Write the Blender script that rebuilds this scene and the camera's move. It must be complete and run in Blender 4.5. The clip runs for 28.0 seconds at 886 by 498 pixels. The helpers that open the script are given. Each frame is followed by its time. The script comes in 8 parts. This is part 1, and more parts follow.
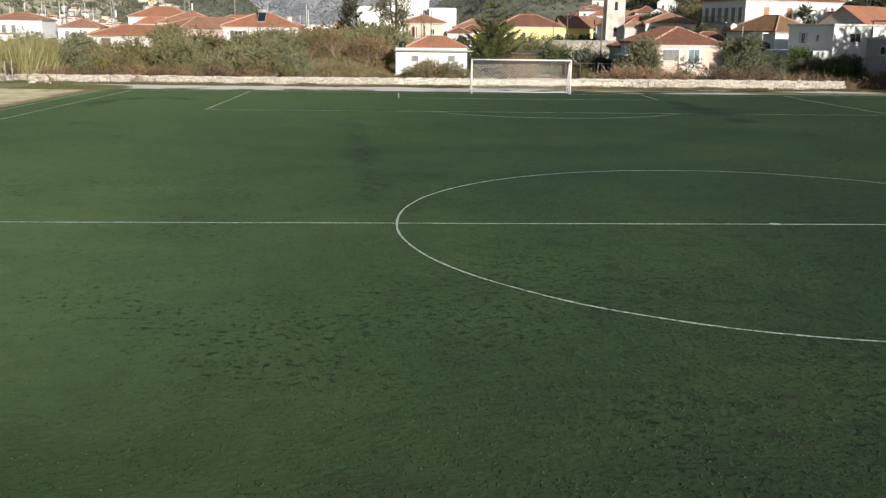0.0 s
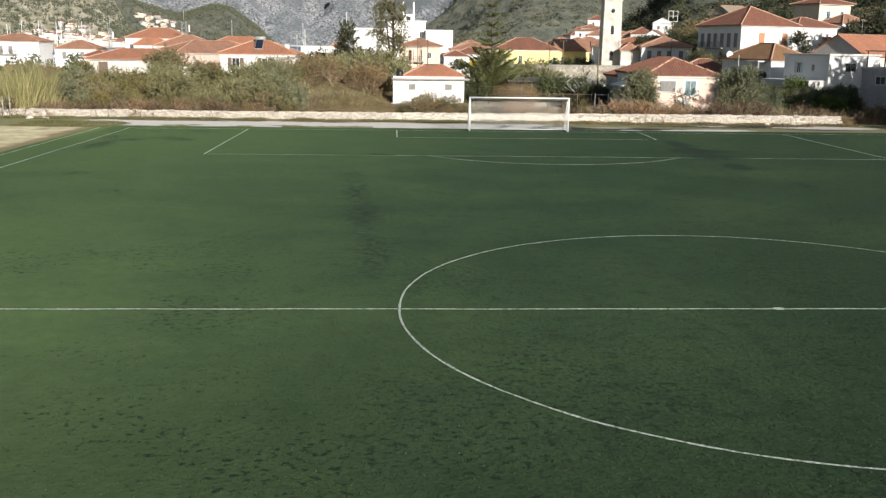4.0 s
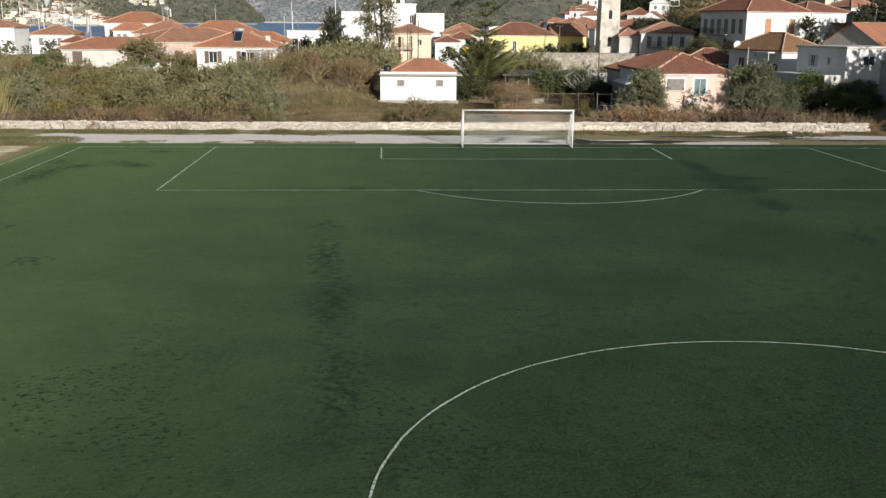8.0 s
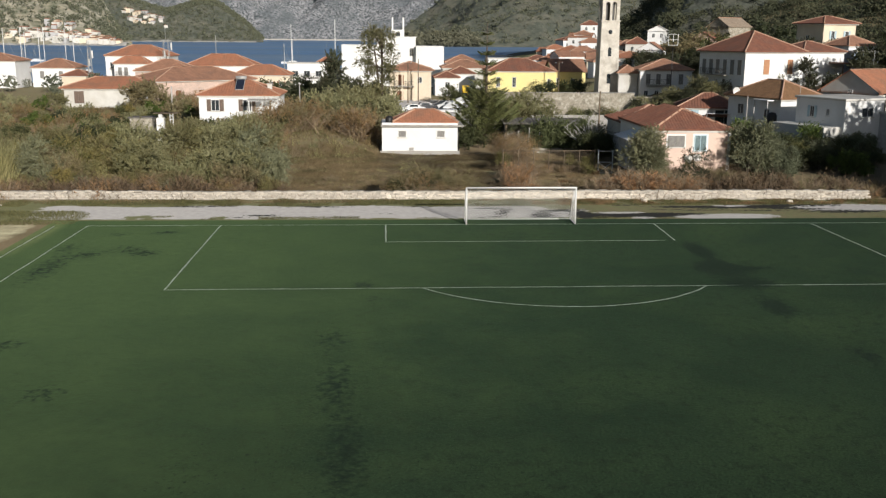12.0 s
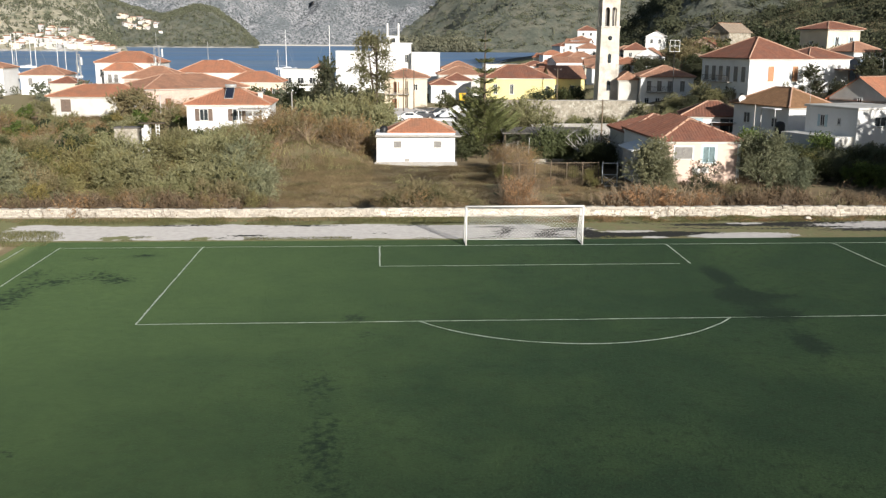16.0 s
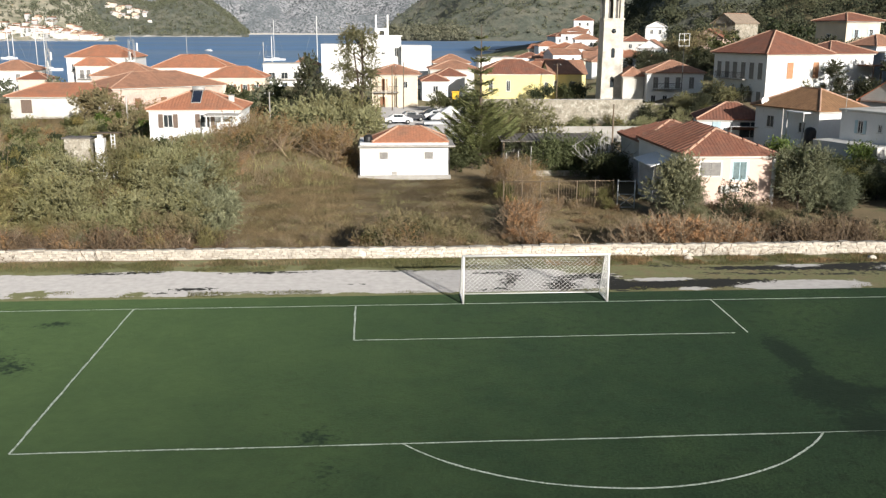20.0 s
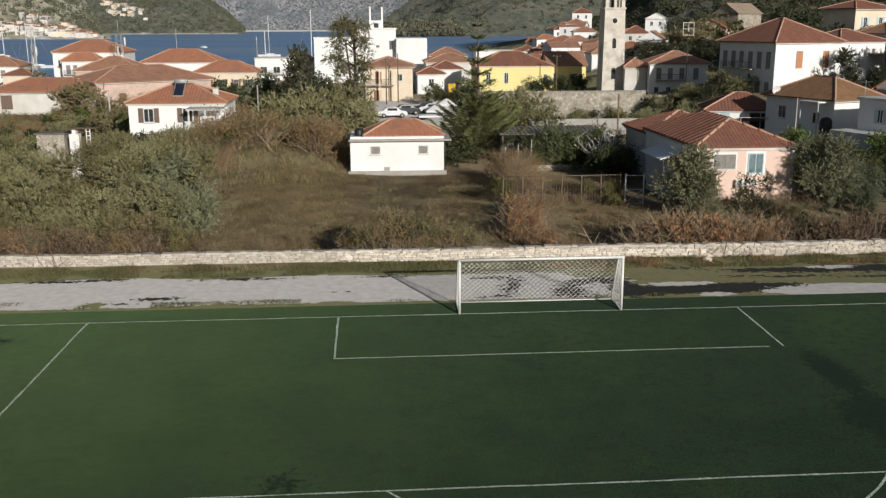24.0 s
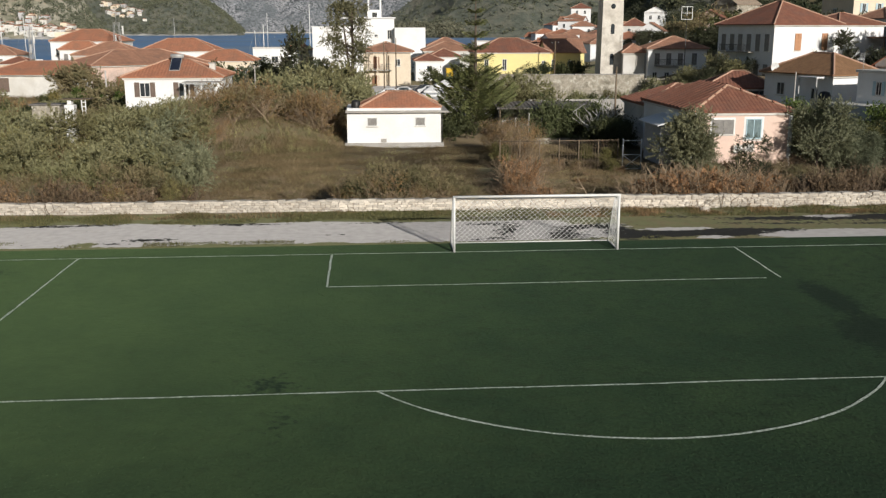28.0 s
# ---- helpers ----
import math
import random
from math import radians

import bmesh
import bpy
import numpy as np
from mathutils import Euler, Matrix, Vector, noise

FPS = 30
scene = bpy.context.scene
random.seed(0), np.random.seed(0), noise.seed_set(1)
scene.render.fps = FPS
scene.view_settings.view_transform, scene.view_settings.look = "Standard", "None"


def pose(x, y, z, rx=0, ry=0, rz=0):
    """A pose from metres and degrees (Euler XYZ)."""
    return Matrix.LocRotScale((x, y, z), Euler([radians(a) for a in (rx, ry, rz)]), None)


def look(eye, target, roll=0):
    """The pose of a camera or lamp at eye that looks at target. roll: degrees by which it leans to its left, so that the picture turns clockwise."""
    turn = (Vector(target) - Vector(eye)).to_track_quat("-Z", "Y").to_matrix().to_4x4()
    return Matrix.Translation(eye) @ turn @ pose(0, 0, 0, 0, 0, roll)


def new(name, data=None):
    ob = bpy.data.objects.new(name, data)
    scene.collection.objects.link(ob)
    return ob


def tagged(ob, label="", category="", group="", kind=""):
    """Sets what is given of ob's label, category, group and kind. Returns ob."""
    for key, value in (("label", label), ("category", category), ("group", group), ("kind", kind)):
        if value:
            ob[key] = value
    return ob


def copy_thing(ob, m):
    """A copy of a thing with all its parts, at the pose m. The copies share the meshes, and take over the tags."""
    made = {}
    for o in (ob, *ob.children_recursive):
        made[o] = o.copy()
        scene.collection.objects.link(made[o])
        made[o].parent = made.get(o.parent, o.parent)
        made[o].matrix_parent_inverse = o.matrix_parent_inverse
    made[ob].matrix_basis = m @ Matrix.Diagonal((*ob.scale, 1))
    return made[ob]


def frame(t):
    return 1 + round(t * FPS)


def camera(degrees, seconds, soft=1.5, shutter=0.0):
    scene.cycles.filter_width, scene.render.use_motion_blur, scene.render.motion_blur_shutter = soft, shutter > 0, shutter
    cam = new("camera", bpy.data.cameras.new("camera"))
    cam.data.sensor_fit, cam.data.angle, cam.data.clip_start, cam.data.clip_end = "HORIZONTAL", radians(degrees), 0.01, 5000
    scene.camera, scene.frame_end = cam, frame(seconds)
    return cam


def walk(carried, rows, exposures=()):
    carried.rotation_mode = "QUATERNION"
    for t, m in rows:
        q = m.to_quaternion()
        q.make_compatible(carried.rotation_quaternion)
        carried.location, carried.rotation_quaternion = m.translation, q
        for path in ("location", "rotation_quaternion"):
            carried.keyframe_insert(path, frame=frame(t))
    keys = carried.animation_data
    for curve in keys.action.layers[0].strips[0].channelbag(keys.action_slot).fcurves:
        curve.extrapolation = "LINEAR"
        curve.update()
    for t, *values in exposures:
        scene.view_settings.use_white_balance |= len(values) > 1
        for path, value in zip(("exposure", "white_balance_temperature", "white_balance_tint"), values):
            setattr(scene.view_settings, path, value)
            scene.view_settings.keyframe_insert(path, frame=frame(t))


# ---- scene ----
cam = camera(50.3, 28.0, soft=1.32)
PATH = [
    (0, (-9.074, -71.386, 4.560), (-8.614, -61.654, 2.307), 0.73),
    (0.5, (-9.108, -71.303, 4.972), (-8.641, -61.578, 2.693), 0.74),
    (1, (-9.139, -71.267, 5.385), (-8.662, -61.540, 3.114), 0.74),
    (1.5, (-9.155, -71.245, 5.799), (-8.667, -61.519, 3.528), 0.75),
    (2, (-9.160, -71.244, 6.149), (-8.668, -61.512, 3.905), 0.73),
    (2.5, (-9.178, -71.274, 6.326), (-8.685, -61.538, 4.100), 0.69),
    (3, (-9.215, -71.287, 6.321), (-8.718, -61.548, 4.107), 0.73),
    (3.5, (-9.269, -71.267, 6.222), (-8.767, -61.502, 4.123), 0.85),
    (5.5, (-9.001, -68.211, 6.427), (-8.479, -58.465, 4.249), 0.66),
    (6, (-8.892, -67.274, 6.632), (-8.367, -57.536, 4.420), 0.68),
    (6.5, (-8.772, -66.117, 6.852), (-8.240, -56.383, 4.623), 0.64),
    (7, (-8.706, -64.844, 7.156), (-8.159, -55.140, 4.801), 0.42),
    (7.5, (-8.704, -63.821, 7.654), (-8.138, -54.122, 5.284), 0.51),
    (8, (-8.735, -63.257, 8.257), (-8.158, -53.553, 5.912), 0.55),
    (8.5, (-8.748, -63.070, 8.936), (-8.169, -53.363, 6.604), 0.46),
    (9, (-8.765, -63.011, 9.614), (-8.184, -53.300, 7.299), 0.50),
    (9.5, (-8.830, -62.899, 10.221), (-8.245, -53.176, 7.955), 0.59),
    (10, (-8.922, -62.757, 10.714), (-8.332, -53.022, 8.507), 0.52),
    (10.5, (-8.998, -62.713, 11.136), (-8.407, -52.965, 8.986), 0.59),
    (11, (-9.055, -62.709, 11.532), (-8.460, -52.960, 9.388), 0.62),
    (11.5, (-9.081, -62.654, 11.960), (-8.487, -52.910, 9.792), 0.55),
    (12, (-9.095, -62.579, 12.377), (-8.502, -52.840, 10.187), 0.44),
    (12.5, (-9.108, -62.497, 12.766), (-8.510, -52.760, 10.568), 0.42),
    (14.5, (-9.102, -61.685, 12.636), (-8.484, -51.930, 10.522), 0.43),
    (15, (-9.055, -60.647, 12.587), (-8.431, -50.894, 10.468), 0.42),
    (15.5, (-9.027, -59.493, 12.549), (-8.400, -49.743, 10.417), 0.36),
    (16, (-8.985, -58.234, 12.554), (-8.347, -48.485, 10.417), 0.38),
    (16.5, (-8.909, -56.895, 12.602), (-8.261, -47.154, 10.435), 0.37),
    (17, (-8.807, -55.477, 12.670), (-8.148, -45.745, 10.466), 0.33),
    (17.5, (-8.696, -53.993, 12.761), (-8.025, -44.267, 10.535), 0.32),
    (18, (-8.574, -52.461, 12.905), (-7.895, -42.741, 10.656), 0.31),
    (18.5, (-8.456, -50.861, 13.082), (-7.769, -41.144, 10.825), 0.27),
    (19, (-8.354, -49.206, 13.251), (-7.660, -39.492, 10.979), 0.30),
    (19.5, (-8.248, -47.572, 13.402), (-7.544, -37.856, 11.145), 0.27),
    (20, (-8.128, -45.973, 13.551), (-7.416, -36.256, 11.297), 0.23),
    (20.5, (-7.973, -44.375, 13.712), (-7.258, -34.660, 11.450), 0.14),
    (21, (-7.800, -42.941, 13.855), (-7.082, -33.239, 11.537), -0.09),
    (21.5, (-7.670, -41.864, 13.952), (-6.943, -32.162, 11.644), -0.10),
    (23.5, (-7.514, -40.809, 13.156), (-6.782, -31.100, 10.877), -0.12),
    (24, (-7.515, -40.753, 12.674), (-6.787, -31.046, 10.381), -0.15),
    (24.5, (-7.500, -40.724, 12.206), (-6.771, -31.026, 9.881), -0.13),
    (25, (-7.444, -40.697, 11.731), (-6.714, -30.992, 9.430), -0.17),
    (25.5, (-7.380, -40.700, 11.246), (-6.644, -30.991, 8.967), -0.24),
    (26, (-7.360, -40.807, 10.770), (-6.619, -31.092, 8.517), -0.17),
    (26.5, (-7.355, -40.948, 10.305), (-6.614, -31.229, 8.070), -0.10),
    (27, (-7.332, -40.991, 9.906), (-6.586, -31.270, 7.682), 0.02),
    (27.5, (-7.320, -40.986, 9.715), (-6.577, -31.268, 7.476), -0.03),
    (28, (-7.346, -41.043, 9.727), (-6.606, -31.331, 7.463), -0.03),
]
walk(cam, [(t, look(eye, target, roll)) for t, eye, target, roll in PATH],
     exposures=[(0.0, 0.24), (1.0, 0.23), (2.0, 0.20), (3.0, 0.14), (3.5, 0.22), (5.5, 0.78), (6.0, 0.86), (6.5, 0.90), (7.0, 0.58), (7.5, 0.12), (8.0, 0.06), (10.0, -0.07), (12.5, -0.10), (14.5, 0.36), (20.0, 0.43), (21.5, -0.09), (23.5, -0.25), (25.0, -0.28), (26.5, -0.22), (28.0, -0.18)])

# ---------------------------------------------------------------- light
SUN_AZ = math.atan2(-0.923, 0.385)   # the sun stands behind the near touchline, to the right
SUN_EL = radians(16.5)
to_sun = Vector((math.cos(SUN_AZ) * math.cos(SUN_EL), math.sin(SUN_AZ) * math.cos(SUN_EL), math.sin(SUN_EL)))
world = bpy.data.worlds.new("sky")
scene.world = world
world.use_nodes = True
wn = world.node_tree
sky = wn.nodes.new("ShaderNodeTexSky")
sky.sky_type, sky.sun_disc = "NISHITA", False
sky.sun_elevation, sky.sun_rotation = SUN_EL, math.pi / 2 - SUN_AZ
sky.dust_density = 1.0
wn.nodes["Background"].inputs["Strength"].default_value = 0.056
wn.links.new(sky.outputs[0], wn.nodes["Background"].inputs[0])
sun = new("sun", bpy.data.lights.new("sun", "SUN"))
sun.data.energy, sun.data.angle, sun.data.color = 5.0, radians(0.5), (1.0, 0.955, 0.89)
sun.matrix_world = look(to_sun * 100, (0, 0, 0))
scene.view_settings.exposure = 0.0


# ---------------------------------------------------------------- materials
def mat(name, a, b=None, scale=3.0, detail=6.0, fine=None, rough=0.9, bump=0.0, bump_scale=None, metal=0.0, spec=0.3,
        per_object=0.0, per_island=0.0, lo=0.35, hi=0.65, c=None, c_scale=1.0, diffuse_rough=0.0, sub=0.0, c2=None, c2_scale=0.3, grain=(0.82, 1.12)):
    """A surface that wanders between the colours a and b (and c in larger patches), at sizes in metres."""
    m = bpy.data.materials.new(name)
    m.use_nodes = True
    t = m.node_tree
    bs = t.nodes["Principled BSDF"]
    bs.inputs["Roughness"].default_value, bs.inputs["Metallic"].default_value = rough, metal
    bs.inputs["Specular IOR Level"].default_value = spec
    bs.inputs["Diffuse Roughness"].default_value = diffuse_rough
    geo = t.nodes.new("ShaderNodeNewGeometry")

    def noise_at(s, d=detail):
        n = t.nodes.new("ShaderNodeTexNoise")
        n.inputs["Scale"].default_value, n.inputs["Detail"].default_value = s, d
        n.inputs["Roughness"].default_value = 0.6
        t.links.new(geo.outputs["Position"], n.inputs["Vector"])
        return n.outputs["Fac"]

    def ramp(fac, x0, x1):
        r = t.nodes.new("ShaderNodeMapRange")
        r.inputs["From Min"].default_value, r.inputs["From Max"].default_value = x0, x1
        t.links.new(fac, r.inputs["Value"])
        return r.outputs["Result"]

    def mix(fac, p, q, blend="MIX"):
        x = t.nodes.new("ShaderNodeMix")
        x.data_type, x.blend_type = "RGBA", blend
        for sock, v in ((x.inputs["Factor"], fac), (x.inputs["A"], p), (x.inputs["B"], q)):
            if isinstance(v, bpy.types.NodeSocket):
                t.links.new(v, sock)
            else:
                sock.default_value = v if not isinstance(v, tuple) else (*v, 1)[:4]
        return x.outputs["Result"]

    b = b or tuple(v * 0.8 for v in a)
    col = mix(ramp(noise_at(1.0 / scale), lo, hi), a, b)
    if c:
        col = mix(ramp(noise_at(1.0 / c_scale, 3.0), 0.45, 0.7), col, c)
    if c2:
        col = mix(ramp(noise_at(1.0 / c2_scale, 2.0), 0.50, 0.72), col, c2)
    f = noise_at(1.0 / (fine or scale * 0.12), 3.0)
    g = mix(ramp(f, 0.3, 0.7), (grain[0],) * 3, (grain[1],) * 3)
    col = mix(1.0, col, g, "MULTIPLY")
    for amount, source in ((per_object, "obj"), (per_island, "isl")):
        if amount:
            if source == "obj":
                rnd = t.nodes.new("ShaderNodeObjectInfo").outputs["Random"]
            else:
                rnd = geo.outputs["Random Per Island"]
            lo_c, hi_c = amount if isinstance(amount, tuple) else ((1 - amount,) * 3, (1 + amount,) * 3)
            col = mix(1.0, col, mix(rnd, lo_c, hi_c), "MULTIPLY")
    t.links.new(col, bs.inputs["Base Color"])
    if bump:
        bn = t.nodes.new("ShaderNodeBump")
        bn.inputs["Strength"].default_value = 1.0
        bn.inputs["Distance"].default_value = bump
        t.links.new(noise_at(1.0 / (bump_scale or scale * 0.2), 4.0), bn.inputs["Height"])
        t.links.new(bn.outputs[0], bs.inputs["Normal"])
    if sub:
        tr = t.nodes.new("ShaderNodeBsdfTranslucent")
        t.links.new(col, tr.inputs["Color"])
        ms = t.nodes.new("ShaderNodeMixShader")
        ms.inputs[0].default_value = sub
        t.links.new(bs.outputs[0], ms.inputs[1])
        t.links.new(tr.outputs[0], ms.inputs[2])
        t.links.new(ms.outputs[0], t.nodes["Material Output"].inputs["Surface"])
    return m


def masked(m, attribute, colour, noise_scale, lo=0.35, hi=0.65, spread=0.6, rough=None):
    """Lays a second colour into a material where a mesh attribute is high, with a ragged edge."""
    t = m.node_tree
    bs = t.nodes["Principled BSDF"]
    old = bs.inputs["Base Color"].links[0].from_socket
    at = t.nodes.new("ShaderNodeAttribute")
    at.attribute_name = attribute
    geo = t.nodes.new("ShaderNodeNewGeometry")
    n = t.nodes.new("ShaderNodeTexNoise")
    n.inputs["Scale"].default_value, n.inputs["Detail"].default_value = 1 / noise_scale, 6
    n.inputs["Roughness"].default_value = 0.65
    t.links.new(geo.outputs["Position"], n.inputs["Vector"])
    k = t.nodes.new("ShaderNodeMath")
    k.operation = "MULTIPLY_ADD"
    k.inputs[1].default_value, k.inputs[2].default_value = spread, -0.5 * spread
    t.links.new(n.outputs["Fac"], k.inputs[0])
    s = t.nodes.new("ShaderNodeMath")
    s.operation = "ADD"
    t.links.new(k.outputs[0], s.inputs[0])
    t.links.new(at.outputs["Fac"], s.inputs[1])
    r = t.nodes.new("ShaderNodeMapRange")
    r.inputs["From Min"].default_value, r.inputs["From Max"].default_value = lo, hi
    t.links.new(s.outputs[0], r.inputs["Value"])
    x = t.nodes.new("ShaderNodeMix")
    x.data_type = "RGBA"
    t.links.new(r.outputs["Result"], x.inputs["Factor"])
    t.links.new(old, x.inputs["A"])
    gm = t.nodes.new("ShaderNodeMix")
    gm.data_type, gm.blend_type = "RGBA", "MULTIPLY"
    gm.inputs["Factor"].default_value = 1.0
    gm.inputs["A"].default_value = (*colour, 1)
    n2 = t.nodes.new("ShaderNodeTexNoise")
    n2.inputs["Scale"].default_value, n2.inputs["Detail"].default_value = 2.2, 8
    t.links.new(geo.outputs["Position"], n2.inputs["Vector"])
    r2 = t.nodes.new("ShaderNodeMapRange")
    r2.inputs["From Min"].default_value, r2.inputs["From Max"].default_value = 0.3, 0.7
    r2.inputs["To Min"].default_value, r2.inputs["To Max"].default_value = 0.86, 1.08
    t.links.new(n2.outputs["Fac"], r2.inputs["Value"])
    t.links.new(r2.outputs["Result"], gm.inputs["B"])
    t.links.new(gm.outputs["Result"], x.inputs["B"])
    t.links.new(x.outputs["Result"], bs.inputs["Base Color"])
    return m


M = {}
M["turf"] = mat("artificial turf", (0.0208, 0.0392, 0.0194), (0.0160, 0.0315, 0.0160), scale=5.0, fine=0.10, grain=(0.70, 1.24), rough=0.85, bump=0.022, bump_scale=0.12,
                c=(0.028, 0.049, 0.0215), c_scale=9.0, c2=(0.0165, 0.028, 0.0145), c2_scale=0.5, diffuse_rough=1.0, spec=0.15)
# lighter turf where low sun scatters back, painted in over some yellow fading
masked(M["turf"], "lightened", (0.051, 0.081, 0.032), 3.0, 0.15, 1.0, 0.7)
masked(M["turf"], "wear", (0.0115, 0.0205, 0.0120), 0.30, 0.36, 0.80, 2.6)
masked(M["turf"], "bald", (0.030, 0.033, 0.021), 0.9, 0.45, 0.95, 1.8)
masked(M["turf"], "clump", (0.010, 0.019, 0.011), 0.17, 0.52, 0.70, 2.2)
masked(M["turf"], "dry", (0.085, 0.11, 0.045), 1.2, 0.3, 0.8, 0.7)
M["fibre"] = mat("turf fibre", (0.030, 0.055, 0.026), (0.024, 0.045, 0.021), c2=(0.023, 0.036, 0.020), c2_scale=0.7, scale=5.0, fine=0.05, rough=0.7, per_island=0.3, spec=0.2)
# the fibres carry the same painted-in brightening
masked(M["fibre"], "lightened", (0.057, 0.092, 0.037), 3.0, 0.15, 1.0, 0.7)
M["line"] = mat("white line paint", (0.70, 0.75, 0.66), (0.16, 0.22, 0.13), scale=0.075, fine=0.03, lo=0.44, hi=0.64, rough=0.8)
M["ground"] = mat("scrub earth", (0.165, 0.125, 0.075), (0.12, 0.098, 0.055), scale=3.0, fine=0.15, bump=0.025, bump_scale=0.25, c=(0.15, 0.115, 0.07), c_scale=6.0, diffuse_rough=0.8)
masked(M["ground"], "grass", (0.118, 0.120, 0.058), 0.9, 0.35, 0.75, 1.3)
masked(M["ground"], "sand", (0.38, 0.355, 0.235), 1.6, 0.35, 0.75, 1.1)
masked(M["ground"], "concrete", (0.345, 0.332, 0.322), 0.5, 0.42, 0.50, 1.35)
masked(M["ground"], "soot", (0.014, 0.014, 0.012), 0.36, 0.40, 0.52, 2.3)
M["stone"] = mat("limestone wall stone", (0.66, 0.605, 0.525), (0.56, 0.505, 0.43), scale=0.5, fine=0.04, bump=0.02, bump_scale=0.05, per_object=0.22, per_island=0.2)
M["mortar"] = mat("wall core", (0.34, 0.30, 0.25), (0.27, 0.235, 0.19), scale=0.4, bump=0.02)
M["white_metal"] = mat("white painted tube", (0.78, 0.78, 0.76), (0.70, 0.70, 0.68), scale=0.4, rough=0.45, spec=0.5)
M["net"] = mat("net cord", (0.78, 0.78, 0.76), (0.7, 0.7, 0.68), scale=0.3)
M["white"] = mat("white limewash", (0.83, 0.83, 0.825), (0.79, 0.79, 0.785), grain=(0.95, 1.02), scale=1.6, fine=0.15, rough=0.9, bump=0.004, c=(0.74, 0.73, 0.71), c_scale=4.0)
M["offwhite"] = mat("old white render", (0.68, 0.665, 0.625), (0.60, 0.58, 0.54), grain=(0.94, 1.04), scale=1.6, fine=0.15, bump=0.01, c=(0.52, 0.49, 0.43), c_scale=5.0)
M["pink"] = mat("salmon render", (0.78, 0.585, 0.485), (0.74, 0.55, 0.45), grain=(0.95, 1.03), scale=1.8, fine=0.15, bump=0.01, c=(0.70, 0.53, 0.45), c_scale=4.0)
M["pinkstone"] = mat("pinkish weathered render", (0.66, 0.49, 0.41), (0.58, 0.44, 0.37), scale=1.2, fine=0.2, bump=0.02, c=(0.45, 0.36, 0.31), c_scale=3.0)
M["yellow"] = mat("yellow render", (0.82, 0.71, 0.33), (0.79, 0.67, 0.29), grain=(0.95, 1.03), scale=2.0, bump=0.006, c=(0.77, 0.66, 0.32), c_scale=5.0)
M["cream"] = mat("cream render", (0.74, 0.64, 0.50), (0.67, 0.57, 0.44), grain=(0.94, 1.04), scale=2.0, bump=0.01)
M["grey"] = mat("grey render", (0.50, 0.50, 0.51), (0.44, 0.43, 0.43), scale=2.0, bump=0.01, c=(0.38, 0.37, 0.36), c_scale=3.5)
# colour lowered to stand in for the hill's shadow on the slope houses
M["bluegrey"] = mat("pale blue render darkened for shade", (0.34, 0.40, 0.48), (0.29, 0.34, 0.41), scale=2.0, bump=0.01)
M["towerstone"] = mat("cut limestone", (0.69, 0.65, 0.58), (0.59, 0.55, 0.48), scale=1.2, fine=0.2, bump=0.03, c=(0.45, 0.41, 0.35), c_scale=1.6)
M["rubble"] = mat("old rubble wall", (0.40, 0.365, 0.30), (0.30, 0.265, 0.21), scale=0.7, fine=0.15, bump=0.10, bump_scale=0.35, c=(0.19, 0.17, 0.13), c_scale=1.1, c2=(0.50, 0.47, 0.40), c2_scale=0.6)
M["tile_new"] = mat("orange clay tile", (0.46, 0.20, 0.115), (0.40, 0.175, 0.105), scale=0.7, fine=0.2, bump=0.02, per_island=0.05, c=(0.33, 0.17, 0.11), c_scale=2.0)
M["tile_red"] = mat("red clay tile", (0.29, 0.125, 0.08), (0.22, 0.095, 0.065), scale=0.7, fine=0.2, bump=0.02, per_island=0.08, c=(0.21, 0.11, 0.08), c_scale=2.0)
M["tile_old"] = mat("weathered clay tile", (0.43, 0.225, 0.145), (0.35, 0.185, 0.12), scale=0.7, fine=0.2, bump=0.02, per_island=0.07, c=(0.29, 0.165, 0.115), c_scale=1.8)
M["tile_bleached"] = mat("bleached clay tile", (0.36, 0.29, 0.22), (0.27, 0.21, 0.16), scale=0.7, fine=0.2, bump=0.02, per_island=0.06)
M["tile_brown"] = mat("brown clay tile", (0.30, 0.17, 0.09), (0.23, 0.13, 0.07), scale=0.7, fine=0.2, bump=0.02, per_island=0.07)
M["glass"] = mat("dark window glass", (0.03, 0.035, 0.04), (0.05, 0.06, 0.065), scale=0.6, rough=0.12, spec=0.6)
# teal-grey reflection of the sky painted into the pane colour
M["glass_sky"] = mat("window glass with a painted sky reflection", (0.20, 0.27, 0.28), (0.13, 0.18, 0.19), scale=0.5, rough=0.15, spec=0.6)
M["frame_white"] = mat("white window frame", (0.74, 0.74, 0.72), scale=0.3, rough=0.5)
M["shutter_brown"] = mat("brown shutter", (0.26, 0.13, 0.07), (0.20, 0.10, 0.06), scale=0.3, rough=0.6)
M["shutter_orange"] = mat("orange-brown shutter", (0.50, 0.26, 0.14), (0.44, 0.22, 0.12), scale=0.3, rough=0.6)
M["shutter_dull"] = mat("weathered brown shutter", (0.19, 0.135, 0.105), (0.14, 0.105, 0.085), scale=0.3, rough=0.7)
M["shutter_grey"] = mat("grey shutter", (0.27, 0.26, 0.24), (0.2, 0.19, 0.18), scale=0.3, rough=0.7)
M["shutter_blue"] = mat("pale blue shutter", (0.46, 0.60, 0.66), (0.40, 0.53, 0.58), scale=0.3, rough=0.6)
M["concrete"] = mat("bare concrete", (0.42, 0.40, 0.37), (0.34, 0.32, 0.29), scale=0.8, fine=0.1, bump=0.01)
M["dark_metal"] = mat("dark metal", (0.06, 0.06, 0.06), (0.09, 0.085, 0.08), scale=0.3, rough=0.5, metal=0.6)
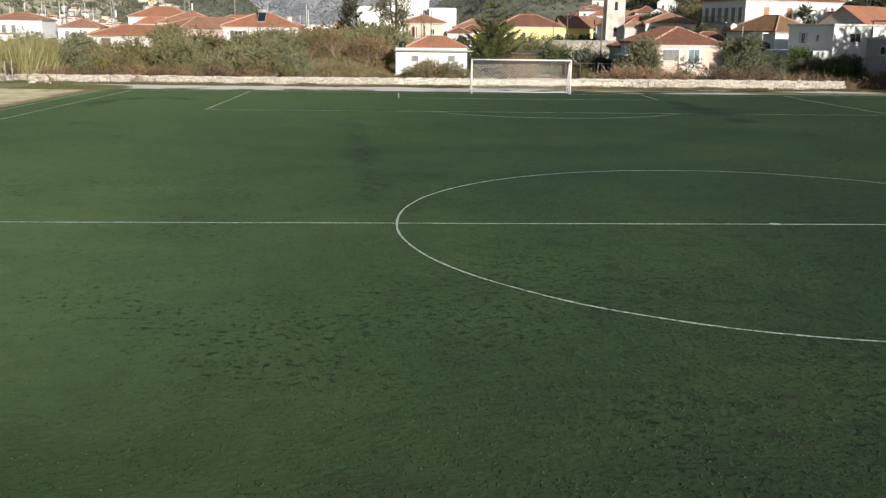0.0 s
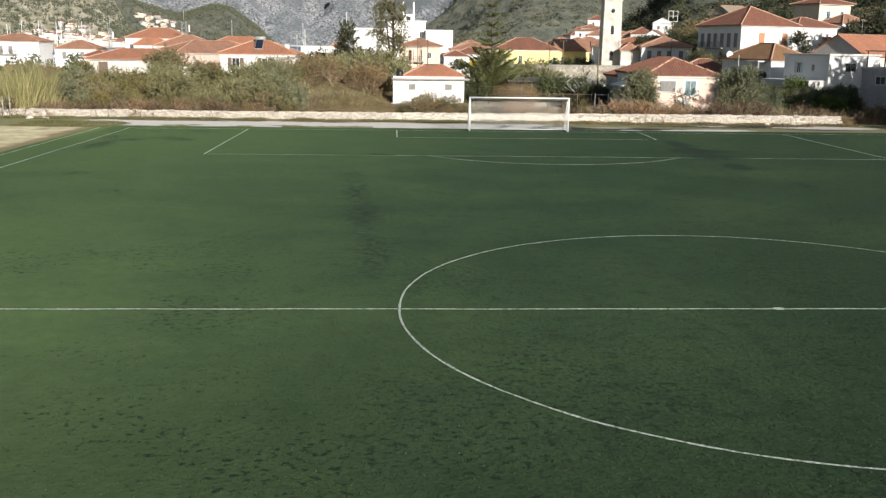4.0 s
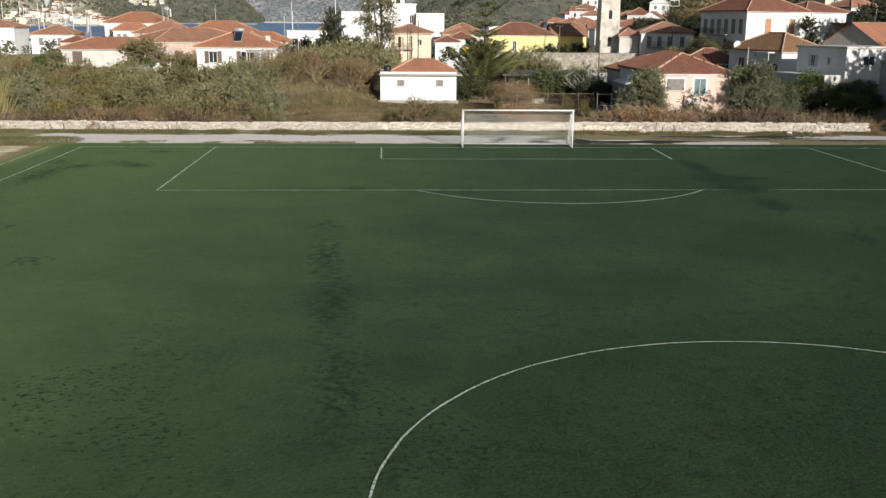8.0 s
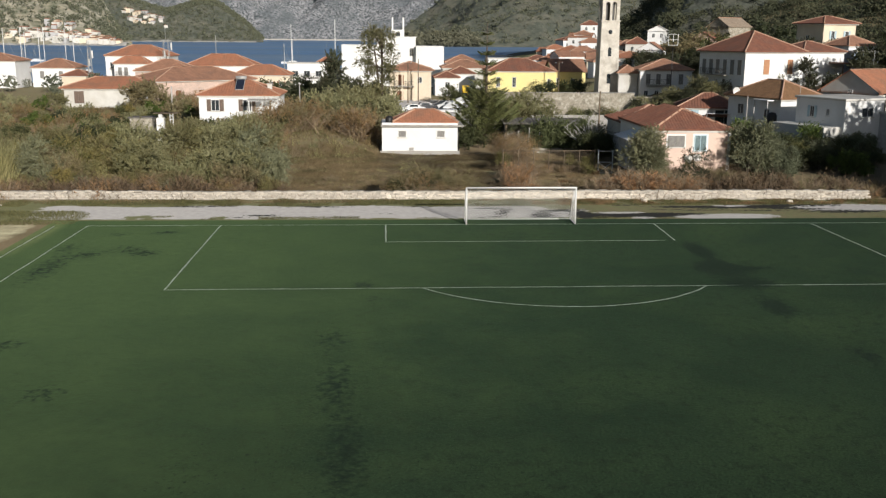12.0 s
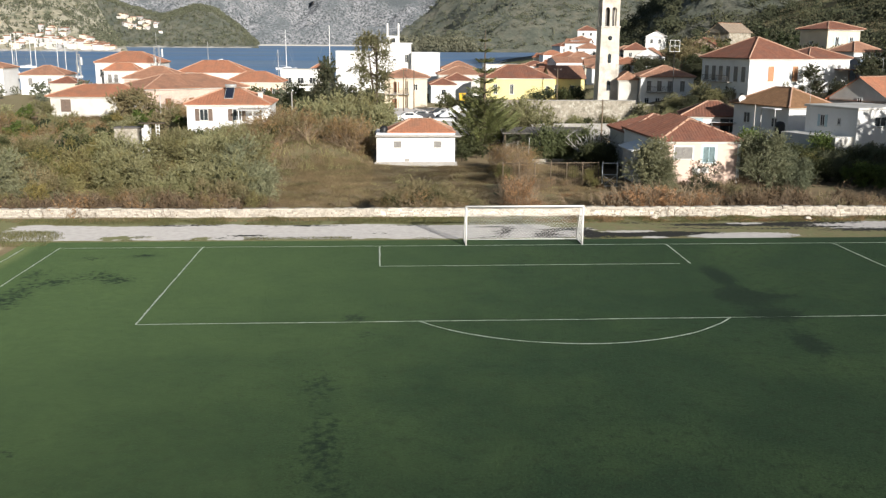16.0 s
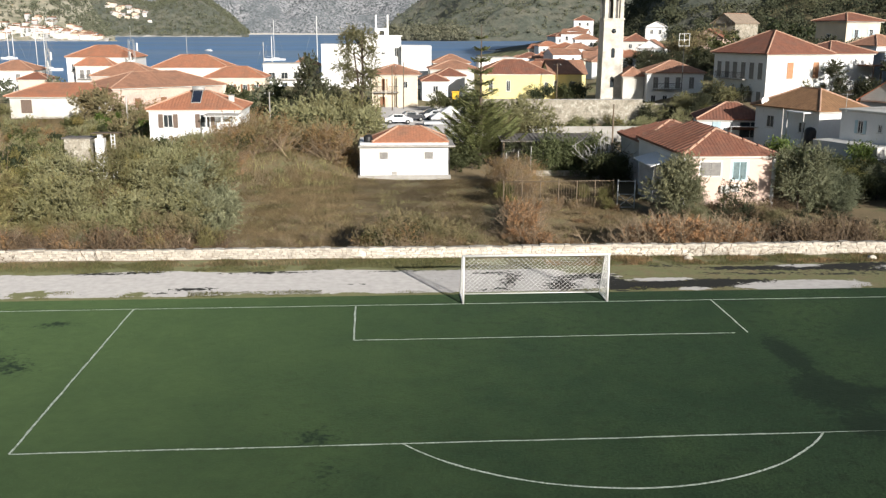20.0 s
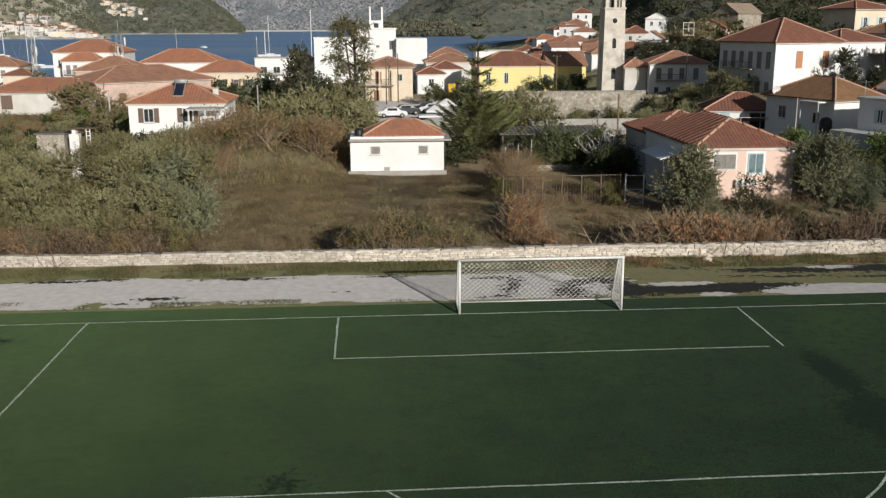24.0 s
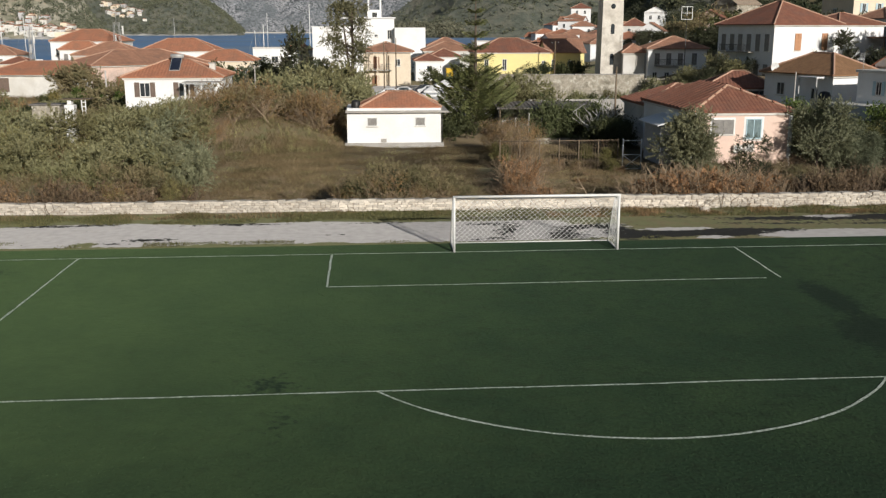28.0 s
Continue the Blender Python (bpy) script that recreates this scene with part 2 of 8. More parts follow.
M["grey_metal"] = mat("galvanised metal", (0.46, 0.46, 0.45), (0.38, 0.38, 0.37), scale=0.3, rough=0.5, metal=0.2)
M["black_plastic"] = mat("black plastic", (0.02, 0.02, 0.022), (0.03, 0.03, 0.03), scale=0.3, rough=0.45)
M["solar"] = mat("solar panel", (0.015, 0.02, 0.035), (0.02, 0.028, 0.05), scale=0.5, rough=0.5, spec=0.2)
M["wood"] = mat("weathered wood", (0.20, 0.15, 0.10), (0.14, 0.11, 0.08), scale=0.4, fine=0.05)
M["bark"] = mat("bark", (0.13, 0.10, 0.075), (0.085, 0.065, 0.05), scale=0.25, fine=0.05, bump=0.02)
M["twig"] = mat("dry twig", (0.33, 0.25, 0.165), (0.23, 0.17, 0.115), scale=0.3, fine=0.05, per_island=0.3)
# c2 darkens patches of leaf to read as shaded gaps in the crowns
M["olive"] = mat("olive leaf", (0.335, 0.34, 0.20), (0.265, 0.27, 0.15), scale=0.9, rough=0.55, per_island=0.2, per_object=((0.66, 0.60, 0.48), (1.16, 1.13, 1.02)), sub=0.3, c=(0.37, 0.375, 0.24), c_scale=2.2, c2=(0.16, 0.15, 0.08), c2_scale=1.3)
M["olive_warm"] = mat("dry olive leaf", (0.355, 0.315, 0.155), (0.265, 0.235, 0.112), scale=0.9, rough=0.6, per_island=0.25, per_object=((0.70, 0.68, 0.62), (1.12, 1.12, 1.0)), sub=0.3, c=(0.28, 0.28, 0.15), c_scale=1.6, c2=(0.14, 0.11, 0.06), c2_scale=1.1)
M["olive_grey"] = mat("grey-green olive leaf", (0.35, 0.35, 0.215), (0.275, 0.28, 0.165), scale=0.8, rough=0.55, per_island=0.25, per_object=((0.85, 0.88, 0.88), (1.15, 1.1, 1.05)), sub=0.3, c=(0.21, 0.205, 0.12), c_scale=1.2)
M["bramble_dark"] = mat("withered dark bramble leaf", (0.225, 0.155, 0.095), (0.15, 0.105, 0.065), scale=0.7, rough=0.85, per_island=0.4, sub=0.2, c=(0.09, 0.07, 0.042), c_scale=1.0)
M["twig_dark"] = mat("dark dead cane", (0.17, 0.125, 0.085), (0.11, 0.08, 0.055), scale=0.3, fine=0.05, per_island=0.3)
M["bramble_red"] = mat("red-brown bramble leaf", (0.48, 0.275, 0.14), (0.36, 0.20, 0.105), scale=0.6, rough=0.8, per_island=0.45, sub=0.25, c=(0.17, 0.12, 0.06), c_scale=1.0)
M["shed_roof"] = mat("old sheet roof", (0.25, 0.235, 0.215), (0.18, 0.165, 0.15), scale=0.6, c=(0.14, 0.12, 0.10), c_scale=1.5)
M["olive_dark"] = mat("dark olive leaf", (0.245, 0.255, 0.16), (0.18, 0.19, 0.115), scale=0.6, rough=0.55, per_island=0.3, per_object=((0.8, 0.85, 0.85), (1.2, 1.1, 1.0)), sub=0.3, c=(0.21, 0.22, 0.14), c_scale=1.1)
M["leaf_brown"] = mat("browning leaf", (0.34, 0.275, 0.15), (0.25, 0.21, 0.115), scale=0.8, rough=0.7, per_island=0.3, sub=0.3, c=(0.17, 0.165, 0.08), c_scale=1.4)
M["broom"] = mat("dry broom shoot", (0.37, 0.235, 0.115), (0.28, 0.18, 0.09), scale=0.8, rough=0.8, per_island=0.3, per_object=((0.85, 0.9, 0.9), (1.15, 1.08, 1.0)), sub=0.3, c=(0.22, 0.20, 0.10), c_scale=1.3)
M["dusk_leaf"] = mat("dull dark leaf", (0.085, 0.092, 0.05), (0.058, 0.066, 0.036), scale=0.8, rough=0.7, per_island=0.35, sub=0.2, c=(0.075, 0.066, 0.04), c_scale=1.5)
M["bamboo"] = mat("cane leaf", (0.17, 0.19, 0.085), (0.115, 0.135, 0.06), scale=0.7, rough=0.6, per_island=0.45, sub=0.35)
M["pale_twig"] = mat("pale bare branch", (0.55, 0.53, 0.50), (0.42, 0.40, 0.38), scale=0.3)
M["leaf"] = mat("green leaf", (0.088, 0.100, 0.047), (0.060, 0.074, 0.033), scale=0.8, rough=0.6, per_island=0.32, per_object=((0.7, 0.75, 0.8), (1.35, 1.2, 1.0)), sub=0.3)
M["leaf_light"] = mat("light green leaf", (0.12, 0.16, 0.04), (0.09, 0.13, 0.03), scale=0.8, rough=0.6, per_island=0.4, sub=0.3)
M["leaf_yellow"] = mat("yellowing leaf", (0.29, 0.25, 0.10), (0.205, 0.18, 0.072), scale=0.8, rough=0.7, per_island=0.4, per_object=((0.8, 0.85, 0.8), (1.2, 1.1, 1.0)), sub=0.3, c=(0.12, 0.13, 0.05), c_scale=1.2)
M["shaggy_leaf"] = mat("brownish evergreen leaf", (0.20, 0.19, 0.10), (0.13, 0.125, 0.065), scale=0.9, rough=0.6, per_island=0.3, sub=0.25)
M["pine"] = mat("pine needle", (0.195, 0.21, 0.085), (0.14, 0.155, 0.06), scale=0.8, rough=0.6, per_island=0.5, sub=0.2)
M["bramble"] = mat("dry bramble leaf", (0.38, 0.255, 0.135), (0.285, 0.19, 0.10), scale=0.7, rough=0.8, per_island=0.35, per_object=((0.72, 0.82, 0.85), (1.25, 1.08, 1.0)), sub=0.25, c=(0.11, 0.095, 0.045), c_scale=1.2)
M["drygrass"] = mat("dry grass blade", (0.285, 0.21, 0.115), (0.21, 0.158, 0.085), scale=1.6, rough=0.8, per_island=0.3, sub=0.3, c=(0.145, 0.118, 0.06), c_scale=4.0, c2=(0.35, 0.27, 0.155), c2_scale=2.2)
M["reed"] = mat("reed", (0.44, 0.39, 0.19), (0.33, 0.32, 0.14), scale=1.0, rough=0.7, per_island=0.35, sub=0.3)
M["weed"] = mat("green weed", (0.20, 0.19, 0.085), (0.145, 0.145, 0.06), scale=0.9, rough=0.7, per_island=0.4, sub=0.3)
M["sea"] = mat("sea water", (0.135, 0.285, 0.52), (0.105, 0.235, 0.45), scale=120.0, fine=9.0, rough=0.40, bump=0.25, bump_scale=5.0, spec=0.3, c=(0.31, 0.36, 0.43), c_scale=420.0, c2=(0.20, 0.27, 0.38), c2_scale=170.0)
# pale reflections are put into the water colour as long bands along the shore
for n in [n for n in M["sea"].node_tree.nodes if n.type == "TEX_NOISE" and n.inputs["Scale"].default_value < 0.05]:
    links = M["sea"].node_tree.links
    stretch = M["sea"].node_tree.nodes.new("ShaderNodeVectorMath")
    stretch.operation = "MULTIPLY"
    stretch.inputs[1].default_value = (0.4, 1.0, 1.0)
    links.new(n.inputs["Vector"].links[0].from_socket, stretch.inputs[0])
    links.new(stretch.outputs[0], n.inputs["Vector"])
M["hill_green"] = mat("wooded hillside", (0.066, 0.075, 0.060), (0.090, 0.098, 0.079), scale=16.0, fine=4.0, bump=4.0, bump_scale=12.0, c=(0.135, 0.13, 0.102), c_scale=34.0, diffuse_rough=1.0, lo=0.4, hi=0.62)
# limestone grey shifted towards blue to stand in for distance haze
M["hazed_rock"] = mat("limestone mountain", (0.30, 0.305, 0.325), (0.050, 0.062, 0.066), scale=9.5, fine=3.5, bump=9.0, bump_scale=13.0, c=(0.10, 0.115, 0.125), c_scale=150.0, diffuse_rough=1.0, lo=0.40, hi=0.62)
M["hill_brown"] = mat("terraced scrub hillside", (0.255, 0.235, 0.18), (0.13, 0.135, 0.095), scale=16.0, fine=4.0, bump=4.0, bump_scale=14.0, c=(0.33, 0.31, 0.25), c_scale=38.0, diffuse_rough=1.0, lo=0.42, hi=0.58)
# kept paler than the near slope's foliage, with haze put into the colour
M["far_tree"] = mat("far foliage", (0.11, 0.12, 0.08), (0.08, 0.09, 0.06), scale=4.0, fine=0.6, per_island=0.3, c=(0.145, 0.145, 0.095), c_scale=14.0, diffuse_rough=0.8)
M["slope_tree"] = mat("foliage of the near slope", (0.072, 0.080, 0.045), (0.05, 0.058, 0.033), scale=5.0, fine=0.6, per_island=0.25, c=(0.10, 0.10, 0.055), c_scale=9.0, diffuse_rough=0.8)
M["shore_tree"] = mat("pale foliage by the water", (0.175, 0.17, 0.115), (0.12, 0.12, 0.082), scale=5.0, fine=0.8, per_island=0.3, c=(0.10, 0.105, 0.07), c_scale=12.0, diffuse_rough=0.8)
M["shore_rock"] = mat("pale shore rock", (0.55, 0.53, 0.50), (0.42, 0.40, 0.37), scale=6.0, fine=1.0, c=(0.30, 0.30, 0.27), c_scale=14.0)
M["fabric"] = mat("white canvas", (0.78, 0.78, 0.77), (0.72, 0.72, 0.71), scale=0.6, fine=0.1, rough=0.8)
M["car_white"] = mat("white car paint", (0.75, 0.75, 0.75), (0.7, 0.7, 0.7), scale=2.0, rough=0.25, spec=0.5)
M["car_dark"] = mat("dark car paint", (0.03, 0.033, 0.04), (0.04, 0.042, 0.05), scale=2.0, rough=0.25, spec=0.5)
M["rubber"] = mat("tyre rubber", (0.02, 0.02, 0.02), scale=0.2)
M["yellow_plastic"] = mat("yellow paint", (0.75, 0.48, 0.03), scale=0.5, rough=0.5)


# ---------------------------------------------------------------- helpers
def link_mesh(name, verts, faces, material, parent=None, smooth=False):
    me = bpy.data.meshes.new(name)
    me.from_pydata(verts, [], faces)
    me.update()
    if material:
        me.materials.append(material)
    if smooth:
        me.shade_smooth()
    ob = new(name, me)
    if parent:
        ob.parent = parent
    return ob


def part(name, bm, material, parent, label="", smooth=False):
    me = bpy.data.meshes.new(name)
    bm.to_mesh(me)
    bm.free()
    me.materials.append(material)
    if smooth:
        me.shade_smooth()
    ob = new(name, me)
    ob.parent = parent
    if label:
        ob["label"] = label
    return ob


def thing(name, m, label, category, group="", kind=""):
    ob = new(name)
    ob.empty_display_size = 0.2
    ob.matrix_world = m
    return tagged(ob, label, category, group, kind)


def box(bm, x0, x1, y0, y1, z0, z1, bevel=0.0, m=None):
    g = bmesh.ops.create_cube(bm, size=1.0)["verts"]
    bmesh.ops.scale(bm, vec=(x1 - x0, y1 - y0, z1 - z0), verts=g)
    bmesh.ops.translate(bm, vec=((x0 + x1) / 2, (y0 + y1) / 2, (z0 + z1) / 2), verts=g)
    if bevel:
        edges = list({e for v in g for e in v.link_edges})
        r = bmesh.ops.bevel(bm, geom=edges, offset=bevel, segments=1, affect="EDGES")
        g = list({v for f in r["faces"] for v in f.verts} | {v for v in g if v.is_valid})
    if m is not None:
        bmesh.ops.transform(bm, matrix=m, verts=g)
    return bm


def boxed(*a, **k):
    return box(bmesh.new(), *a, **k)


def tube(verts, faces, pts, radii, sides=6):
    """Adds a tapered tube along pts to plain lists."""
    base = len(verts)
    for n, (p, r) in enumerate(zip(pts, radii)):
        p = Vector(p)
        d = (Vector(pts[min(n + 1, len(pts) - 1)]) - Vector(pts[max(n - 1, 0)])).normalized()
        s = d.orthogonal().normalized()
        q = d.cross(s)
        for k in range(sides):
            a = 2 * math.pi * k / sides
            verts.append(tuple(p + r * (math.cos(a) * s + math.sin(a) * q)))
    for n in range(len(pts) - 1):
        for k in range(sides):
            a, b = base + n * sides + k, base + n * sides + (k + 1) % sides
            faces.append((a, b, b + sides, a + sides))
    faces.append(tuple(base + k for k in reversed(range(sides))))
    faces.append(tuple(base + (len(pts) - 1) * sides + k for k in range(sides)))


def tube_part(name, pts, radii, material, parent, sides=6, label="", smooth=True):
    v, f = [], []
    tube(v, f, pts, radii if isinstance(radii, (list, tuple)) else [radii] * len(pts), sides)
    ob = link_mesh(name, v, f, material, parent, smooth)
    if label:
        ob["label"] = label
    return ob


def step(x, a, b):
    t = min(max((x - a) / (b - a), 0.0), 1.0)
    return t * t * (3 - 2 * t)


def steps(x, a, b):
    t = np.clip((x - a) / (b - a), 0, 1)
    return t * t * (3 - 2 * t)


# ---------------------------------------------------------------- ground, pitch
def ground_z(x, y):
    """Height of the land: the pitch is level, the scrub beyond its wall lies lower, the town rises to the right."""
    x, y = np.asarray(x, float), np.asarray(y, float)
    z = -0.95 * steps(y, 10.2, 13.5) - 0.35 * steps(y, 25, 48) + 1.7 * (0.42 + 0.58 * steps(x, -46, -32)) * steps(y, 58, 96) * (1 - steps(x, 5, 10) * (1 - steps(x, 34, 44))) + 1.7 * steps(y, 100, 110) * steps(x, 5, 10) * (1 - steps(x, 34, 44))
    z = z + steps(x, 27, 48) * steps(y, 20, 60) * 1.8
    z = z + steps(x, 36, 62) * steps(y, 62, 100) * 2.6
    z = z + steps(x, 55, 190) * steps(y, 60, 230) * 30
    z = z - 11.0 * steps(y, 205, 260) * (1 - steps(x - 0.10 * (y + 55), 2, 24))
    z = z + steps(x - 0.12 * (y + 55), 0, 60) * steps(y, 180, 330) * 5
    z = z + 2.5 * np.exp(-(((x + 18.2) / 6.4) ** 2 + ((y - 53.0) / 5.4) ** 2))
    out = steps(y, 380, 520)
    z = z * (1 - out) - 12.0 * out
    return z - 0.02


def axis(*bits):
    return np.unique(np.concatenate([np.arange(a, b, s) for a, b, s in bits]))


gx = axis((-4800, -400, 400), (-400, -60, 20), (-60, 60, 0.5), (60, 400, 10), (400, 4801, 400))
gy = axis((-400, -12, 40), (-12, 14, 0.25), (14, 60, 1.0), (60, 260, 4), (260, 400, 20), (400, 4901, 500))
X, Y = np.meshgrid(gx, gy)
Z = ground_z(X, Y)
nz = np.array([noise.noise(Vector((x * 0.25, y * 0.25, 3.0))) + 0.5 * noise.noise(Vector((x, y, 9.0))) for x, y in zip(X.ravel(), Y.ravel())]).reshape(X.shape)
Z = Z + nz * 0.18 * steps(Y, 12, 16) + nz * 0.03 * ((Y > 2.2) | (np.abs(X) > 31.5))
nxg, nyg = len(gx), len(gy)
idx = np.arange(nxg * nyg).reshape(nyg, nxg)
quads = np.stack([idx[:-1, :-1], idx[:-1, 1:], idx[1:, 1:], idx[1:, :-1]], -1).reshape(-1, 4)
ground = link_mesh("ground", np.stack([X, Y, Z], -1).reshape(-1, 3).tolist(), quads.tolist(), M["ground"], smooth=True)
tagged(ground, "dry scrub earth with weeds beside the pitch", "ground", kind="structure")


def attribute(ob, name, values):
    a = ob.data.attributes.new(name, "FLOAT", "POINT")
    a.data.foreach_set("value", np.asarray(values, np.float32).ravel())


def blob(x, y, cx, cy, rx, ry, turn=0.0):
    c, s = math.cos(turn), math.sin(turn)
    u, v = (x - cx) * c + (y - cy) * s, -(x - cx) * s + (y - cy) * c
    return np.exp(-((u / rx) ** 2 + (v / ry) ** 2))


def band(v, a, b, soft):
    return steps(v, a - soft, a + soft) * (1 - steps(v, b - soft, b + soft))


far_edge = 7.45 + 0.35 * np.sin(X * 0.55 + 0.6) * steps(-X, 6, 16) - 0.4 * steps(X, -12, -4)
track = band(Y, 2.35, 1e3, 0.3) * (1 - steps(Y, far_edge - 0.3, far_edge + 0.3)) * band(X, -34, 2.6, 1.5)
track = np.maximum(track, 0.75 * band(Y, 2.6, 6.0, 0.4) * band(X, 1, 5.6, 1.0))
for k, *b in ((1.0, 15.3, 2.75, 3.6, 0.95), (0.85, 7.9, 4.3, 1.9, 0.4), (0.9, 9.1, 2.35, 0.8, 0.35), (0.8, 17.2, 6.9, 1.6, 0.5), (0.9, 26.0, 6.2, 4.5, 1.3)):
    track = np.maximum(track, k * np.clip(1.6 * blob(X, Y, *b), 0, 1))
track = track * (1 - 0.9 * blob(X, Y, -26.2, 3.2, 1.6, 0.9)) * (1 - 0.85 * blob(X, Y, -20.7, 2.9, 0.9, 0.6)) * (1 - 0.6 * blob(X, Y, -15.0, 2.5, 2.0, 0.4)) * (1 - 0.6 * blob(X, Y, -9.5, 2.5, 1.6, 0.4))
track = np.maximum(track, 0.9 * band(X, -7, 9, 1.5) * band(Y, 76, 124, 2))
attribute(ground, "concrete", track)
soot = sum(k * blob(X, Y, *b) for k, *b in (
    (1.0, -23.6, 7.3, 2.2, 0.30), (0.9, -20.9, 7.5, 1.2, 0.25), (1.0, -14.2, 7.05, 2.6, 0.28), (0.9, -7.0, 6.9, 2.2, 0.18), (1.0, -17.9, 3.75, 1.4, 0.36), (0.7, -19.6, 3.0, 1.1, 0.2), (0.7, -9.2, 4.3, 0.9, 0.15),
    (0.9, -0.6, 4.7, 0.6, 1.9, -0.35), (0.8, -1.6, 6.3, 1.2, 0.5), (1.0, 2.0, 3.4, 1.1, 1.5, -0.3), (0.8, 3.3, 5.2, 1.2, 0.5), (0.7, -1.8, 2.8, 1.3, 0.3),
    (1.1, 5.0, 3.6, 0.9, 1.7), (1.0, 6.6, 3.2, 1.6, 0.9), (1.0, 8.6, 3.3, 1.6, 0.8), (1.1, 10.6, 3.3, 1.5, 1.0), (1.0, 12.8, 3.75, 1.7, 0.45), (0.7, 4.2, 5.5, 1.2, 0.4),
    (0.9, 12.6, 6.7, 2.0, 0.45), (1.0, 16.0, 6.5, 2.6, 0.6), (1.0, 19.8, 6.6, 2.2, 0.9), (0.8, 23.5, 7.2, 3.0, 0.5), (0.9, 25.0, 4.6, 4.0, 0.7), (0.7, 9.2, 7.4, 1.6, 0.35), (0.8, 14.2, 5.3, 2.6, 0.28), (0.7, 18.4, 4.9, 1.9, 0.3), (0.8, 22.4, 5.7, 2.2, 0.35), (0.6, 11.0, 5.6, 1.4, 0.22)))
soot = soot * (1 - 0.95 * blob(X, Y, 7.9, 4.35, 1.7, 0.34)) * (1 - 0.95 * blob(X, Y, 9.0, 2.35, 0.6, 0.26)) * (1 - 0.8 * blob(X, Y, 0.7, 4.4, 0.35, 0.9)) * (1 - 0.9 * blob(X, Y, 15.6, 2.7, 2.6, 0.6)) * (1 - 0.8 * blob(X, Y, 17.3, 6.9, 1.0, 0.3))
attribute(ground, "soot", 0.85 * np.clip(soot, 0, 1))
attribute(ground, "grass", np.maximum((0.80 - 0.14 * steps(X, 2, 8)) * band(Y, 1.5, 10.3, 0.6) * band(X, -60, 40, 5), 0.55 * steps(nz, 0.1, 0.5) * (Y > 10)) + 0.5 * steps(Y, 95, 130))
attribute(ground, "sand", 0.62 * band(Y, -40, 1.2, 1.2) * steps(-X, 31.5, 33.0) * (1 - steps(-X, 60, 64)))

# the carpet of the pitch
tx, ty = np.arange(-31.6, 31.61, 0.4), np.arange(-105, 1.91, 0.4)
TX, TY = np.meshgrid(tx, ty)
idx = np.arange(TX.size).reshape(TX.shape)
quads = np.stack([idx[:-1, :-1], idx[:-1, 1:], idx[1:, 1:], idx[1:, :-1]], -1).reshape(-1, 4)
turf = link_mesh("pitch", np.stack([TX, TY, 0 * TX + 0.004], -1).reshape(-1, 3).tolist(), quads.tolist(), M["turf"])
tagged(turf, "dark green artificial turf pitch with worn patches", "football pitch", kind="structure")
WORN = (
    (1.1, 9.6, -8.3, 0.6, 2.0), (1.2, 9.3, -12.7, 1.1, 1.2), (0.30, 9.4, -14.5, 1.8, 5.0), (0.5, 11.6, -12.8, 1.2, 0.5), (0.6, 9.7, -16.1, 1.5, 0.9), (0.75, 9.4, -20.6, 0.7, 1.6), (0.55, 10.2, -27.6, 0.6, 1.6), (0.3, 16.8, -13.6, 1.2, 1.6),
    (0.42, -27.5, -11.6, 1.1, 4.2), (0.36, -24.4, -7.2, 1.7, 1.3), (0.36, -23.0, -8.4, 1.0, 0.9), (0.34, -26.0, -2.9, 1.0, 1.0), (0.3, -28.2, -6.6, 0.7, 1.5), (0.55, -23.2, -2.3, 1.0, 0.5), (0.4, -26.2, -8.6, 0.7, 0.7), (0.4, -24.6, -25.0, 1.0, 0.9), (0.35, -21.2, -30.4, 0.9, 1.2),
    (0.5, -10.3, -15.8, 0.8, 0.8), (0.32, -9.8, -18.4, 0.5, 1.2), (0.35, -11.4, -24.6, 0.8, 1.8), (0.42, -11.0, -30.0, 0.75, 3.0), (0.45, -10.4, -36.0, 0.8, 3.5), (0.36, -9.9, -43.0, 0.8, 3.5))
wear = sum(k * blob(TX, TY, *b) for k, *b in WORN)
attribute(turf, "wear", np.clip(1.6 * wear, 0, 1))
# loose dark clumps and brownish bald places, thickest round the centre of the pitch
tn = np.array([noise.noise(Vector((a * 0.22, b * 0.22, 3.3))) + 0.5 * noise.noise(Vector((a * 0.6, b * 0.6, 7.7))) for a, b in zip(TX.ravel(), TY.ravel())]).reshape(TX.shape)
attribute(turf, "clump", np.clip(0.25 + 0.48 * tn, 0, 0.46) * (0.35 + 0.65 * steps(-TY, 22, 46)))
attribute(turf, "bald", np.clip(0.55 * tn[:, ::-1], 0, 0.45) * steps(-TY, 18, 44))


def lightened(x, y):
    """Lighter, yellower left side: back-scattered sun put into the colour over some fading."""
    return np.clip(0.85 * steps(-x, -12, 26) * (0.35 + 0.65 * steps(y, -46, -6)) + 0.25 * blob(x, y, 24, -8, 9, 9) + 0.25 * blob(x, y, -22, -42, 8, 12) + 0.4 * blob(x, y, -24, -52, 8, 14) + 0.32 * blob(x, y, -16, -58, 9, 14), 0, 1)


attribute(turf, "lightened", lightened(TX, TY))
attribute(turf, "dry", np.clip(0.9 * steps(-TX, 29.4, 31.4) * steps(TY, -14, -2) + 0.25 * steps(-TX, 29.5, 31.6), 0, 1))


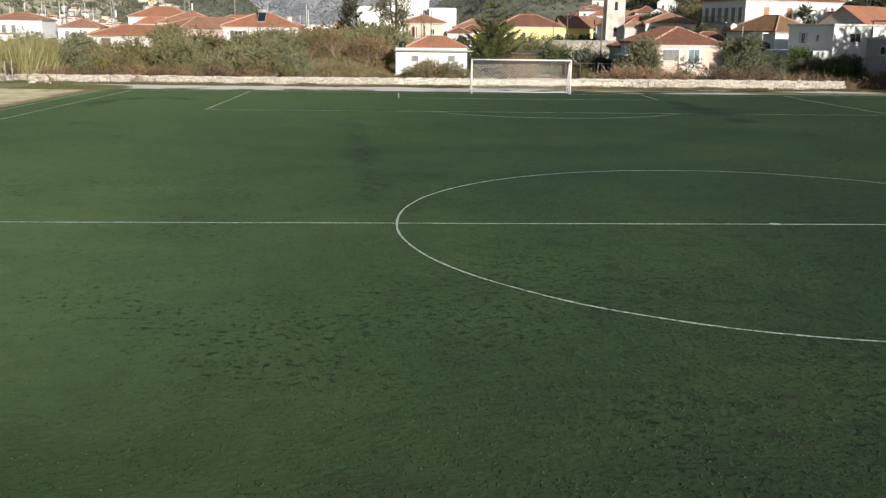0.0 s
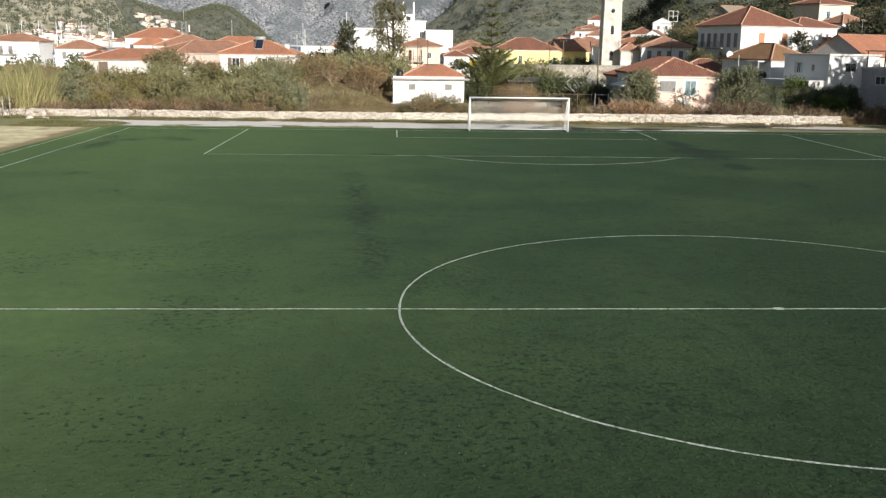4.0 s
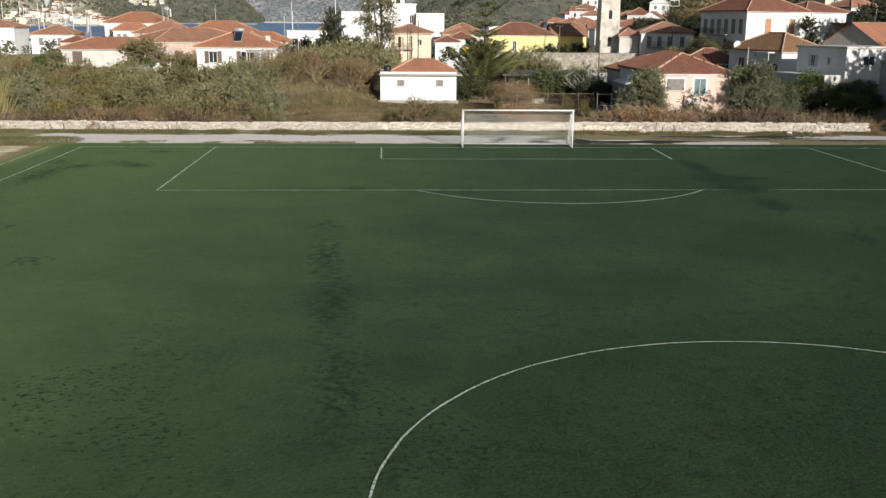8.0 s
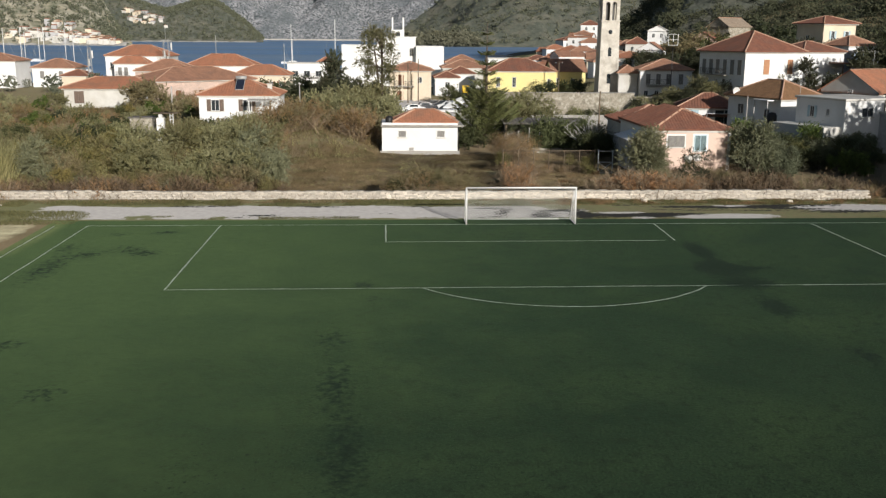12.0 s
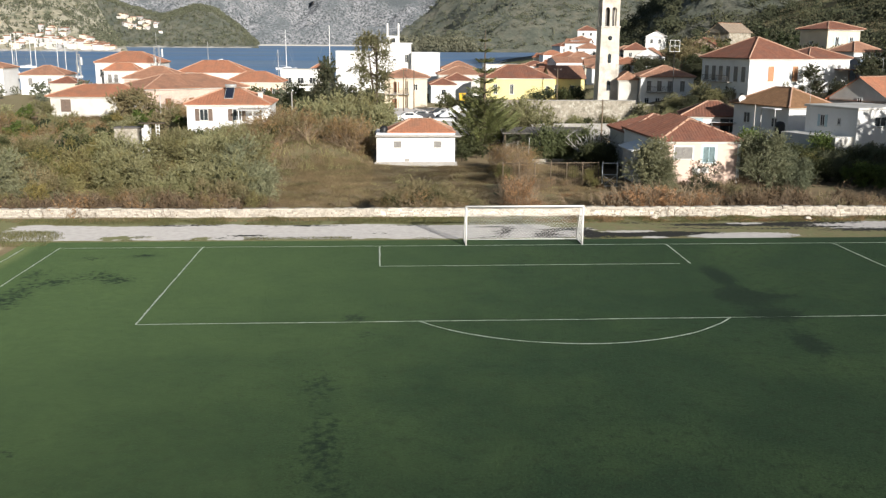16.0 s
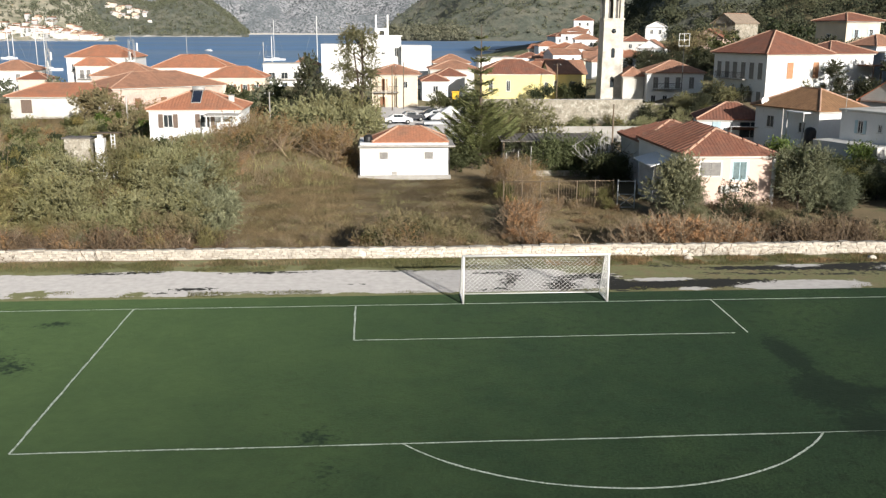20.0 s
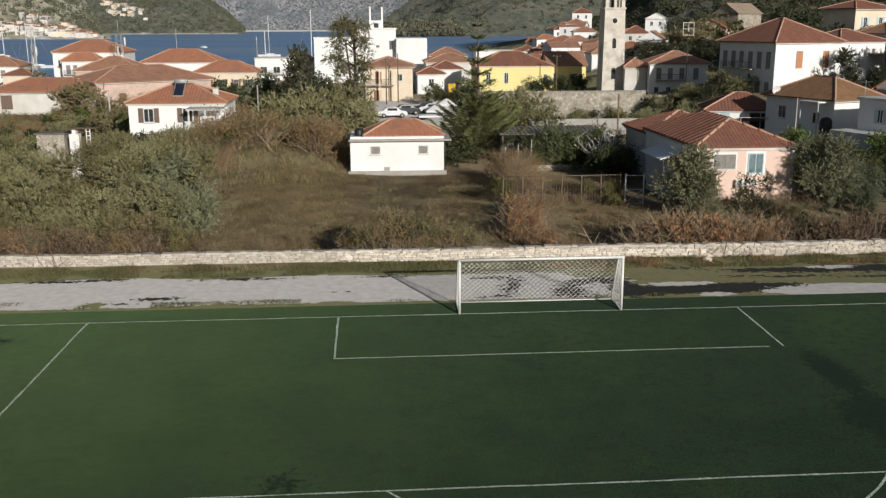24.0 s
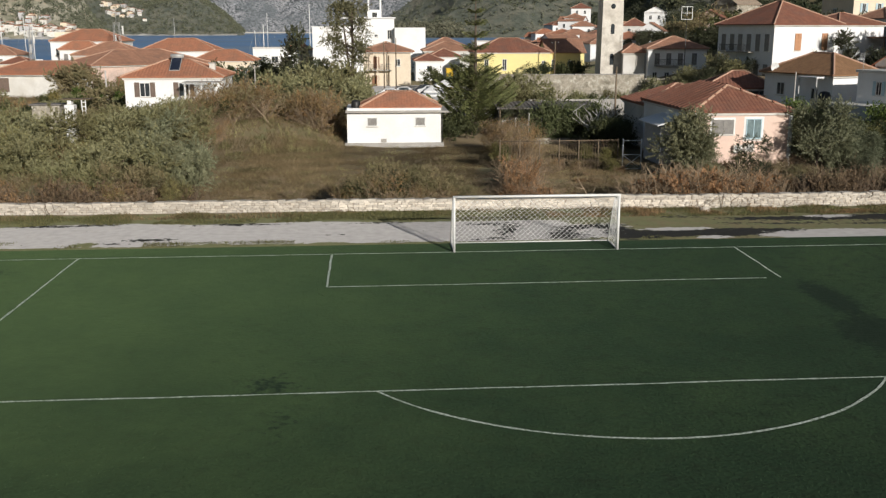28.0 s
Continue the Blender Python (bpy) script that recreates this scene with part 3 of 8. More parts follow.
def fibres(n, seed):
    """Upright plastic blades of the carpet, all in one mesh, leaving the painted lines to lie on top."""
    rng = np.random.default_rng(seed)
    x, y = rng.uniform(-31.5, 31.5, n), 1.8 - 70.0 * rng.random(n) ** 0.85
    worn = sum(k * blob(x, y, *b) for k, *b in WORN)
    keep = rng.random(n) > 2.0 * worn
    x, y = x[keep], y[keep]
    n = len(x)
    a = rng.random(n) * math.pi
    w, h = 0.006 + 0.008 * rng.random(n), 0.010 + 0.012 * rng.random(n)
    p = np.stack([x, y, np.full(n, 0.002)], 1)
    d = np.stack([np.cos(a) * w, np.sin(a) * w, 0 * a], 1)
    tip = p + np.stack([rng.normal(size=n) * 0.02, rng.normal(size=n) * 0.02, h], 1)
    v = np.stack([p - d, p + d, tip + d * 0.6, tip - d * 0.6], 1).reshape(-1, 3)
    me = bpy.data.meshes.new("turf_fibre")
    me.vertices.add(4 * n), me.loops.add(4 * n), me.polygons.add(n)
    me.vertices.foreach_set("co", v.astype(np.float32).ravel())
    me.loops.foreach_set("vertex_index", np.arange(4 * n, dtype=np.int32))
    me.polygons.foreach_set("loop_start", np.arange(0, 4 * n, 4, dtype=np.int32))
    me.polygons.foreach_set("loop_total", np.full(n, 4, np.int32))
    me.update()
    me.materials.append(M["fibre"])
    ob = new("turf_fibre", me)
    attribute(ob, "lightened", np.repeat(lightened(x, y), 4))
    return tagged(ob, "upright green plastic fibres of the turf", "turf", kind="stuff")


fibres(430000, 3)


def stripe(name, pts, label, width=0.084, z=0.012):
    """A painted line along pts, with a slightly uneven width."""
    v, f = [], []
    fine = []
    for p, q in zip(pts[:-1], pts[1:]):
        n = max(1, int(math.dist(p, q) / 0.16))
        fine += [(p[0] + (q[0] - p[0]) * k / n, p[1] + (q[1] - p[1]) * k / n) for k in range(n)]
    fine.append(pts[-1])
    for n, (x, y) in enumerate(fine):
        a, b = fine[max(n - 1, 0)], fine[min(n + 1, len(fine) - 1)]
        d = Vector((b[0] - a[0], b[1] - a[1])).normalized()
        rubbed = min(1.0, 1.3 * sum(k * math.exp(-((x - cx) / (1.2 * rx)) ** 2 - ((y - cy) / (1.2 * ry)) ** 2) for k, cx, cy, rx, ry in WORN))
        w = (1 - 0.93 * rubbed) * width * (0.5 + 0.16 * noise.noise(Vector((x * 2.1, y * 2.1, 0.5))) + 0.18 * noise.noise(Vector((x * 7.3, y * 7.3, 1.5))))
        s = 0.03 * noise.noise(Vector((x * 0.7, y * 0.7, 4.5)))
        v += [(x - d.y * (w + s), y + d.x * (w + s), z), (x + d.y * (w - s), y - d.x * (w - s), z)]
    f = [(2 * n, 2 * n + 1, 2 * n + 3, 2 * n + 2) for n in range(len(fine) - 1)]
    return tagged(link_mesh(name, v, f, M["line"]), label, "pitch marking", kind="structure")


def arc(cx, cy, r, a0, a1, n=90):
    return [(cx + r * math.cos(a0 + (a1 - a0) * k / n), cy + r * math.sin(a0 + (a1 - a0) * k / n)) for k in range(n + 1)]


HALF = -48.95
stripe("goal_line", [(-28.85, 0), (28.85, 0)], "white painted goal line on green turf")
stripe("halfway_line", [(-28.85, HALF - 0.06), (28.85, HALF + 0.06)], "white painted halfway line on green turf", z=0.013)
stripe("touchline_left", [(-28.85, 0), (-28.85, -98)], "white painted touchline on green turf", z=0.014)
stripe("touchline_right", [(28.85, 0), (28.85, -98)], "white painted touchline on green turf", z=0.014)
stripe("outer_line", [(-31.0, 0.0), (-31.0, -98)], "faint painted line along the turf edge", 0.08)
stripe("penalty_line_left", [(-20.16, 0), (-20.16, -16.5)], "white painted penalty area line", z=0.014)
stripe("penalty_line_right", [(20.16, 0), (20.16, -16.5)], "white painted penalty area line", z=0.014)
stripe("penalty_line_front", [(-20.16, -16.5), (20.16, -16.5)], "white painted penalty area line")
stripe("goal_area_line_left", [(-9.16, 0), (-9.16, -5.5)], "white painted goal area line", z=0.014)
stripe("goal_area_line_right", [(9.16, 0), (9.02, -5.45)], "white painted goal area line", z=0.014)
stripe("goal_area_line_front", [(-9.16, -5.5), (8.4, -5.46)], "white painted goal area line, faded at one end")
stripe("penalty_arc", arc(0, -11, 9.15, math.pi + math.asin(5.5 / 9.15), 2 * math.pi - math.asin(5.5 / 9.15)), "white painted penalty arc", z=0.014)
stripe("centre_circle", arc(0, HALF, 9.15, 0, 2 * math.pi, 160), "white painted centre circle", 0.058, z=0.015)
v = [(0.2 + 0.16 * math.cos(a * math.pi / 8), HALF + 0.12 * math.sin(a * math.pi / 8), 0.017) for a in range(16)]
tagged(link_mesh("centre_spot", v, [tuple(range(16))], M["line"]), "white painted centre spot", "pitch marking", kind="structure")
# the sea
sea = link_mesh("water", [(-4800, 215, -4.5), (4800, 215, -4.5), (4800, 4900, -4.5), (-4800, 4900, -4.5)], [(0, 1, 2, 3)], M["sea"])
tagged(sea, "calm blue sea in the bay behind the town", "sea", kind="structure")


# ---------------------------------------------------------------- goal
def goal():
    g = thing("football_goal", pose(0, 0, 0.004), "white tubular football goal with a sagging net", "football goal")
    r = 0.06
    for sx in (-1, 1):
        tube_part("post", [(sx * 3.72, 0, 0), (sx * 3.72, 0, 2.5)], r, M["white_metal"], g, 10)
        tube_part("stanchion", [(sx * 3.72, 0.03, 2.46), (sx * 3.72, 0.75, 2.30), (sx * 3.72, 1.75, 0.05)], 0.025, M["white_metal"], g, 8)
        tube_part("ground_bar", [(sx * 3.72, 0.05, 0.03), (sx * 3.72, 1.75, 0.03)], 0.03, M["white_metal"], g, 8)
    tube_part("crossbar", [(-3.78, 0, 2.5), (3.78, 0, 2.5)], r, M["white_metal"], g, 10)
    tube_part("back_bar", [(-3.72, 1.75, 0.03), (3.72, 1.75, 0.03)], 0.025, M["white_metal"], g, 8)
    v, f = [], []

    def sheet(point, n, k, skew):
        """Diagonal cords over a sheet given by point(a, b), with a and b from 0 to 1."""
        for s in (1, -1):
            for c in range(-k, n + 1):
                pts = []
                for j in range(k + 1):
                    a = (c + j if s > 0 else n - c - j) / n
                    if 0 <= a <= 1:
                        pts.append(point(a, j / k))
                for p, q in zip(pts[:-1], pts[1:]):
                    tube(v, f, [p, q], [0.0085, 0.0085], 3)

    def back(a, b):
        sag = 0.16 * math.sin(math.pi * a) * math.sin(math.pi * b) + 0.05 * math.sin(9 * a)
        y = 0.0 + 0.75 * min(b / 0.3, 1.0) + (max(b - 0.3, 0) / 0.7) * 1.0
        z = 2.46 - 0.16 * min(b / 0.3, 1.0) - max(b - 0.3, 0) / 0.7 * 2.24
        return (-3.7 + 7.4 * a, y + sag * 0.9, z - 0.5 * sag * (b < 0.5))

    sheet(back, 30, 13, 0)
    for sx in (-3.71, 3.71):
        def side(a, b, sx=sx):
            y1 = 0.75 + (b - 0.07) * 1.05 if b > 0.07 else 0.5
            return (sx, a * y1, 2.44 - 2.40 * b)
        sheet(side, 7, 11, 0)
    net = link_mesh("net", v, f, M["net"], g)
    net["label"] = "white diamond mesh net"
    return g


goal()


# ---------------------------------------------------------------- boundary wall of limestone
def wall_y(x):
    return 10.15 - 0.024 * x + 0.10 * math.sin(x * 0.35)


W0, W1, WT = -47.0, 29.0, 0.42


def wall_top(x):
    return 0.50 + 0.18 * step(x, -25, 20)


v, f = [], []
xs = np.arange(W0, W1 + 0.01, 1.0)
for n, x in enumerate(xs):
    y = wall_y(x)
    v += [(x, y + 0.02, -0.3), (x, y + 0.02, wall_top(x) - 0.03), (x, y + WT - 0.02, wall_top(x) - 0.03), (x, y + WT - 0.02, -1.3)]
for n in range(len(xs) - 1):
    for k in range(3):
        f.append((4 * n + k, 4 * n + 4 + k, 4 * n + 5 + k, 4 * n + 1 + k))
f += [(3, 2, 1, 0), tuple(4 * (len(xs) - 1) + k for k in range(4))]
boundary = tagged(link_mesh("boundary_wall", v, f, M["mortar"]), "low pale limestone rubble wall behind the goal", "wall", kind="structure")

# ---------------------------------------------------------------- houses
def roof_faces(w, d, o, z1, z2, kind):
    """Slopes of a roof over a w by d plan: each as eave start, eave end, top start, top end."""
    a, b, c, e = (-o, -o, z1), (w + o, -o, z1), (w + o, d + o, z1), (-o, d + o, z1)
    if kind == "gable_x":
        r0, r1 = (-o, d / 2, z2), (w + o, d / 2, z2)
        return [(a, b, r0, r1), (c, e, r1, r0)], []
    if kind == "gable_y":
        r0, r1 = (w / 2, -o, z2), (w / 2, d + o, z2)
        return [(b, c, r0, r1), (e, a, r1, r0)], []
    if w >= d:
        h = min(d / 2, w / 2 - 0.01)
        r0, r1 = (h, d / 2, z2), (w - h, d / 2, z2)
        return [(a, b, r0, r1), (b, c, r1, r1), (c, e, r1, r0), (e, a, r0, r0)], []
    h = min(w / 2, d / 2 - 0.01)
    r0, r1 = (w / 2, h, z2), (w / 2, d - h, z2)
    return [(a, b, r0, r0), (b, c, r0, r1), (c, e, r1, r1), (e, a, r1, r0)], []


def tiled_roof(parent, w, d, z1, z2, material, o=0.35, kind="hip", pitch=0.45, rib=0.07, side=None):
    """A roof body with its eaves, and rows of rounded clay tiles running down every slope."""
    if 0.45 < pitch < 1.0:
        pitch, rib = 0.36, 0.02
    slopes, ends = roof_faces(w, d, o, z1, z2, kind)
    v, f = [], []
    for a, b, t0, t1 in slopes:
        n = len(v)
        v += [a, b, t1, t0]
        f.append((n, n + 1, n + 2, n + 3) if t0 != t1 else (n, n + 1, n + 2))
        if t0 == t1:
            v.pop()
        n = len(v)
        low = [(p[0], p[1], p[2] - 0.14) for p in (a, b)]
        v += [a, b, low[1], low[0]]
        f.append((n + 3, n + 2, n + 1, n))
    for tri in ends:
        n = len(v)
        v += list(tri)
        f.append((n, n + 1, n + 2))
    n = len(v)
    v += [(-o, -o, z1 - 0.14), (w + o, -o, z1 - 0.14), (w + o, d + o, z1 - 0.14), (-o, d + o, z1 - 0.14)]
    f.append((n + 3, n + 2, n + 1, n))
    roof = link_mesh("roof", v, f, material, parent)
    base_pitch, base_rib = pitch, rib
    v, f = [], []
    for a, b, t0, t1 in slopes:
        a, b, t0, t1 = (Vector(p) for p in (a, b, t0, t1))
        e = (b - a).normalized()
        L = (b - a).length
        up = (t0 - a) - e * (t0 - a).dot(e)
        H, up = up.length, up.normalized()
        nrm = e.cross(up)
        s0, s1 = (t0 - a).dot(e), (t1 - a).dot(e)
        pitch, rib = side if side and abs(e.x) < 0.5 else (base_pitch, base_rib)
        k = pitch / 2
        while k < L:
            if k < s0 - 1e-4:
                h = H * k / s0
            elif k > s1 + 1e-4:
                h = H * (L - k) / max(L - s1, 1e-4)
            else:
                h = H
            if h > 0.3:
                n = len(v)
                p, q = a + e * k - up * 0.04, a + e * k + up * h
                hw = pitch * 0.33
                for c in (p, q):
                    v += [tuple(c - e * hw), tuple(c - e * hw * 0.5 + nrm * rib), tuple(c + e * hw * 0.5 + nrm * rib), tuple(c + e * hw)]
                f += [(n, n + 1, n + 5, n + 4), (n + 1, n + 2, n + 6, n + 5), (n + 2, n + 3, n + 7, n + 6), (n + 3, n + 2, n + 1, n)]
            k += pitch
    tagged(link_mesh("tiling", v, f, material, roof), kind="stuff")
    v, f = [], []
    for a, b, t0, t1 in slopes:
        for p, q in ((a, t0), (t0, t1)):
            if math.dist(p, q) > 0.1 and kind == "hip" or (p == t0 and t0 != t1):
                tube(v, f, [p, q], [0.12, 0.12], 6)
    if v and base_pitch < 1.0:
        tagged(link_mesh("ridge_cap", v, f, M["ridge"], roof), kind="stuff")
    return roof


M["ridge"] = mat("pale ridge tile", (0.56, 0.36, 0.26), (0.48, 0.29, 0.20), scale=0.5, bump=0.01)


def window(parent, m, w, h, shutters=None, frame_mat="frame_white", glass="glass", bars=1, open_by=1.0):
    """A window with frame, panes and shutters, on the face of a wall; m: its lower middle, looking along -y."""
    win = new("window")
    win.parent = parent
    win.matrix_local = m
    bm = bmesh.new()
    t = 0.08
    for a in ((-w / 2, -w / 2 + t, 0, h), (w / 2 - t, w / 2, 0, h), (-w / 2 + t, w / 2 - t, 0, t), (-w / 2 + t, w / 2 - t, h - t, h)):
        box(bm, a[0], a[1], -0.06, 0.02, a[2], a[3])
    for k in range(bars):
        x = -w / 2 + w * (k + 1) / (bars + 1)
        box(bm, x - 0.03, x + 0.03, -0.05, 0.0, t, h - t)
    part("frame", bm, M[frame_mat], win)
    part("pane", boxed(-w / 2 + t, w / 2 - t, -0.02, 0.015, t, h - t), M[glass], win)
    part("sill", boxed(-w / 2 - 0.08, w / 2 + 0.08, -0.13, 0.0, -0.08, 0.0), M["offwhite"], win)
    if shutters:
        for s in (-1, 1):
            if open_by:
                x0, x1 = sorted((s * w / 2, s * w))
                part("shutter", boxed(x0 + 0.01, x1 - 0.01, -0.09, -0.03, -0.02, h + 0.02), M[shutters], win)
            else:
                x0, x1 = sorted((0.01 * s, s * w / 2))
                part("shutter", boxed(x0, x1, -0.11, -0.065, 0.02, h - 0.02), M[shutters], win)
    return win


def house(name, label, x, y, turn, w, d, z0, z1, z2, wall_mat, roof_mat="tile_red", kind="hip", front=(), left=(), right=(), o=0.35, pitch=0.45, category="house", rib=0.07, group="", side=None):
    """A rendered house. x, y: its near left corner; front and left: windows as (along, height above z0, width, height, shutters, open)."""
    h = thing(name, pose(x, y, z0, 0, 0, turn), label, category, group)
    H = z1 - z0
    wall = part("wall", boxed(0, w, 0, d, -1.5 if z0 < 6 else -9.0, H), M[wall_mat], h)
    if kind == "flat":
        part("roof", boxed(-0.2, w + 0.2, -0.2, d + 0.2, H, H + 0.25, 0.03), M["offwhite"], h)
    else:
        if kind == "gable_y":
            for yy in (0.0, d):
                q = H + o * (z2 - z1) / (w / 2 + o) - 0.03
                link_mesh("gable", [(0, yy, H - 0.15), (w, yy, H - 0.15), (w, yy, q), (w / 2, yy, z2 - z0 - 0.03), (0, yy, q)], [(0, 1, 2, 3, 4) if yy == 0 else (4, 3, 2, 1, 0)], M[wall_mat], h)
        if kind == "gable_x":
            for xx in (0.0, w):
                q = H + o * (z2 - z1) / (d / 2 + o) - 0.03
                link_mesh("gable", [(xx, 0, H - 0.15), (xx, d, H - 0.15), (xx, d, q), (xx, d / 2, z2 - z0 - 0.03), (xx, 0, q)], [(4, 3, 2, 1, 0) if xx == 0 else (0, 1, 2, 3, 4)], M[wall_mat], h)
        tiled_roof(h, w, d, H, z2 - z0, M[roof_mat], o, kind, pitch, rib, side)
        if kind == "hip" and y < 200:
            q = o * 0.55
            part("cornice", boxed(-q, w + q, -q, d + q, H - 0.34, H - 0.144), M["offwhite"], h)
    for side, rows in (("front", front), ("left", left), ("right", right)):
        for at, up, ww, hh, sh, op in rows:
            m = {"front": pose(at, 0, up), "left": pose(0, at, up, 0, 0, -90), "right": pose(w, at, up, 0, 0, 90)}[side]
            if sh == "door":
                part("door", boxed(-ww / 2, ww / 2, -0.06, 0.01, 0, hh), M["shutter_brown"], h).matrix_local = m
            else:
                window(h, m, ww, hh, sh, open_by=op)
    return h


def row(xs, up, w, h, sh=None, op=1):
    return [(x, up, w, h, sh, op) for x in xs]


def balcony(parent, m, w, depth=0.9):
    b = new("balcony")
    b.parent = parent
    b.matrix_local = m
    part("slab", boxed(-w / 2, w / 2, -depth, 0.0, -0.14, 0.0), M["concrete"], b)
    bm = bmesh.new()
    n = int(w / 0.16)
    for k in range(n + 1):
        x = -w / 2 + 0.03 + (w - 0.06) * k / n
        box(bm, x - 0.012, x + 0.012, -depth + 0.02, -depth + 0.045, 0, 0.95)
    box(bm, -w / 2, w / 2, -depth + 0.01, -depth + 0.05, 0.95, 1.0)
    part("railing", bm, M["dark_metal"], b)
    return b


def chimney(parent, x, y, z, h=1.0, w=0.5):
    c = part("chimney", boxed(x - w / 2, x + w / 2, y - w / 2, y + w / 2, z - 0.6, z + h, 0.02), M["offwhite"], parent)
    part("cap", boxed(x - w / 2 - 0.08, x + w / 2 + 0.08, y - w / 2 - 0.08, y + w / 2 + 0.08, z + h, z + h + 0.1), M["concrete"], c)


def hut():
    h = thing("hut", pose(-9.6, 50, -1.3), "small white rendered hut with an orange hipped tile roof", "hut")
    part("wall", boxed(0, 9.0, 0, 5.6, -0.5, 3.3), M["white"], h)
    part("plinth", boxed(-0.25, 9.25, -0.3, 5.8, -0.5, 0.42, 0.03), M["concrete"], h)
    part("roof_slab", boxed(-0.15, 9.7, -0.45, 6.0, 3.3, 3.48, 0.02), M["concrete"], h, "grey concrete slab with a gutter edge")
    part("parapet", boxed(0.0, 9.0, 0.0, 5.6, 3.484, 3.72), M["white"], h)
    sub = new("roof_frame")
    sub.parent = h
    sub.matrix_local = pose(1.35, 0.15, 0)
    tiled_roof(sub, 7.6, 5.2, 3.86, 5.15, M["tile_new"], 0.1, "hip", 0.28, 0.010)
    for x in (2.4, 7.0):
        window(h, pose(x, 0, 2.0), 1.0, 0.85, None, glass="shutter_grey", bars=0)
    part("door_patch", boxed(3.2, 3.75, -0.03, 0.01, 0.45, 0.8), M["concrete"], h, "grey patch low on the wall")
    t = thing("water_tank", pose(-8.75, 51.0, 2.18), "black plastic water tank on the hut roof", "water tank")
    tube_part("tank", [(0, 0, 0), (0, 0, 0.1), (0, 0, 0.75), (0, 0, 0.9), (0, 0, 0.98)], [0.42, 0.45, 0.45, 0.36, 0.12], M["black_plastic"], t, 14)
    tube_part("pipe", [(0.42, -0.1, 0.1), (0.7, -0.2, 0.05), (0.9, -0.3, -0.1)], 0.03, M["grey_metal"], t, 6)
    tube_part("downpipe", [(9.1, -0.08, 0.4), (9.1, -0.08, 3.3)], 0.045, M["dark_metal"], h, 6)


hut()

# the salmon house beside the pitch, with a rear wing
# closed grey shutters stand in for pale glass in the wide window
pink = house("house", "salmon-pink house with a red hipped tile roof beside olive trees", 17.8, 31.0, 0, 7.7, 14.0, -1.0, 3.55, 5.3, "pink", "tile_red", front=[(2.25, 2.75, 1.7, 1.15, "shutter_grey", 0)], pitch=0.30, o=0.25, rib=0.022, side=(0.95, 0.17))
window(pink, pose(4.75, 0, 2.35), 1.25, 1.6, frame_mat="shutter_blue", glass="glass_sky")
for x, z in ((21.3, 0.35), (22.2, 0.45)):
    ac = thing("air_conditioner", pose(x, 30.98, z), "white air conditioner box on the pink house wall", "air conditioner")
    part("casing", boxed(-0.38, 0.38, -0.32, 0, 0, 0.56, 0.03), M["offwhite"], ac)
    tube_part("fan_grille", [(-0.08, -0.34, 0.28), (-0.08, -0.30, 0.28)], 0.21, M["grey_metal"], ac, 14)
    part("bracket", boxed(-0.3, 0.3, -0.3, 0, -0.08, -0.004), M["grey_metal"], ac)
for x in (0.0, 7.7):
    part("corner_strip", boxed(x - 0.16, x + 0.16, -0.03, 0.2, 0, 4.4), M["white"], pink, "white painted corner strip")
part("window_surround", boxed(3.95, 5.55, -0.012, 0.012, 2.2, 4.1), M["white"], pink)
part("window_surround", boxed(1.25, 3.25, -0.012, 0.012, 2.62, 4.05), M["white"], pink)
wing = house("house", "rear house with a weathered hipped tile roof", 18.5, 46.5, 0, 8.2, 8.0, -0.8, 2.9, 4.6, "offwhite", "tile_red", pitch=0.30, rib=0.035, side=(0.95, 0.17))
part("side_wall", boxed(-0.02, 0.05, 0.3, 13.9, 0, 4.4), M["white"], pink, "white painted side wall")
lean = thing("lean_to", pose(15.9, 34.0, -1.1), "corrugated lean-to shed against the salmon house", "shed")
part("wall", boxed(0.3, 1.8, 0.4, 5.0, 0, 3.2), M["grey"], lean)
link_mesh("roof", [(-0.2, -0.3, 3.3), (1.85, -0.3, 3.9), (1.85, 5.3, 3.9), (-0.2, 5.3, 3.3), (-0.2, -0.3, 3.22), (1.85, -0.3, 3.82), (1.85, 5.3, 3.82), (-0.2, 5.3, 3.22)], [(0, 1, 2, 3), (7, 6, 5, 4), (0, 4, 5, 1), (1, 5, 6, 2), (2, 6, 7, 3), (3, 7, 4, 0)], M["white"], lean)

# the house with the solar panel
sol = house("house", "white house with brown shutters under an orange tile roof", -33.4, 63.0, 0, 10.2, 8.0, -0.4, 4.9, 6.6, "white", "tile_new", front=[(2.1, 3.15, 1.1, 1.5, "shutter_dull", 1), (6.2, 3.15, 1.1, 1.5, "shutter_dull", 1)], pitch=0.34, rib=0.025)
sp = thing("solar_panel", pose(-28.3, 65.0, 6.02, 32, 0, 0), "dark solar water heater panel on a tile roof", "solar panel")
part("panel", boxed(-0.5, 0.5, -1.15, 1.15, 0.05, 0.13, 0.01), M["solar"], sp)
bm = bmesh.new()
for a in ((-0.55, -0.5, -1.2, 1.2), (0.5, 0.55, -1.2, 1.2), (-0.5, 0.5, -1.2, -1.15), (-0.5, 0.5, 1.15, 1.2)):
    box(bm, a[0], a[1], a[2], a[3], 0.0, 0.16)
part("rim", bm, M["grey_metal"], sp)
tube_part("tank", [(-0.7, 1.42, 0.2), (0.7, 1.42, 0.2)], 0.24, M["grey_metal"], sp, 10)
for x in (-0.45, 0.45):
    tube_part("leg", [(x, 1.2, 0.0), (x, 1.2, -0.75)], 0.03, M["grey_metal"], sp, 5)
chimney(sol, 8.9, 2.6, 6.0, 0.55, 0.6)
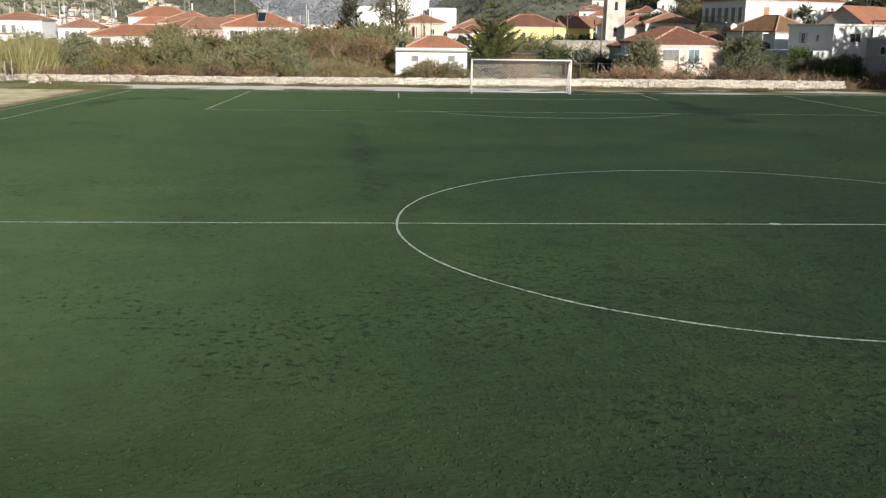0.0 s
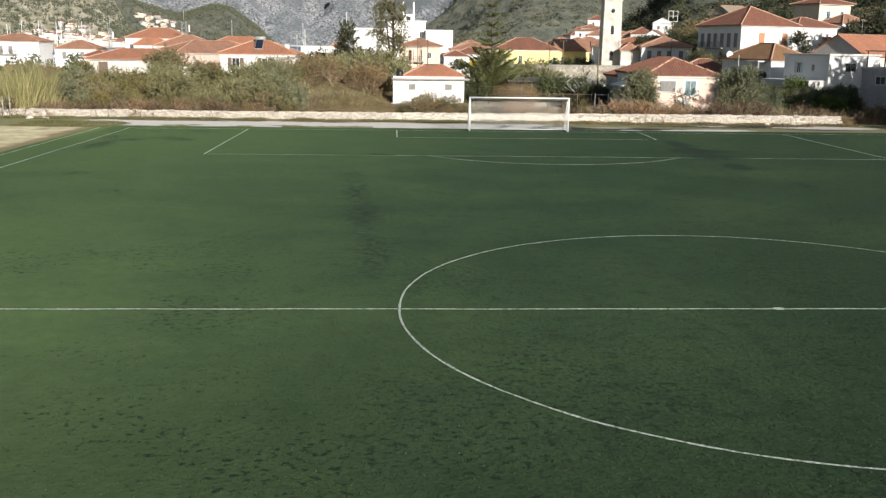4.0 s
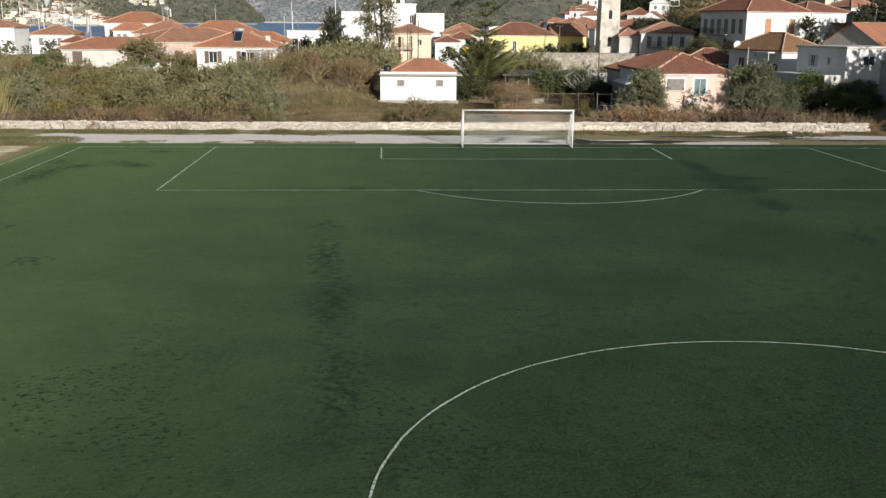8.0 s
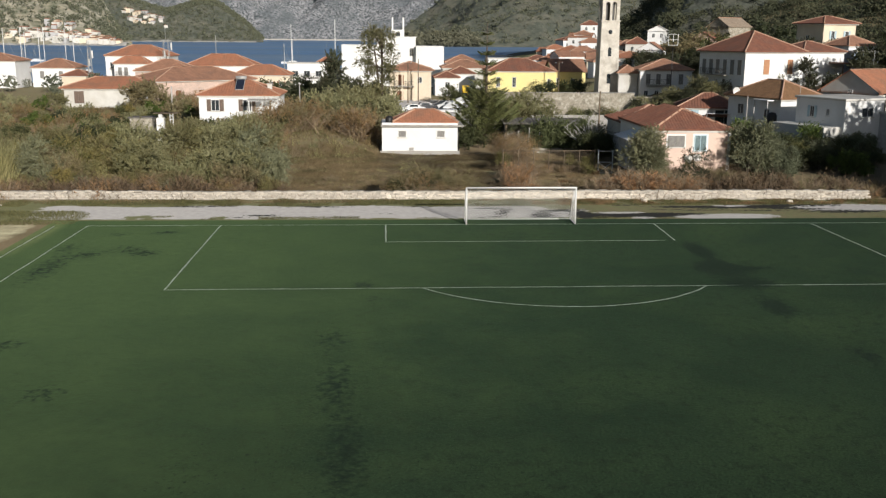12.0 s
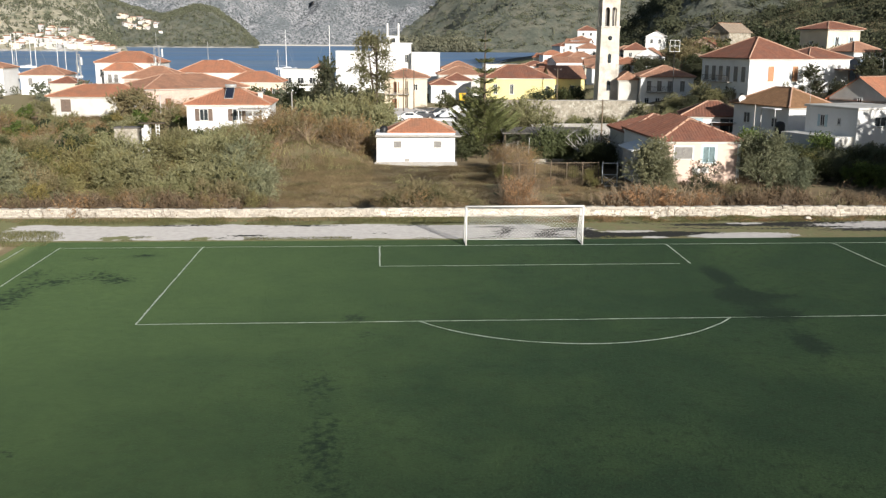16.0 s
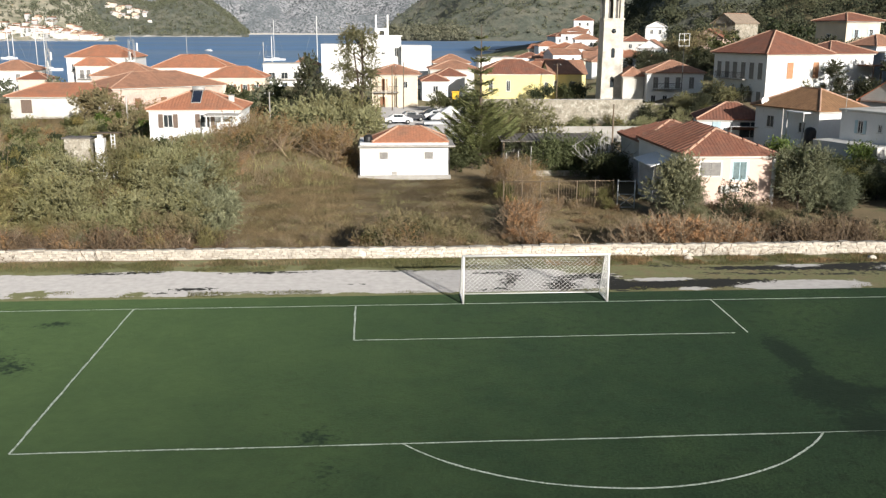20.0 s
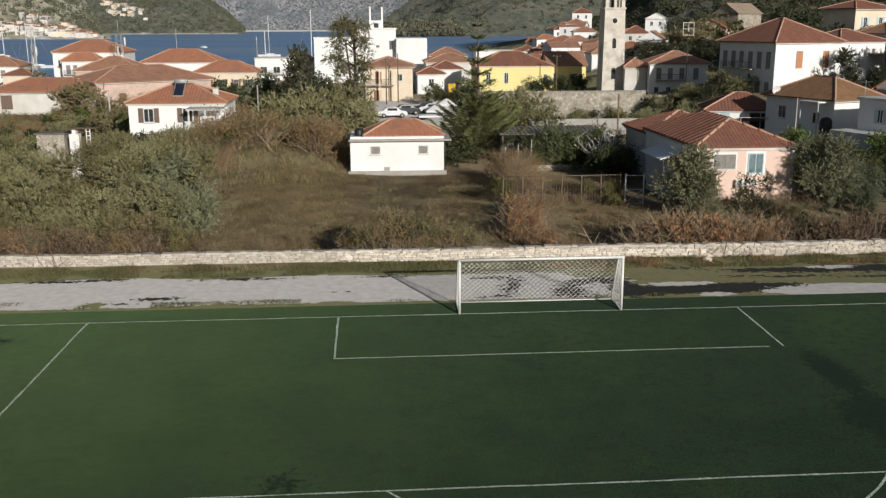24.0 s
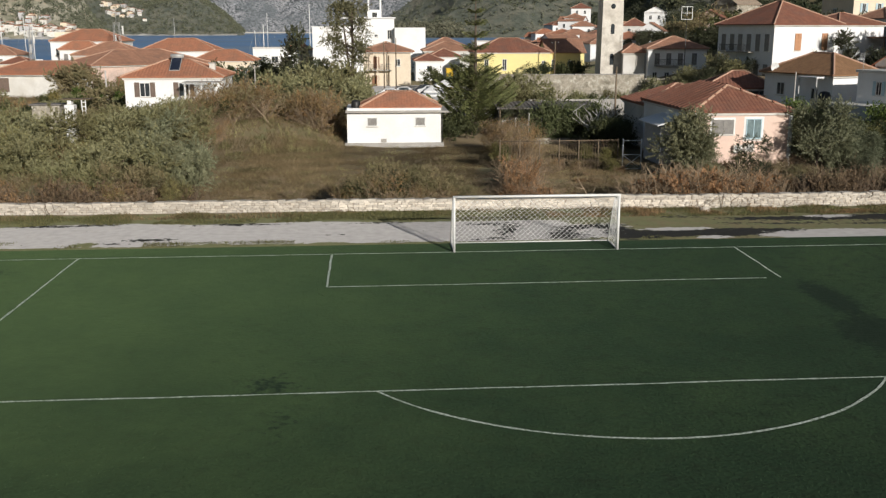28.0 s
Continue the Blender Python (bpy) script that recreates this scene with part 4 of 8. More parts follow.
pg = thing("pergola", pose(-26.6, 60.4, 0.2), "pale timber pergola at the front of the white house", "pergola")
for x in (0.0, 1.7, 3.4):
    for y in (0.0, 2.4):
        part("post", boxed(x - 0.06, x + 0.06, y - 0.06, y + 0.06, -1.0, 4.0), M["white"], pg)
for y in (0.0, 2.4):
    part("beam", boxed(-0.3, 3.7, y - 0.05, y + 0.05, 4.004, 4.14), M["white"], pg)
for k in range(12):
    part("rafter", boxed(-0.2 + 0.32 * k, -0.06 + 0.32 * k, -0.4, 2.56, 4.144, 4.24), M["pale_twig"], pg)
# long low buildings behind it
house("house", "long low building with an orange tile roof", -66.6, 112, 0, 16.0, 9.0, -0.5, 3.1, 4.9, "offwhite", "tile_new", front=[(2.6, 0.8, 1.7, 2.2, "shutter_dull", 0)], pitch=0.5, rib=0.05, o=0.7)
house("house", "pinkish rendered building with a wide tile roof", -50.1, 111.6, 36, 19.4, 11.5, -0.3, 4.4, 6.6, "pinkstone", "tile_old", pitch=0.5, o=0.6, front=row((4.0, 8.5, 13.0, 17.0), 1.2, 1.0, 1.7, "shutter_brown", 0))
house("house", "building with a hipped tile roof", -58.0, 128, 0, 11.0, 9.0, 0.0, 5.6, 7.7, "pinkstone", "tile_old", pitch=0.5)
house("house", "large white harbour house with a broad orange hipped roof", -79.8, 185, 0, 15.8, 11.0, -0.5, 7.3, 9.9, "white", "tile_new", pitch=0.6, front=row((1.6, 13.5), 4.6, 1.0, 1.5))
wing_w = house("house", "white front wing of the harbour house with tall balcony doors", -76.5, 180.4, 0, 8.4, 4.55, -0.5, 5.5, 7.3, "white", "tile_new", pitch=0.6, front=row((1.4, 2.9), 3.0, 0.9, 2.0, "shutter_grey", 0) + row((5.6, 7.2), 3.0, 0.8, 1.9, "shutter_grey", 0))
balcony(wing_w, pose(2.2, 0, 2.95), 3.4)
house("house", "white house with grey shutters and tile roof", -97.4, 183, 0, 10.5, 9.0, -0.5, 4.3, 6.4, "white", "tile_old", pitch=0.6, rib=0.045, front=row((2.4, 7.0), 2.1, 1.0, 1.8, "shutter_grey", 0))
h = house("house", "white two-storey house with a balcony", -113.0, 178, 0, 13.5, 10.0, -0.8, 6.0, 7.8, "white", "tile_old", pitch=0.6, rib=0.045, front=row((4, 6.4), 3.6, 1.0, 1.9, "shutter_grey", 0) + row((3, 5.4, 8, 11), 0.6, 0.9, 1.4))
balcony(h, pose(5.2, 0, 3.5), 6.0)
house("house", "small house with a red tile roof", -88.0, 176, 0, 6.5, 6.0, -0.8, 2.6, 4.0, "cream", "tile_red", pitch=0.6, rib=0.045)
house("house", "white house with a broad orange hipped roof", -58.5, 178, 0, 17.0, 11.0, -0.8, 5.2, 7.9, "white", "tile_new", pitch=0.6, rib=0.045, front=row((9, 12), 2.0, 2.6, 1.0))
house("house", "house with an orange hipped roof", -46.0, 172, 0, 13.5, 9.0, -0.8, 3.2, 5.5, "cream", "tile_new", pitch=0.6, rib=0.045, front=row((3, 6, 9, 11.5), 0.7, 1.0, 1.7, "shutter_brown", 1))
h = house("house", "white flat-roofed two-storey house with balconies", -34.4, 186, 0, 10.2, 9.0, -0.8, 5.5, 5.5, "white", kind="flat", front=row((2, 5, 8), 3.0, 1.6, 1.5) + row((2, 5, 8), 0.2, 1.4, 1.8))
balcony(h, pose(5.0, 0, 2.8), 8.0)
house("house", "house with a small orange roof near the quay", -28.5, 194, 0, 7.0, 7.0, -0.5, 5.0, 7.2, "cream", "tile_new", pitch=0.6, rib=0.045)

# white hotel
hot = thing("hotel", pose(-20.0, 176, -0.5), "large white flat-roofed hotel block", "hotel")
part("wall", boxed(0, 8.8, 0, 14, 0, 10.8, 0.04), M["white"], hot)
part("wall", boxed(8.806, 18.3, 0.8, 13.5, 0, 12.7, 0.04), M["white"], hot)
part("wall", boxed(18.306, 25.2, -1.2, 13.6, 0, 10.7, 0.04), M["white"], hot)
part("parapet", boxed(5.6, 18.6, 0.5, 13.8, 12.704, 12.95), M["white"], hot)
part("parapet", boxed(-0.1, 8.7, -0.1, 14.1, 10.804, 10.95), M["white"], hot)
part("stair_tower", boxed(12.3, 15.5, 3.0, 6.0, 12.954, 14.6, 0.03), M["white"], hot)
# dark panel standing in for the shade inside the tower's arch
part("arch_hole", boxed(13.4, 14.5, 2.97, 3.01, 13.0, 14.0), M["glass"], hot)
for x in (12.4, 15.1):
    part("pylon", boxed(x, x + 0.4, 3.6, 4.2, 14.604, 17.6, 0.03), M["white"], hot)
for x, z, w, hh in ((17.2, 8.2, 0.9, 2.0), (14.2, 8.6, 0.8, 0.6), (20.2, 4.0, 1.2, 1.4)):
    window(hot, pose(x, 0.8 if x < 18.3 else -1.2, z), w, hh)

# beige house, small orange-roofed houses and the parking place
bei = house("house", "cream two-storey house with orange doors and balcony", -8.4, 122, 0, 8.0, 9.0, -0.2, 6.2, 7.7, "cream", "tile_old", pitch=0.5, rib=0.05, o=0.6, front=[(2.2, 3.5, 1.0, 2.0, "shutter_brown", 0), (2.0, 0.6, 1.2, 1.8, "shutter_brown", 0), (5.8, 3.9, 0.9, 1.2, None, 1)])
balcony(bei, pose(2.4, 0, 3.3), 4.8, 1.2)
for x in (0.1, 2.4, 4.7):
    part("balcony_post", boxed(x - 0.1, x + 0.1, -1.2, -1.0, -0.5, 6.0), M["cream"], bei)
house("house", "white house with a red tile roof", 1.2, 138, 0, 5.0, 7.0, -0.2, 4.2, 5.4, "white", "tile_red", pitch=0.5, front=[(2.6, 2.2, 1.0, 1.2, None, 1)])
house("house", "white house with an orange tile roof", 4.6, 150, 0, 6.0, 7.0, -0.2, 4.6, 6.1, "white", "tile_red", pitch=0.5)
house("house", "white house behind the conifer with a weathered roof", 4.2, 162, 0, 10.5, 9.0, -0.2, 5.5, 7.2, "offwhite", "tile_old", pitch=0.6, rib=0.045)

house("house", "white house with a broad weathered roof near the quay", 6.6, 188, 0, 8.8, 8.0, -0.5, 6.0, 7.9, "white", "tile_old", pitch=0.6, rib=0.045, front=row((2.0, 4.4, 6.8), 3.6, 0.9, 1.4))
house("house", "low white flat-roofed building near the quay", 17.9, 190, 0, 9.0, 8.0, -0.5, 6.9, 6.9, "white", kind="flat", front=row((1.6, 4.4, 7.2), 4.2, 1.2, 1.3))
# yellow house with a darker wing
yel = house("house", "bright yellow house with a red-orange tile roof", 11.8, 133, 0, 13.6, 10.0, 1.2, 5.8, 8.2, "yellow", "tile_red", front=[(2.1, 1.3, 0.8, 2.0, None, 1), (5.4, 1.3, 0.8, 2.0, None, 1), (12.6, 1.2, 0.7, 1.8, None, 1)], pitch=0.5, rib=0.05, o=0.3)
house("house", "yellow house wing with a dark weathered tile roof", 25.6, 136, 0, 7.0, 9.0, 1.2, 5.6, 8.0, "yellow", "tile_old", kind="gable_x", pitch=0.5, front=[(1.2, 1.5, 0.7, 1.6, None, 1), (4.4, 1.5, 0.9, 1.4, None, 1)])

# church terrace wall and bell tower
wl = thing("terrace_wall", pose(10.0, 101, -1.6), "old rubble terrace wall below the church", "wall")
part("wall", boxed(0, 24.0, 0, 0.7, 0, 4.7, 0.05), M["rubble"], wl)
part("wall", boxed(24.004, 39.0, 0, 0.7, 0, 4.15, 0.05), M["rubble"], wl, "lower run of rubble wall")
for k in range(14):
    part("cap_stone", boxed(7.3 + 1.2 * k, 8.44 + 1.2 * k, -0.08, 0.78, 4.704, 4.82, 0.03), M["concrete"], wl)
part("wall", boxed(-1.5, 7.2, -1.2, -0.004, 0, 4.9, 0.05), M["rubble"], wl, "taller block of rubble wall")
part("lower_wall", boxed(3, 22, -19, -18.6, -0.5, 2.45, 0.05), M["concrete"], wl)
tw = thing("bell_tower", pose(34.25, 124, 0.6), "tall square limestone bell tower with arched openings", "bell tower")


def tower_stage(z0, z1, s0, s1, arches=()):
    bm = bmesh.new()
    v = [bm.verts.new(p) for p in [(-s0, -s0, z0), (s0, -s0, z0), (s0, s0, z0), (-s0, s0, z0), (-s1, -s1, z1), (s1, -s1, z1), (s1, s1, z1), (-s1, s1, z1)]]
    for q in ((3, 2, 1, 0), (4, 5, 6, 7), (0, 1, 5, 4), (1, 2, 6, 5), (2, 3, 7, 6), (3, 0, 4, 7)):
        bm.faces.new([v[k] for k in q])
    return part("stage", bm, M["towerstone"], tw)


tower_stage(0, 14.9, 2.12, 1.88)
part("cornice", boxed(-2.05, 2.05, -2.05, 2.05, 14.904, 15.2, 0.04), M["towerstone"], tw)
for sx in (-1, 1):
    for sy in (-1, 1):
        part("corner_pier", boxed(*sorted((sx * 1.82, sx * 1.15)), *sorted((sy * 1.82, sy * 1.15)), 15.204, 20.2), M["towerstone"], tw)
for sy in (-1, 1):
    part("mullion", boxed(-0.22, 0.22, *sorted((sy * 1.8, sy * 1.4)), 15.204, 20.2), M["towerstone"], tw)
    part("mullion", boxed(*sorted((sy * 1.8, sy * 1.4)), -0.22, 0.22, 15.204, 20.2), M["towerstone"], tw)
for q in range(4):
    bm = bmesh.new()
    for cx in (-0.68, 0.68):
        for k in range(8):
            a0, a1 = math.pi * k / 8, math.pi * (k + 1) / 8
            x0, x1 = sorted((cx + 0.47 * math.cos(a0), cx + 0.47 * math.cos(a1)))
            box(bm, x0, x1, -1.78, -1.42, 18.2 + 0.47 * min(math.sin(a0), math.sin(a1)), 20.2)
    part("arch", bm, M["towerstone"], tw).matrix_local = pose(0, 0, 0, 0, 0, 90 * q)
# solid dark block added to imitate shade behind the arches
part("belfry_core", boxed(-0.9, 0.9, -0.9, 0.9, 15.204, 20.2), M["dark_metal"], tw, "dark block standing in for the belfry's shaded inside")
part("cornice", boxed(-2.1, 2.1, -2.1, 2.1, 20.204, 20.6, 0.04), M["towerstone"], tw)
tower_stage(20.604, 24.5, 1.6, 0.2)
for z, w, hh in ((3.2, 0.75, 1.9), (8.4, 0.7, 1.7)):
    bm = bmesh.new()
    pts = [(-w / 2, z), (w / 2, z)] + [(w / 2 * math.cos(a * math.pi / 8), z + hh - w / 2 + w / 2 * math.sin(a * math.pi / 8)) for a in range(9)]
    s = 2.12 - 0.24 * (z + hh / 2) / 14.9
    face = bm.faces.new([bm.verts.new((x, -s - 0.03, zz)) for x, zz in pts])
    r = bmesh.ops.extrude_face_region(bm, geom=[face])
    bmesh.ops.translate(bm, vec=(0, 0.2, 0), verts=[g for g in r["geom"] if isinstance(g, bmesh.types.BMVert)])
    part("window", bm, M["glass"], tw, "dark narrow arched window")
tw.scale = (0.93, 0.93, 1.0)
tube_part("oculus", [(0, -2.01, 13.0), (0, -1.8, 13.0)], 0.42, M["glass"], tw, 16, "dark round window")

# houses on the rise to the right; most turn a shaded front to the lower left
h2 = house("house", "grey-white two-storey house with a balcony and tile roof", 39.0, 116.5, -8, 9.6, 9.0, 0.8, 6.7, 8.6, "white", "tile_old", pitch=0.5, rib=0.05, o=0.4, front=row((1.5, 3.4, 5.3, 7.6), 3.2, 0.8, 1.9, "shutter_grey", 0) + row((1.2, 3.2, 5.2, 7.4), 0.7, 0.8, 1.3))
balcony(h2, pose(3.4, 0, 3.1), 4.6)
house("house", "low pale house with a tile roof beside the church terrace", 35.6, 119.5, -8, 3.6, 9.0, 0.8, 6.0, 7.4, "offwhite", "tile_old", pitch=0.5)
big = house("house", "large two-storey house with grey front and red hipped roof", 45.8, 103.0, -74, 12.7, 11.6, 2.4, 10.5, 13.8, "white", "tile_red", pitch=0.5, rib=0.05, o=0.5, front=row((1.5, 3.5, 5.4, 7.4, 9.4, 11.4), 4.3, 0.95, 2.4, "shutter_grey", 0) + row((1.5, 3.5, 5.4, 7.4, 9.4, 11.4), 0.8, 0.95, 1.7, "shutter_grey", 0), right=[(4.2, 4.4, 1.1, 2.4, "shutter_orange", 0), (8.9, 4.4, 1.0, 2.4, "shutter_orange", 0)])
balcony(big, pose(5.0, 0, 4.2), 7.0)
ext = house("house", "white wing of the large house under the same roof line", 61.2, 96.0, 19, 9.0, 8.0, 4.2, 10.5, 12.2, "white", "tile_red", pitch=0.5, o=0.4)
part("porch_roof", boxed(5.8, 9.4, -3.2, -0.01, 4.3, 4.46), M["shutter_brown"], ext, "brown timber porch roof")
for x in (6.0, 7.6, 9.2):
    part("porch_post", boxed(x - 0.09, x + 0.09, -3.1, -2.92, -1.5, 4.296), M["shutter_dull"], ext)
red = house("house", "small white house with a red hipped tile roof", 32.0, 69.0, -14, 8.4, 7.0, 0.4, 3.1, 4.9, "white", "tile_red", pitch=0.4, rib=0.028, front=[(2.2, 1.0, 1.0, 1.4, "shutter_blue", 0), (6.2, 0.4, 2.6, 2.0, None, 1)])
brn = house("house", "pale house with a broad brown tile roof", 37.7, 65.4, -70, 10.0, 7.0, 1.2, 5.1, 7.2, "white", "tile_brown", pitch=0.4, rib=0.028, o=0.5, front=[(2.6, 1.4, 1.2, 1.4, None, 1), (7.6, 1.2, 1.0, 1.2, None, 1)])
ca = thing("carport", pose(39.4, 56.2, 1.0, 0, 0, 12), "flat white canopy on posts beside the brown-roofed house", "carport")
part("roof", boxed(0, 4.2, 0, 3.2, 3.7, 3.86, 0.03), M["white"], ca)
for x in (0.15, 4.05):
    for y in (0.15, 3.05):
        part("post", boxed(x - 0.06, x + 0.06, y - 0.06, y + 0.06, -1.0, 3.696), M["grey_metal"], ca)
aw = thing("awning", pose(34.8, 65.6, 2.4, -14, 0, -14), "faded red awning in front of the red-roofed house", "awning")
part("cloth", boxed(0, 4.6, 0, 2.6, 0, 0.05), M["tile_red"], aw)
part("rail", boxed(0, 4.6, -0.06, 0.0, -0.03, 0.05), M["grey_metal"], aw)
for x in (0.1, 4.5):
    part("post", boxed(x - 0.04, x + 0.04, -0.03, 0.05, -3.2, -0.034), M["grey_metal"], aw).matrix_local = pose(0, 0, 0, 14)
gry = house("house", "white flat-roofed house with a pale lower storey", 39.9, 48.6, -70, 7.5, 8.0, 0.6, 5.7, 5.7, "white", kind="flat", front=[(2.6, 3.0, 0.7, 1.3, "shutter_blue", 1), (5.0, 3.3, 0.5, 0.8, None, 1)], right=[(3.4, 3.2, 1.8, 1.1, None, 1)])
part("terrace", boxed(-1.0, 7.2, -2.6, -0.01, -1.4, 2.2, 0.03), M["offwhite"], gry, "pale lower storey")
gab = house("house", "house with a pale gable and an orange tile roof", 50.2, 64.6, -60, 8.5, 13.0, 1.0, 5.7, 8.6, "offwhite", "tile_new", kind="gable_y", pitch=0.4, rib=0.028, front=[(4.4, 3.9, 0.7, 1.1, None, 1)], right=[(3.0, 2.6, 1.6, 1.2, None, 1)])
low = house("house", "shaded low house with a timber pergola on its flat roof", 47.5, 43.5, -70, 6.0, 10.0, 0.4, 4.2, 4.2, "grey", kind="flat", front=[(3.0, 2.0, 1.5, 1.0, None, 1)])
for k in range(8):
    part("roof_beam", boxed(-0.2, 5.6, 0.5 + k * 0.8, 0.58 + k * 0.8, 5.9, 6.02), M["wood"], low)
for x in (0.2, 5.2):
    for y in (0.5, 3.4, 6.2):
        part("roof_post", boxed(x - 0.06, x + 0.06, y, y + 0.12, 4.05, 5.896), M["wood"], low)
yh = house("house", "cream house with pale blue shutters on the slope", 72.3, 125.0, -70, 7.0, 8.2, 9.5, 15.6, 17.0, "cream", "tile_red", o=0.7, pitch=0.5, front=[(3, 2.4, 0.9, 1.4, None, 1)], right=[(2.4, 3.1, 0.9, 1.5, "shutter_blue", 1), (6.0, 3.1, 0.9, 1.5, "shutter_blue", 1)])
house("house", "small house with a weathered hipped roof on the slope", 72.0, 112.0, -70, 6.0, 7.0, 8.0, 11.5, 13.2, "white", "tile_old", pitch=0.5)
bg = house("house", "pale blue-grey two-storey house on the slope", 79.0, 101.0, -70, 7.5, 9.0, 7.0, 13.6, 13.6, "bluegrey", kind="flat", front=row((2, 5), 4.0, 0.9, 1.6) + row((2, 5), 1.0, 0.9, 1.6))
house("house", "shaded pale house on the slope", 69.5, 103.0, -70, 5.0, 6.0, 6.5, 10.4, 10.4, "bluegrey", kind="flat", front=[(2.4, 1.6, 1.0, 1.4, None, 1)])
house("house", "old stone house with a bleached gable roof", 76.2, 190.0, -60, 7.0, 8.6, 11.5, 15.6, 18.0, "rubble", "tile_bleached", kind="gable_y", pitch=0.7)
house("house", "house with a red roof under trees", 69.0, 182.0, -40, 7.0, 6.0, 9.0, 12.2, 14.2, "pinkstone", "tile_red", kind="gable_y", pitch=0.7)

# roofs stepping down to the bay, farther off
random.seed(11)
def near_height(x, y):
    """The slope above the town, counted from 8 m below the pitch."""
    r = (x + 8.4) / (y + 49.0)
    rise = 6.5 + 10.5 * step(r, 0.135, 0.215) * step(y, 190, 320) + 95 * step(r, 0.20, 0.46) * step(y, 205, 620) + 25 * step(r, 0.24, 0.40) * step(y, 200, 330)
    return rise * step(r, 0.105, 0.145)


# bearing from the pitch, distance beyond the goal line, width, height of the walls
SPOTS = [(0.128, 250, 8, 3.4), (0.134, 290, 7, 3.6), (0.140, 232, 9, 3.6), (0.141, 325, 8, 4.6), (0.147, 262, 8, 3.8), (0.153, 215, 9, 3.6), (0.152, 300, 7, 4.4), (0.158, 244, 10, 4.2), (0.163, 280, 9, 4.6), (0.166, 205, 9, 4.0),
         (0.170, 232, 9, 4.0), (0.172, 320, 8, 4.6), (0.176, 258, 9, 4.4), (0.181, 222, 8, 4.2), (0.184, 292, 8, 4.4), (0.190, 250, 9, 4.2), (0.196, 270, 8, 4.4), (0.203, 238, 9, 4.0), (0.208, 300, 9, 5.2), (0.199, 335, 7, 4.2),
         (0.215, 330, 8, 5.4), (0.222, 285, 8, 4.2), (0.214, 250, 8, 4.0), (0.248, 215, 8, 4.2), (0.256, 250, 8, 4.2), (0.268, 235, 10, 4.6), (0.262, 180, 9, 4.4), (0.246, 178, 8, 4.0), (0.236, 196, 8, 4.0)]
for k, (r, y, w, hgt) in enumerate(SPOTS):
    d = random.uniform(6, 9)
    wall_m, roof_m = random.choice(("white", "offwhite", "white", "cream")), random.choice(("tile_red", "tile_old", "tile_old", "tile_new"))
    x = -8.4 + r * (y + 49) - w / 2
    z = max(float(ground_z(x + w / 2, y)), near_height(x + w / 2, y) - 8.0) - 0.6
    house("house", {"white": "white", "offwhite": "pale", "cream": "cream"}[wall_m] + " town house with a " + {"tile_red": "red", "tile_old": "weathered", "tile_new": "orange"}[roof_m] + " tile roof", x, y, random.uniform(-35, 15), w, d, z, z + hgt, z + hgt + 1.6, wall_m, roof_m, kind=random.choice(("hip", "hip", "gable_x")), pitch=0.7, rib=0.05,
          front=row((w * 0.25, w * 0.7), hgt - 2.4, 0.9, 1.4), group="roofs of the town")


# houses between the church and the large house
UPPER = [(79.3, 260.0, -20, 6.6, 7.0, 12.0, 15.0, 16.8, "white", "offwhite", "gable_y", "white house with a pale gable roof on the wooded slope"),
         (60.2, 200.0, -25, 6.6, 8.0, 6.2, 9.4, 11.5, "white", "tile_old", "gable_y", "white gable-fronted house with a weathered tile roof"),
         (64.4, 230.0, -15, 6.8, 7.0, 7.6, 10.9, 13.0, "offwhite", "tile_red", "hip", "pale house with a red hipped roof on the slope"),
         (70.6, 330.0, -10, 7.6, 8.0, 13.0, 17.8, 19.8, "white", "tile_red", "hip", "white house with a red roof high on the slope"),
         (62.0, 300.0, -20, 6.4, 7.0, 10.4, 13.8, 15.4, "white", "tile_old", "hip", "small white house with a weathered roof on the slope"),
         (56.5, 168.0, -20, 8.0, 7.0, 3.6, 6.6, 8.4, "offwhite", "tile_old", "hip", "low pale house with a weathered roof behind the church")]
for x, y, turn, w, d, z0, z1, z2, wm, rm, kind, label in UPPER:
    house("house", label, x, y, turn, w, d, z0, z1, z2, wm, rm, kind=kind, pitch=0.7, rib=0.05, front=row((w * 0.3, w * 0.7), z1 - z0 - 2.2, 0.9, 1.3), group="roofs of the town")
# bearing and distance of houses that stand clear of the trees
CLEAR = [(r, y) for r, y, w, hgt in SPOTS if r > 0.2] + [((u[0] + u[3] / 2 + 8.4) / (u[1] + 49), u[1]) for u in UPPER if u[1] < 320]


def clear_of_houses(x, y):
    r = (x + 8.4) / (y + 49)
    return not any(abs(r - a) < 0.016 and b - 55 < y < b + 7 for a, b in CLEAR)


# ---------------------------------------------------------------- hills round the bay
def hill(name, label, material, x0, x1, y0, y1, nx, ny, height, rough, seed):
    """Land rising from the water: height(u, v) in metres, u and v from 0 to 1 along and away."""
    v = []
    for j in range(ny + 1):
        for i in range(nx + 1):
            u, w = i / nx, j / ny
            x, y = x0 + (x1 - x0) * u, y0 + (y1 - y0) * w
            h = height(u, w)
            n = sum(0.5 ** k * noise.noise(Vector((x, y, seed * 37.0)) * (0.004 * 2.1 ** k)) for k in range(5))
            v.append((x, y, -8 + h + rough * n * min(1.0, h / 30)))
    f = [(j * (nx + 1) + i, j * (nx + 1) + i + 1, (j + 1) * (nx + 1) + i + 1, (j + 1) * (nx + 1) + i) for j in range(ny) for i in range(nx)]
    return tagged(link_mesh(name, v, f, M[material], smooth=True), label, "hill", kind="structure")


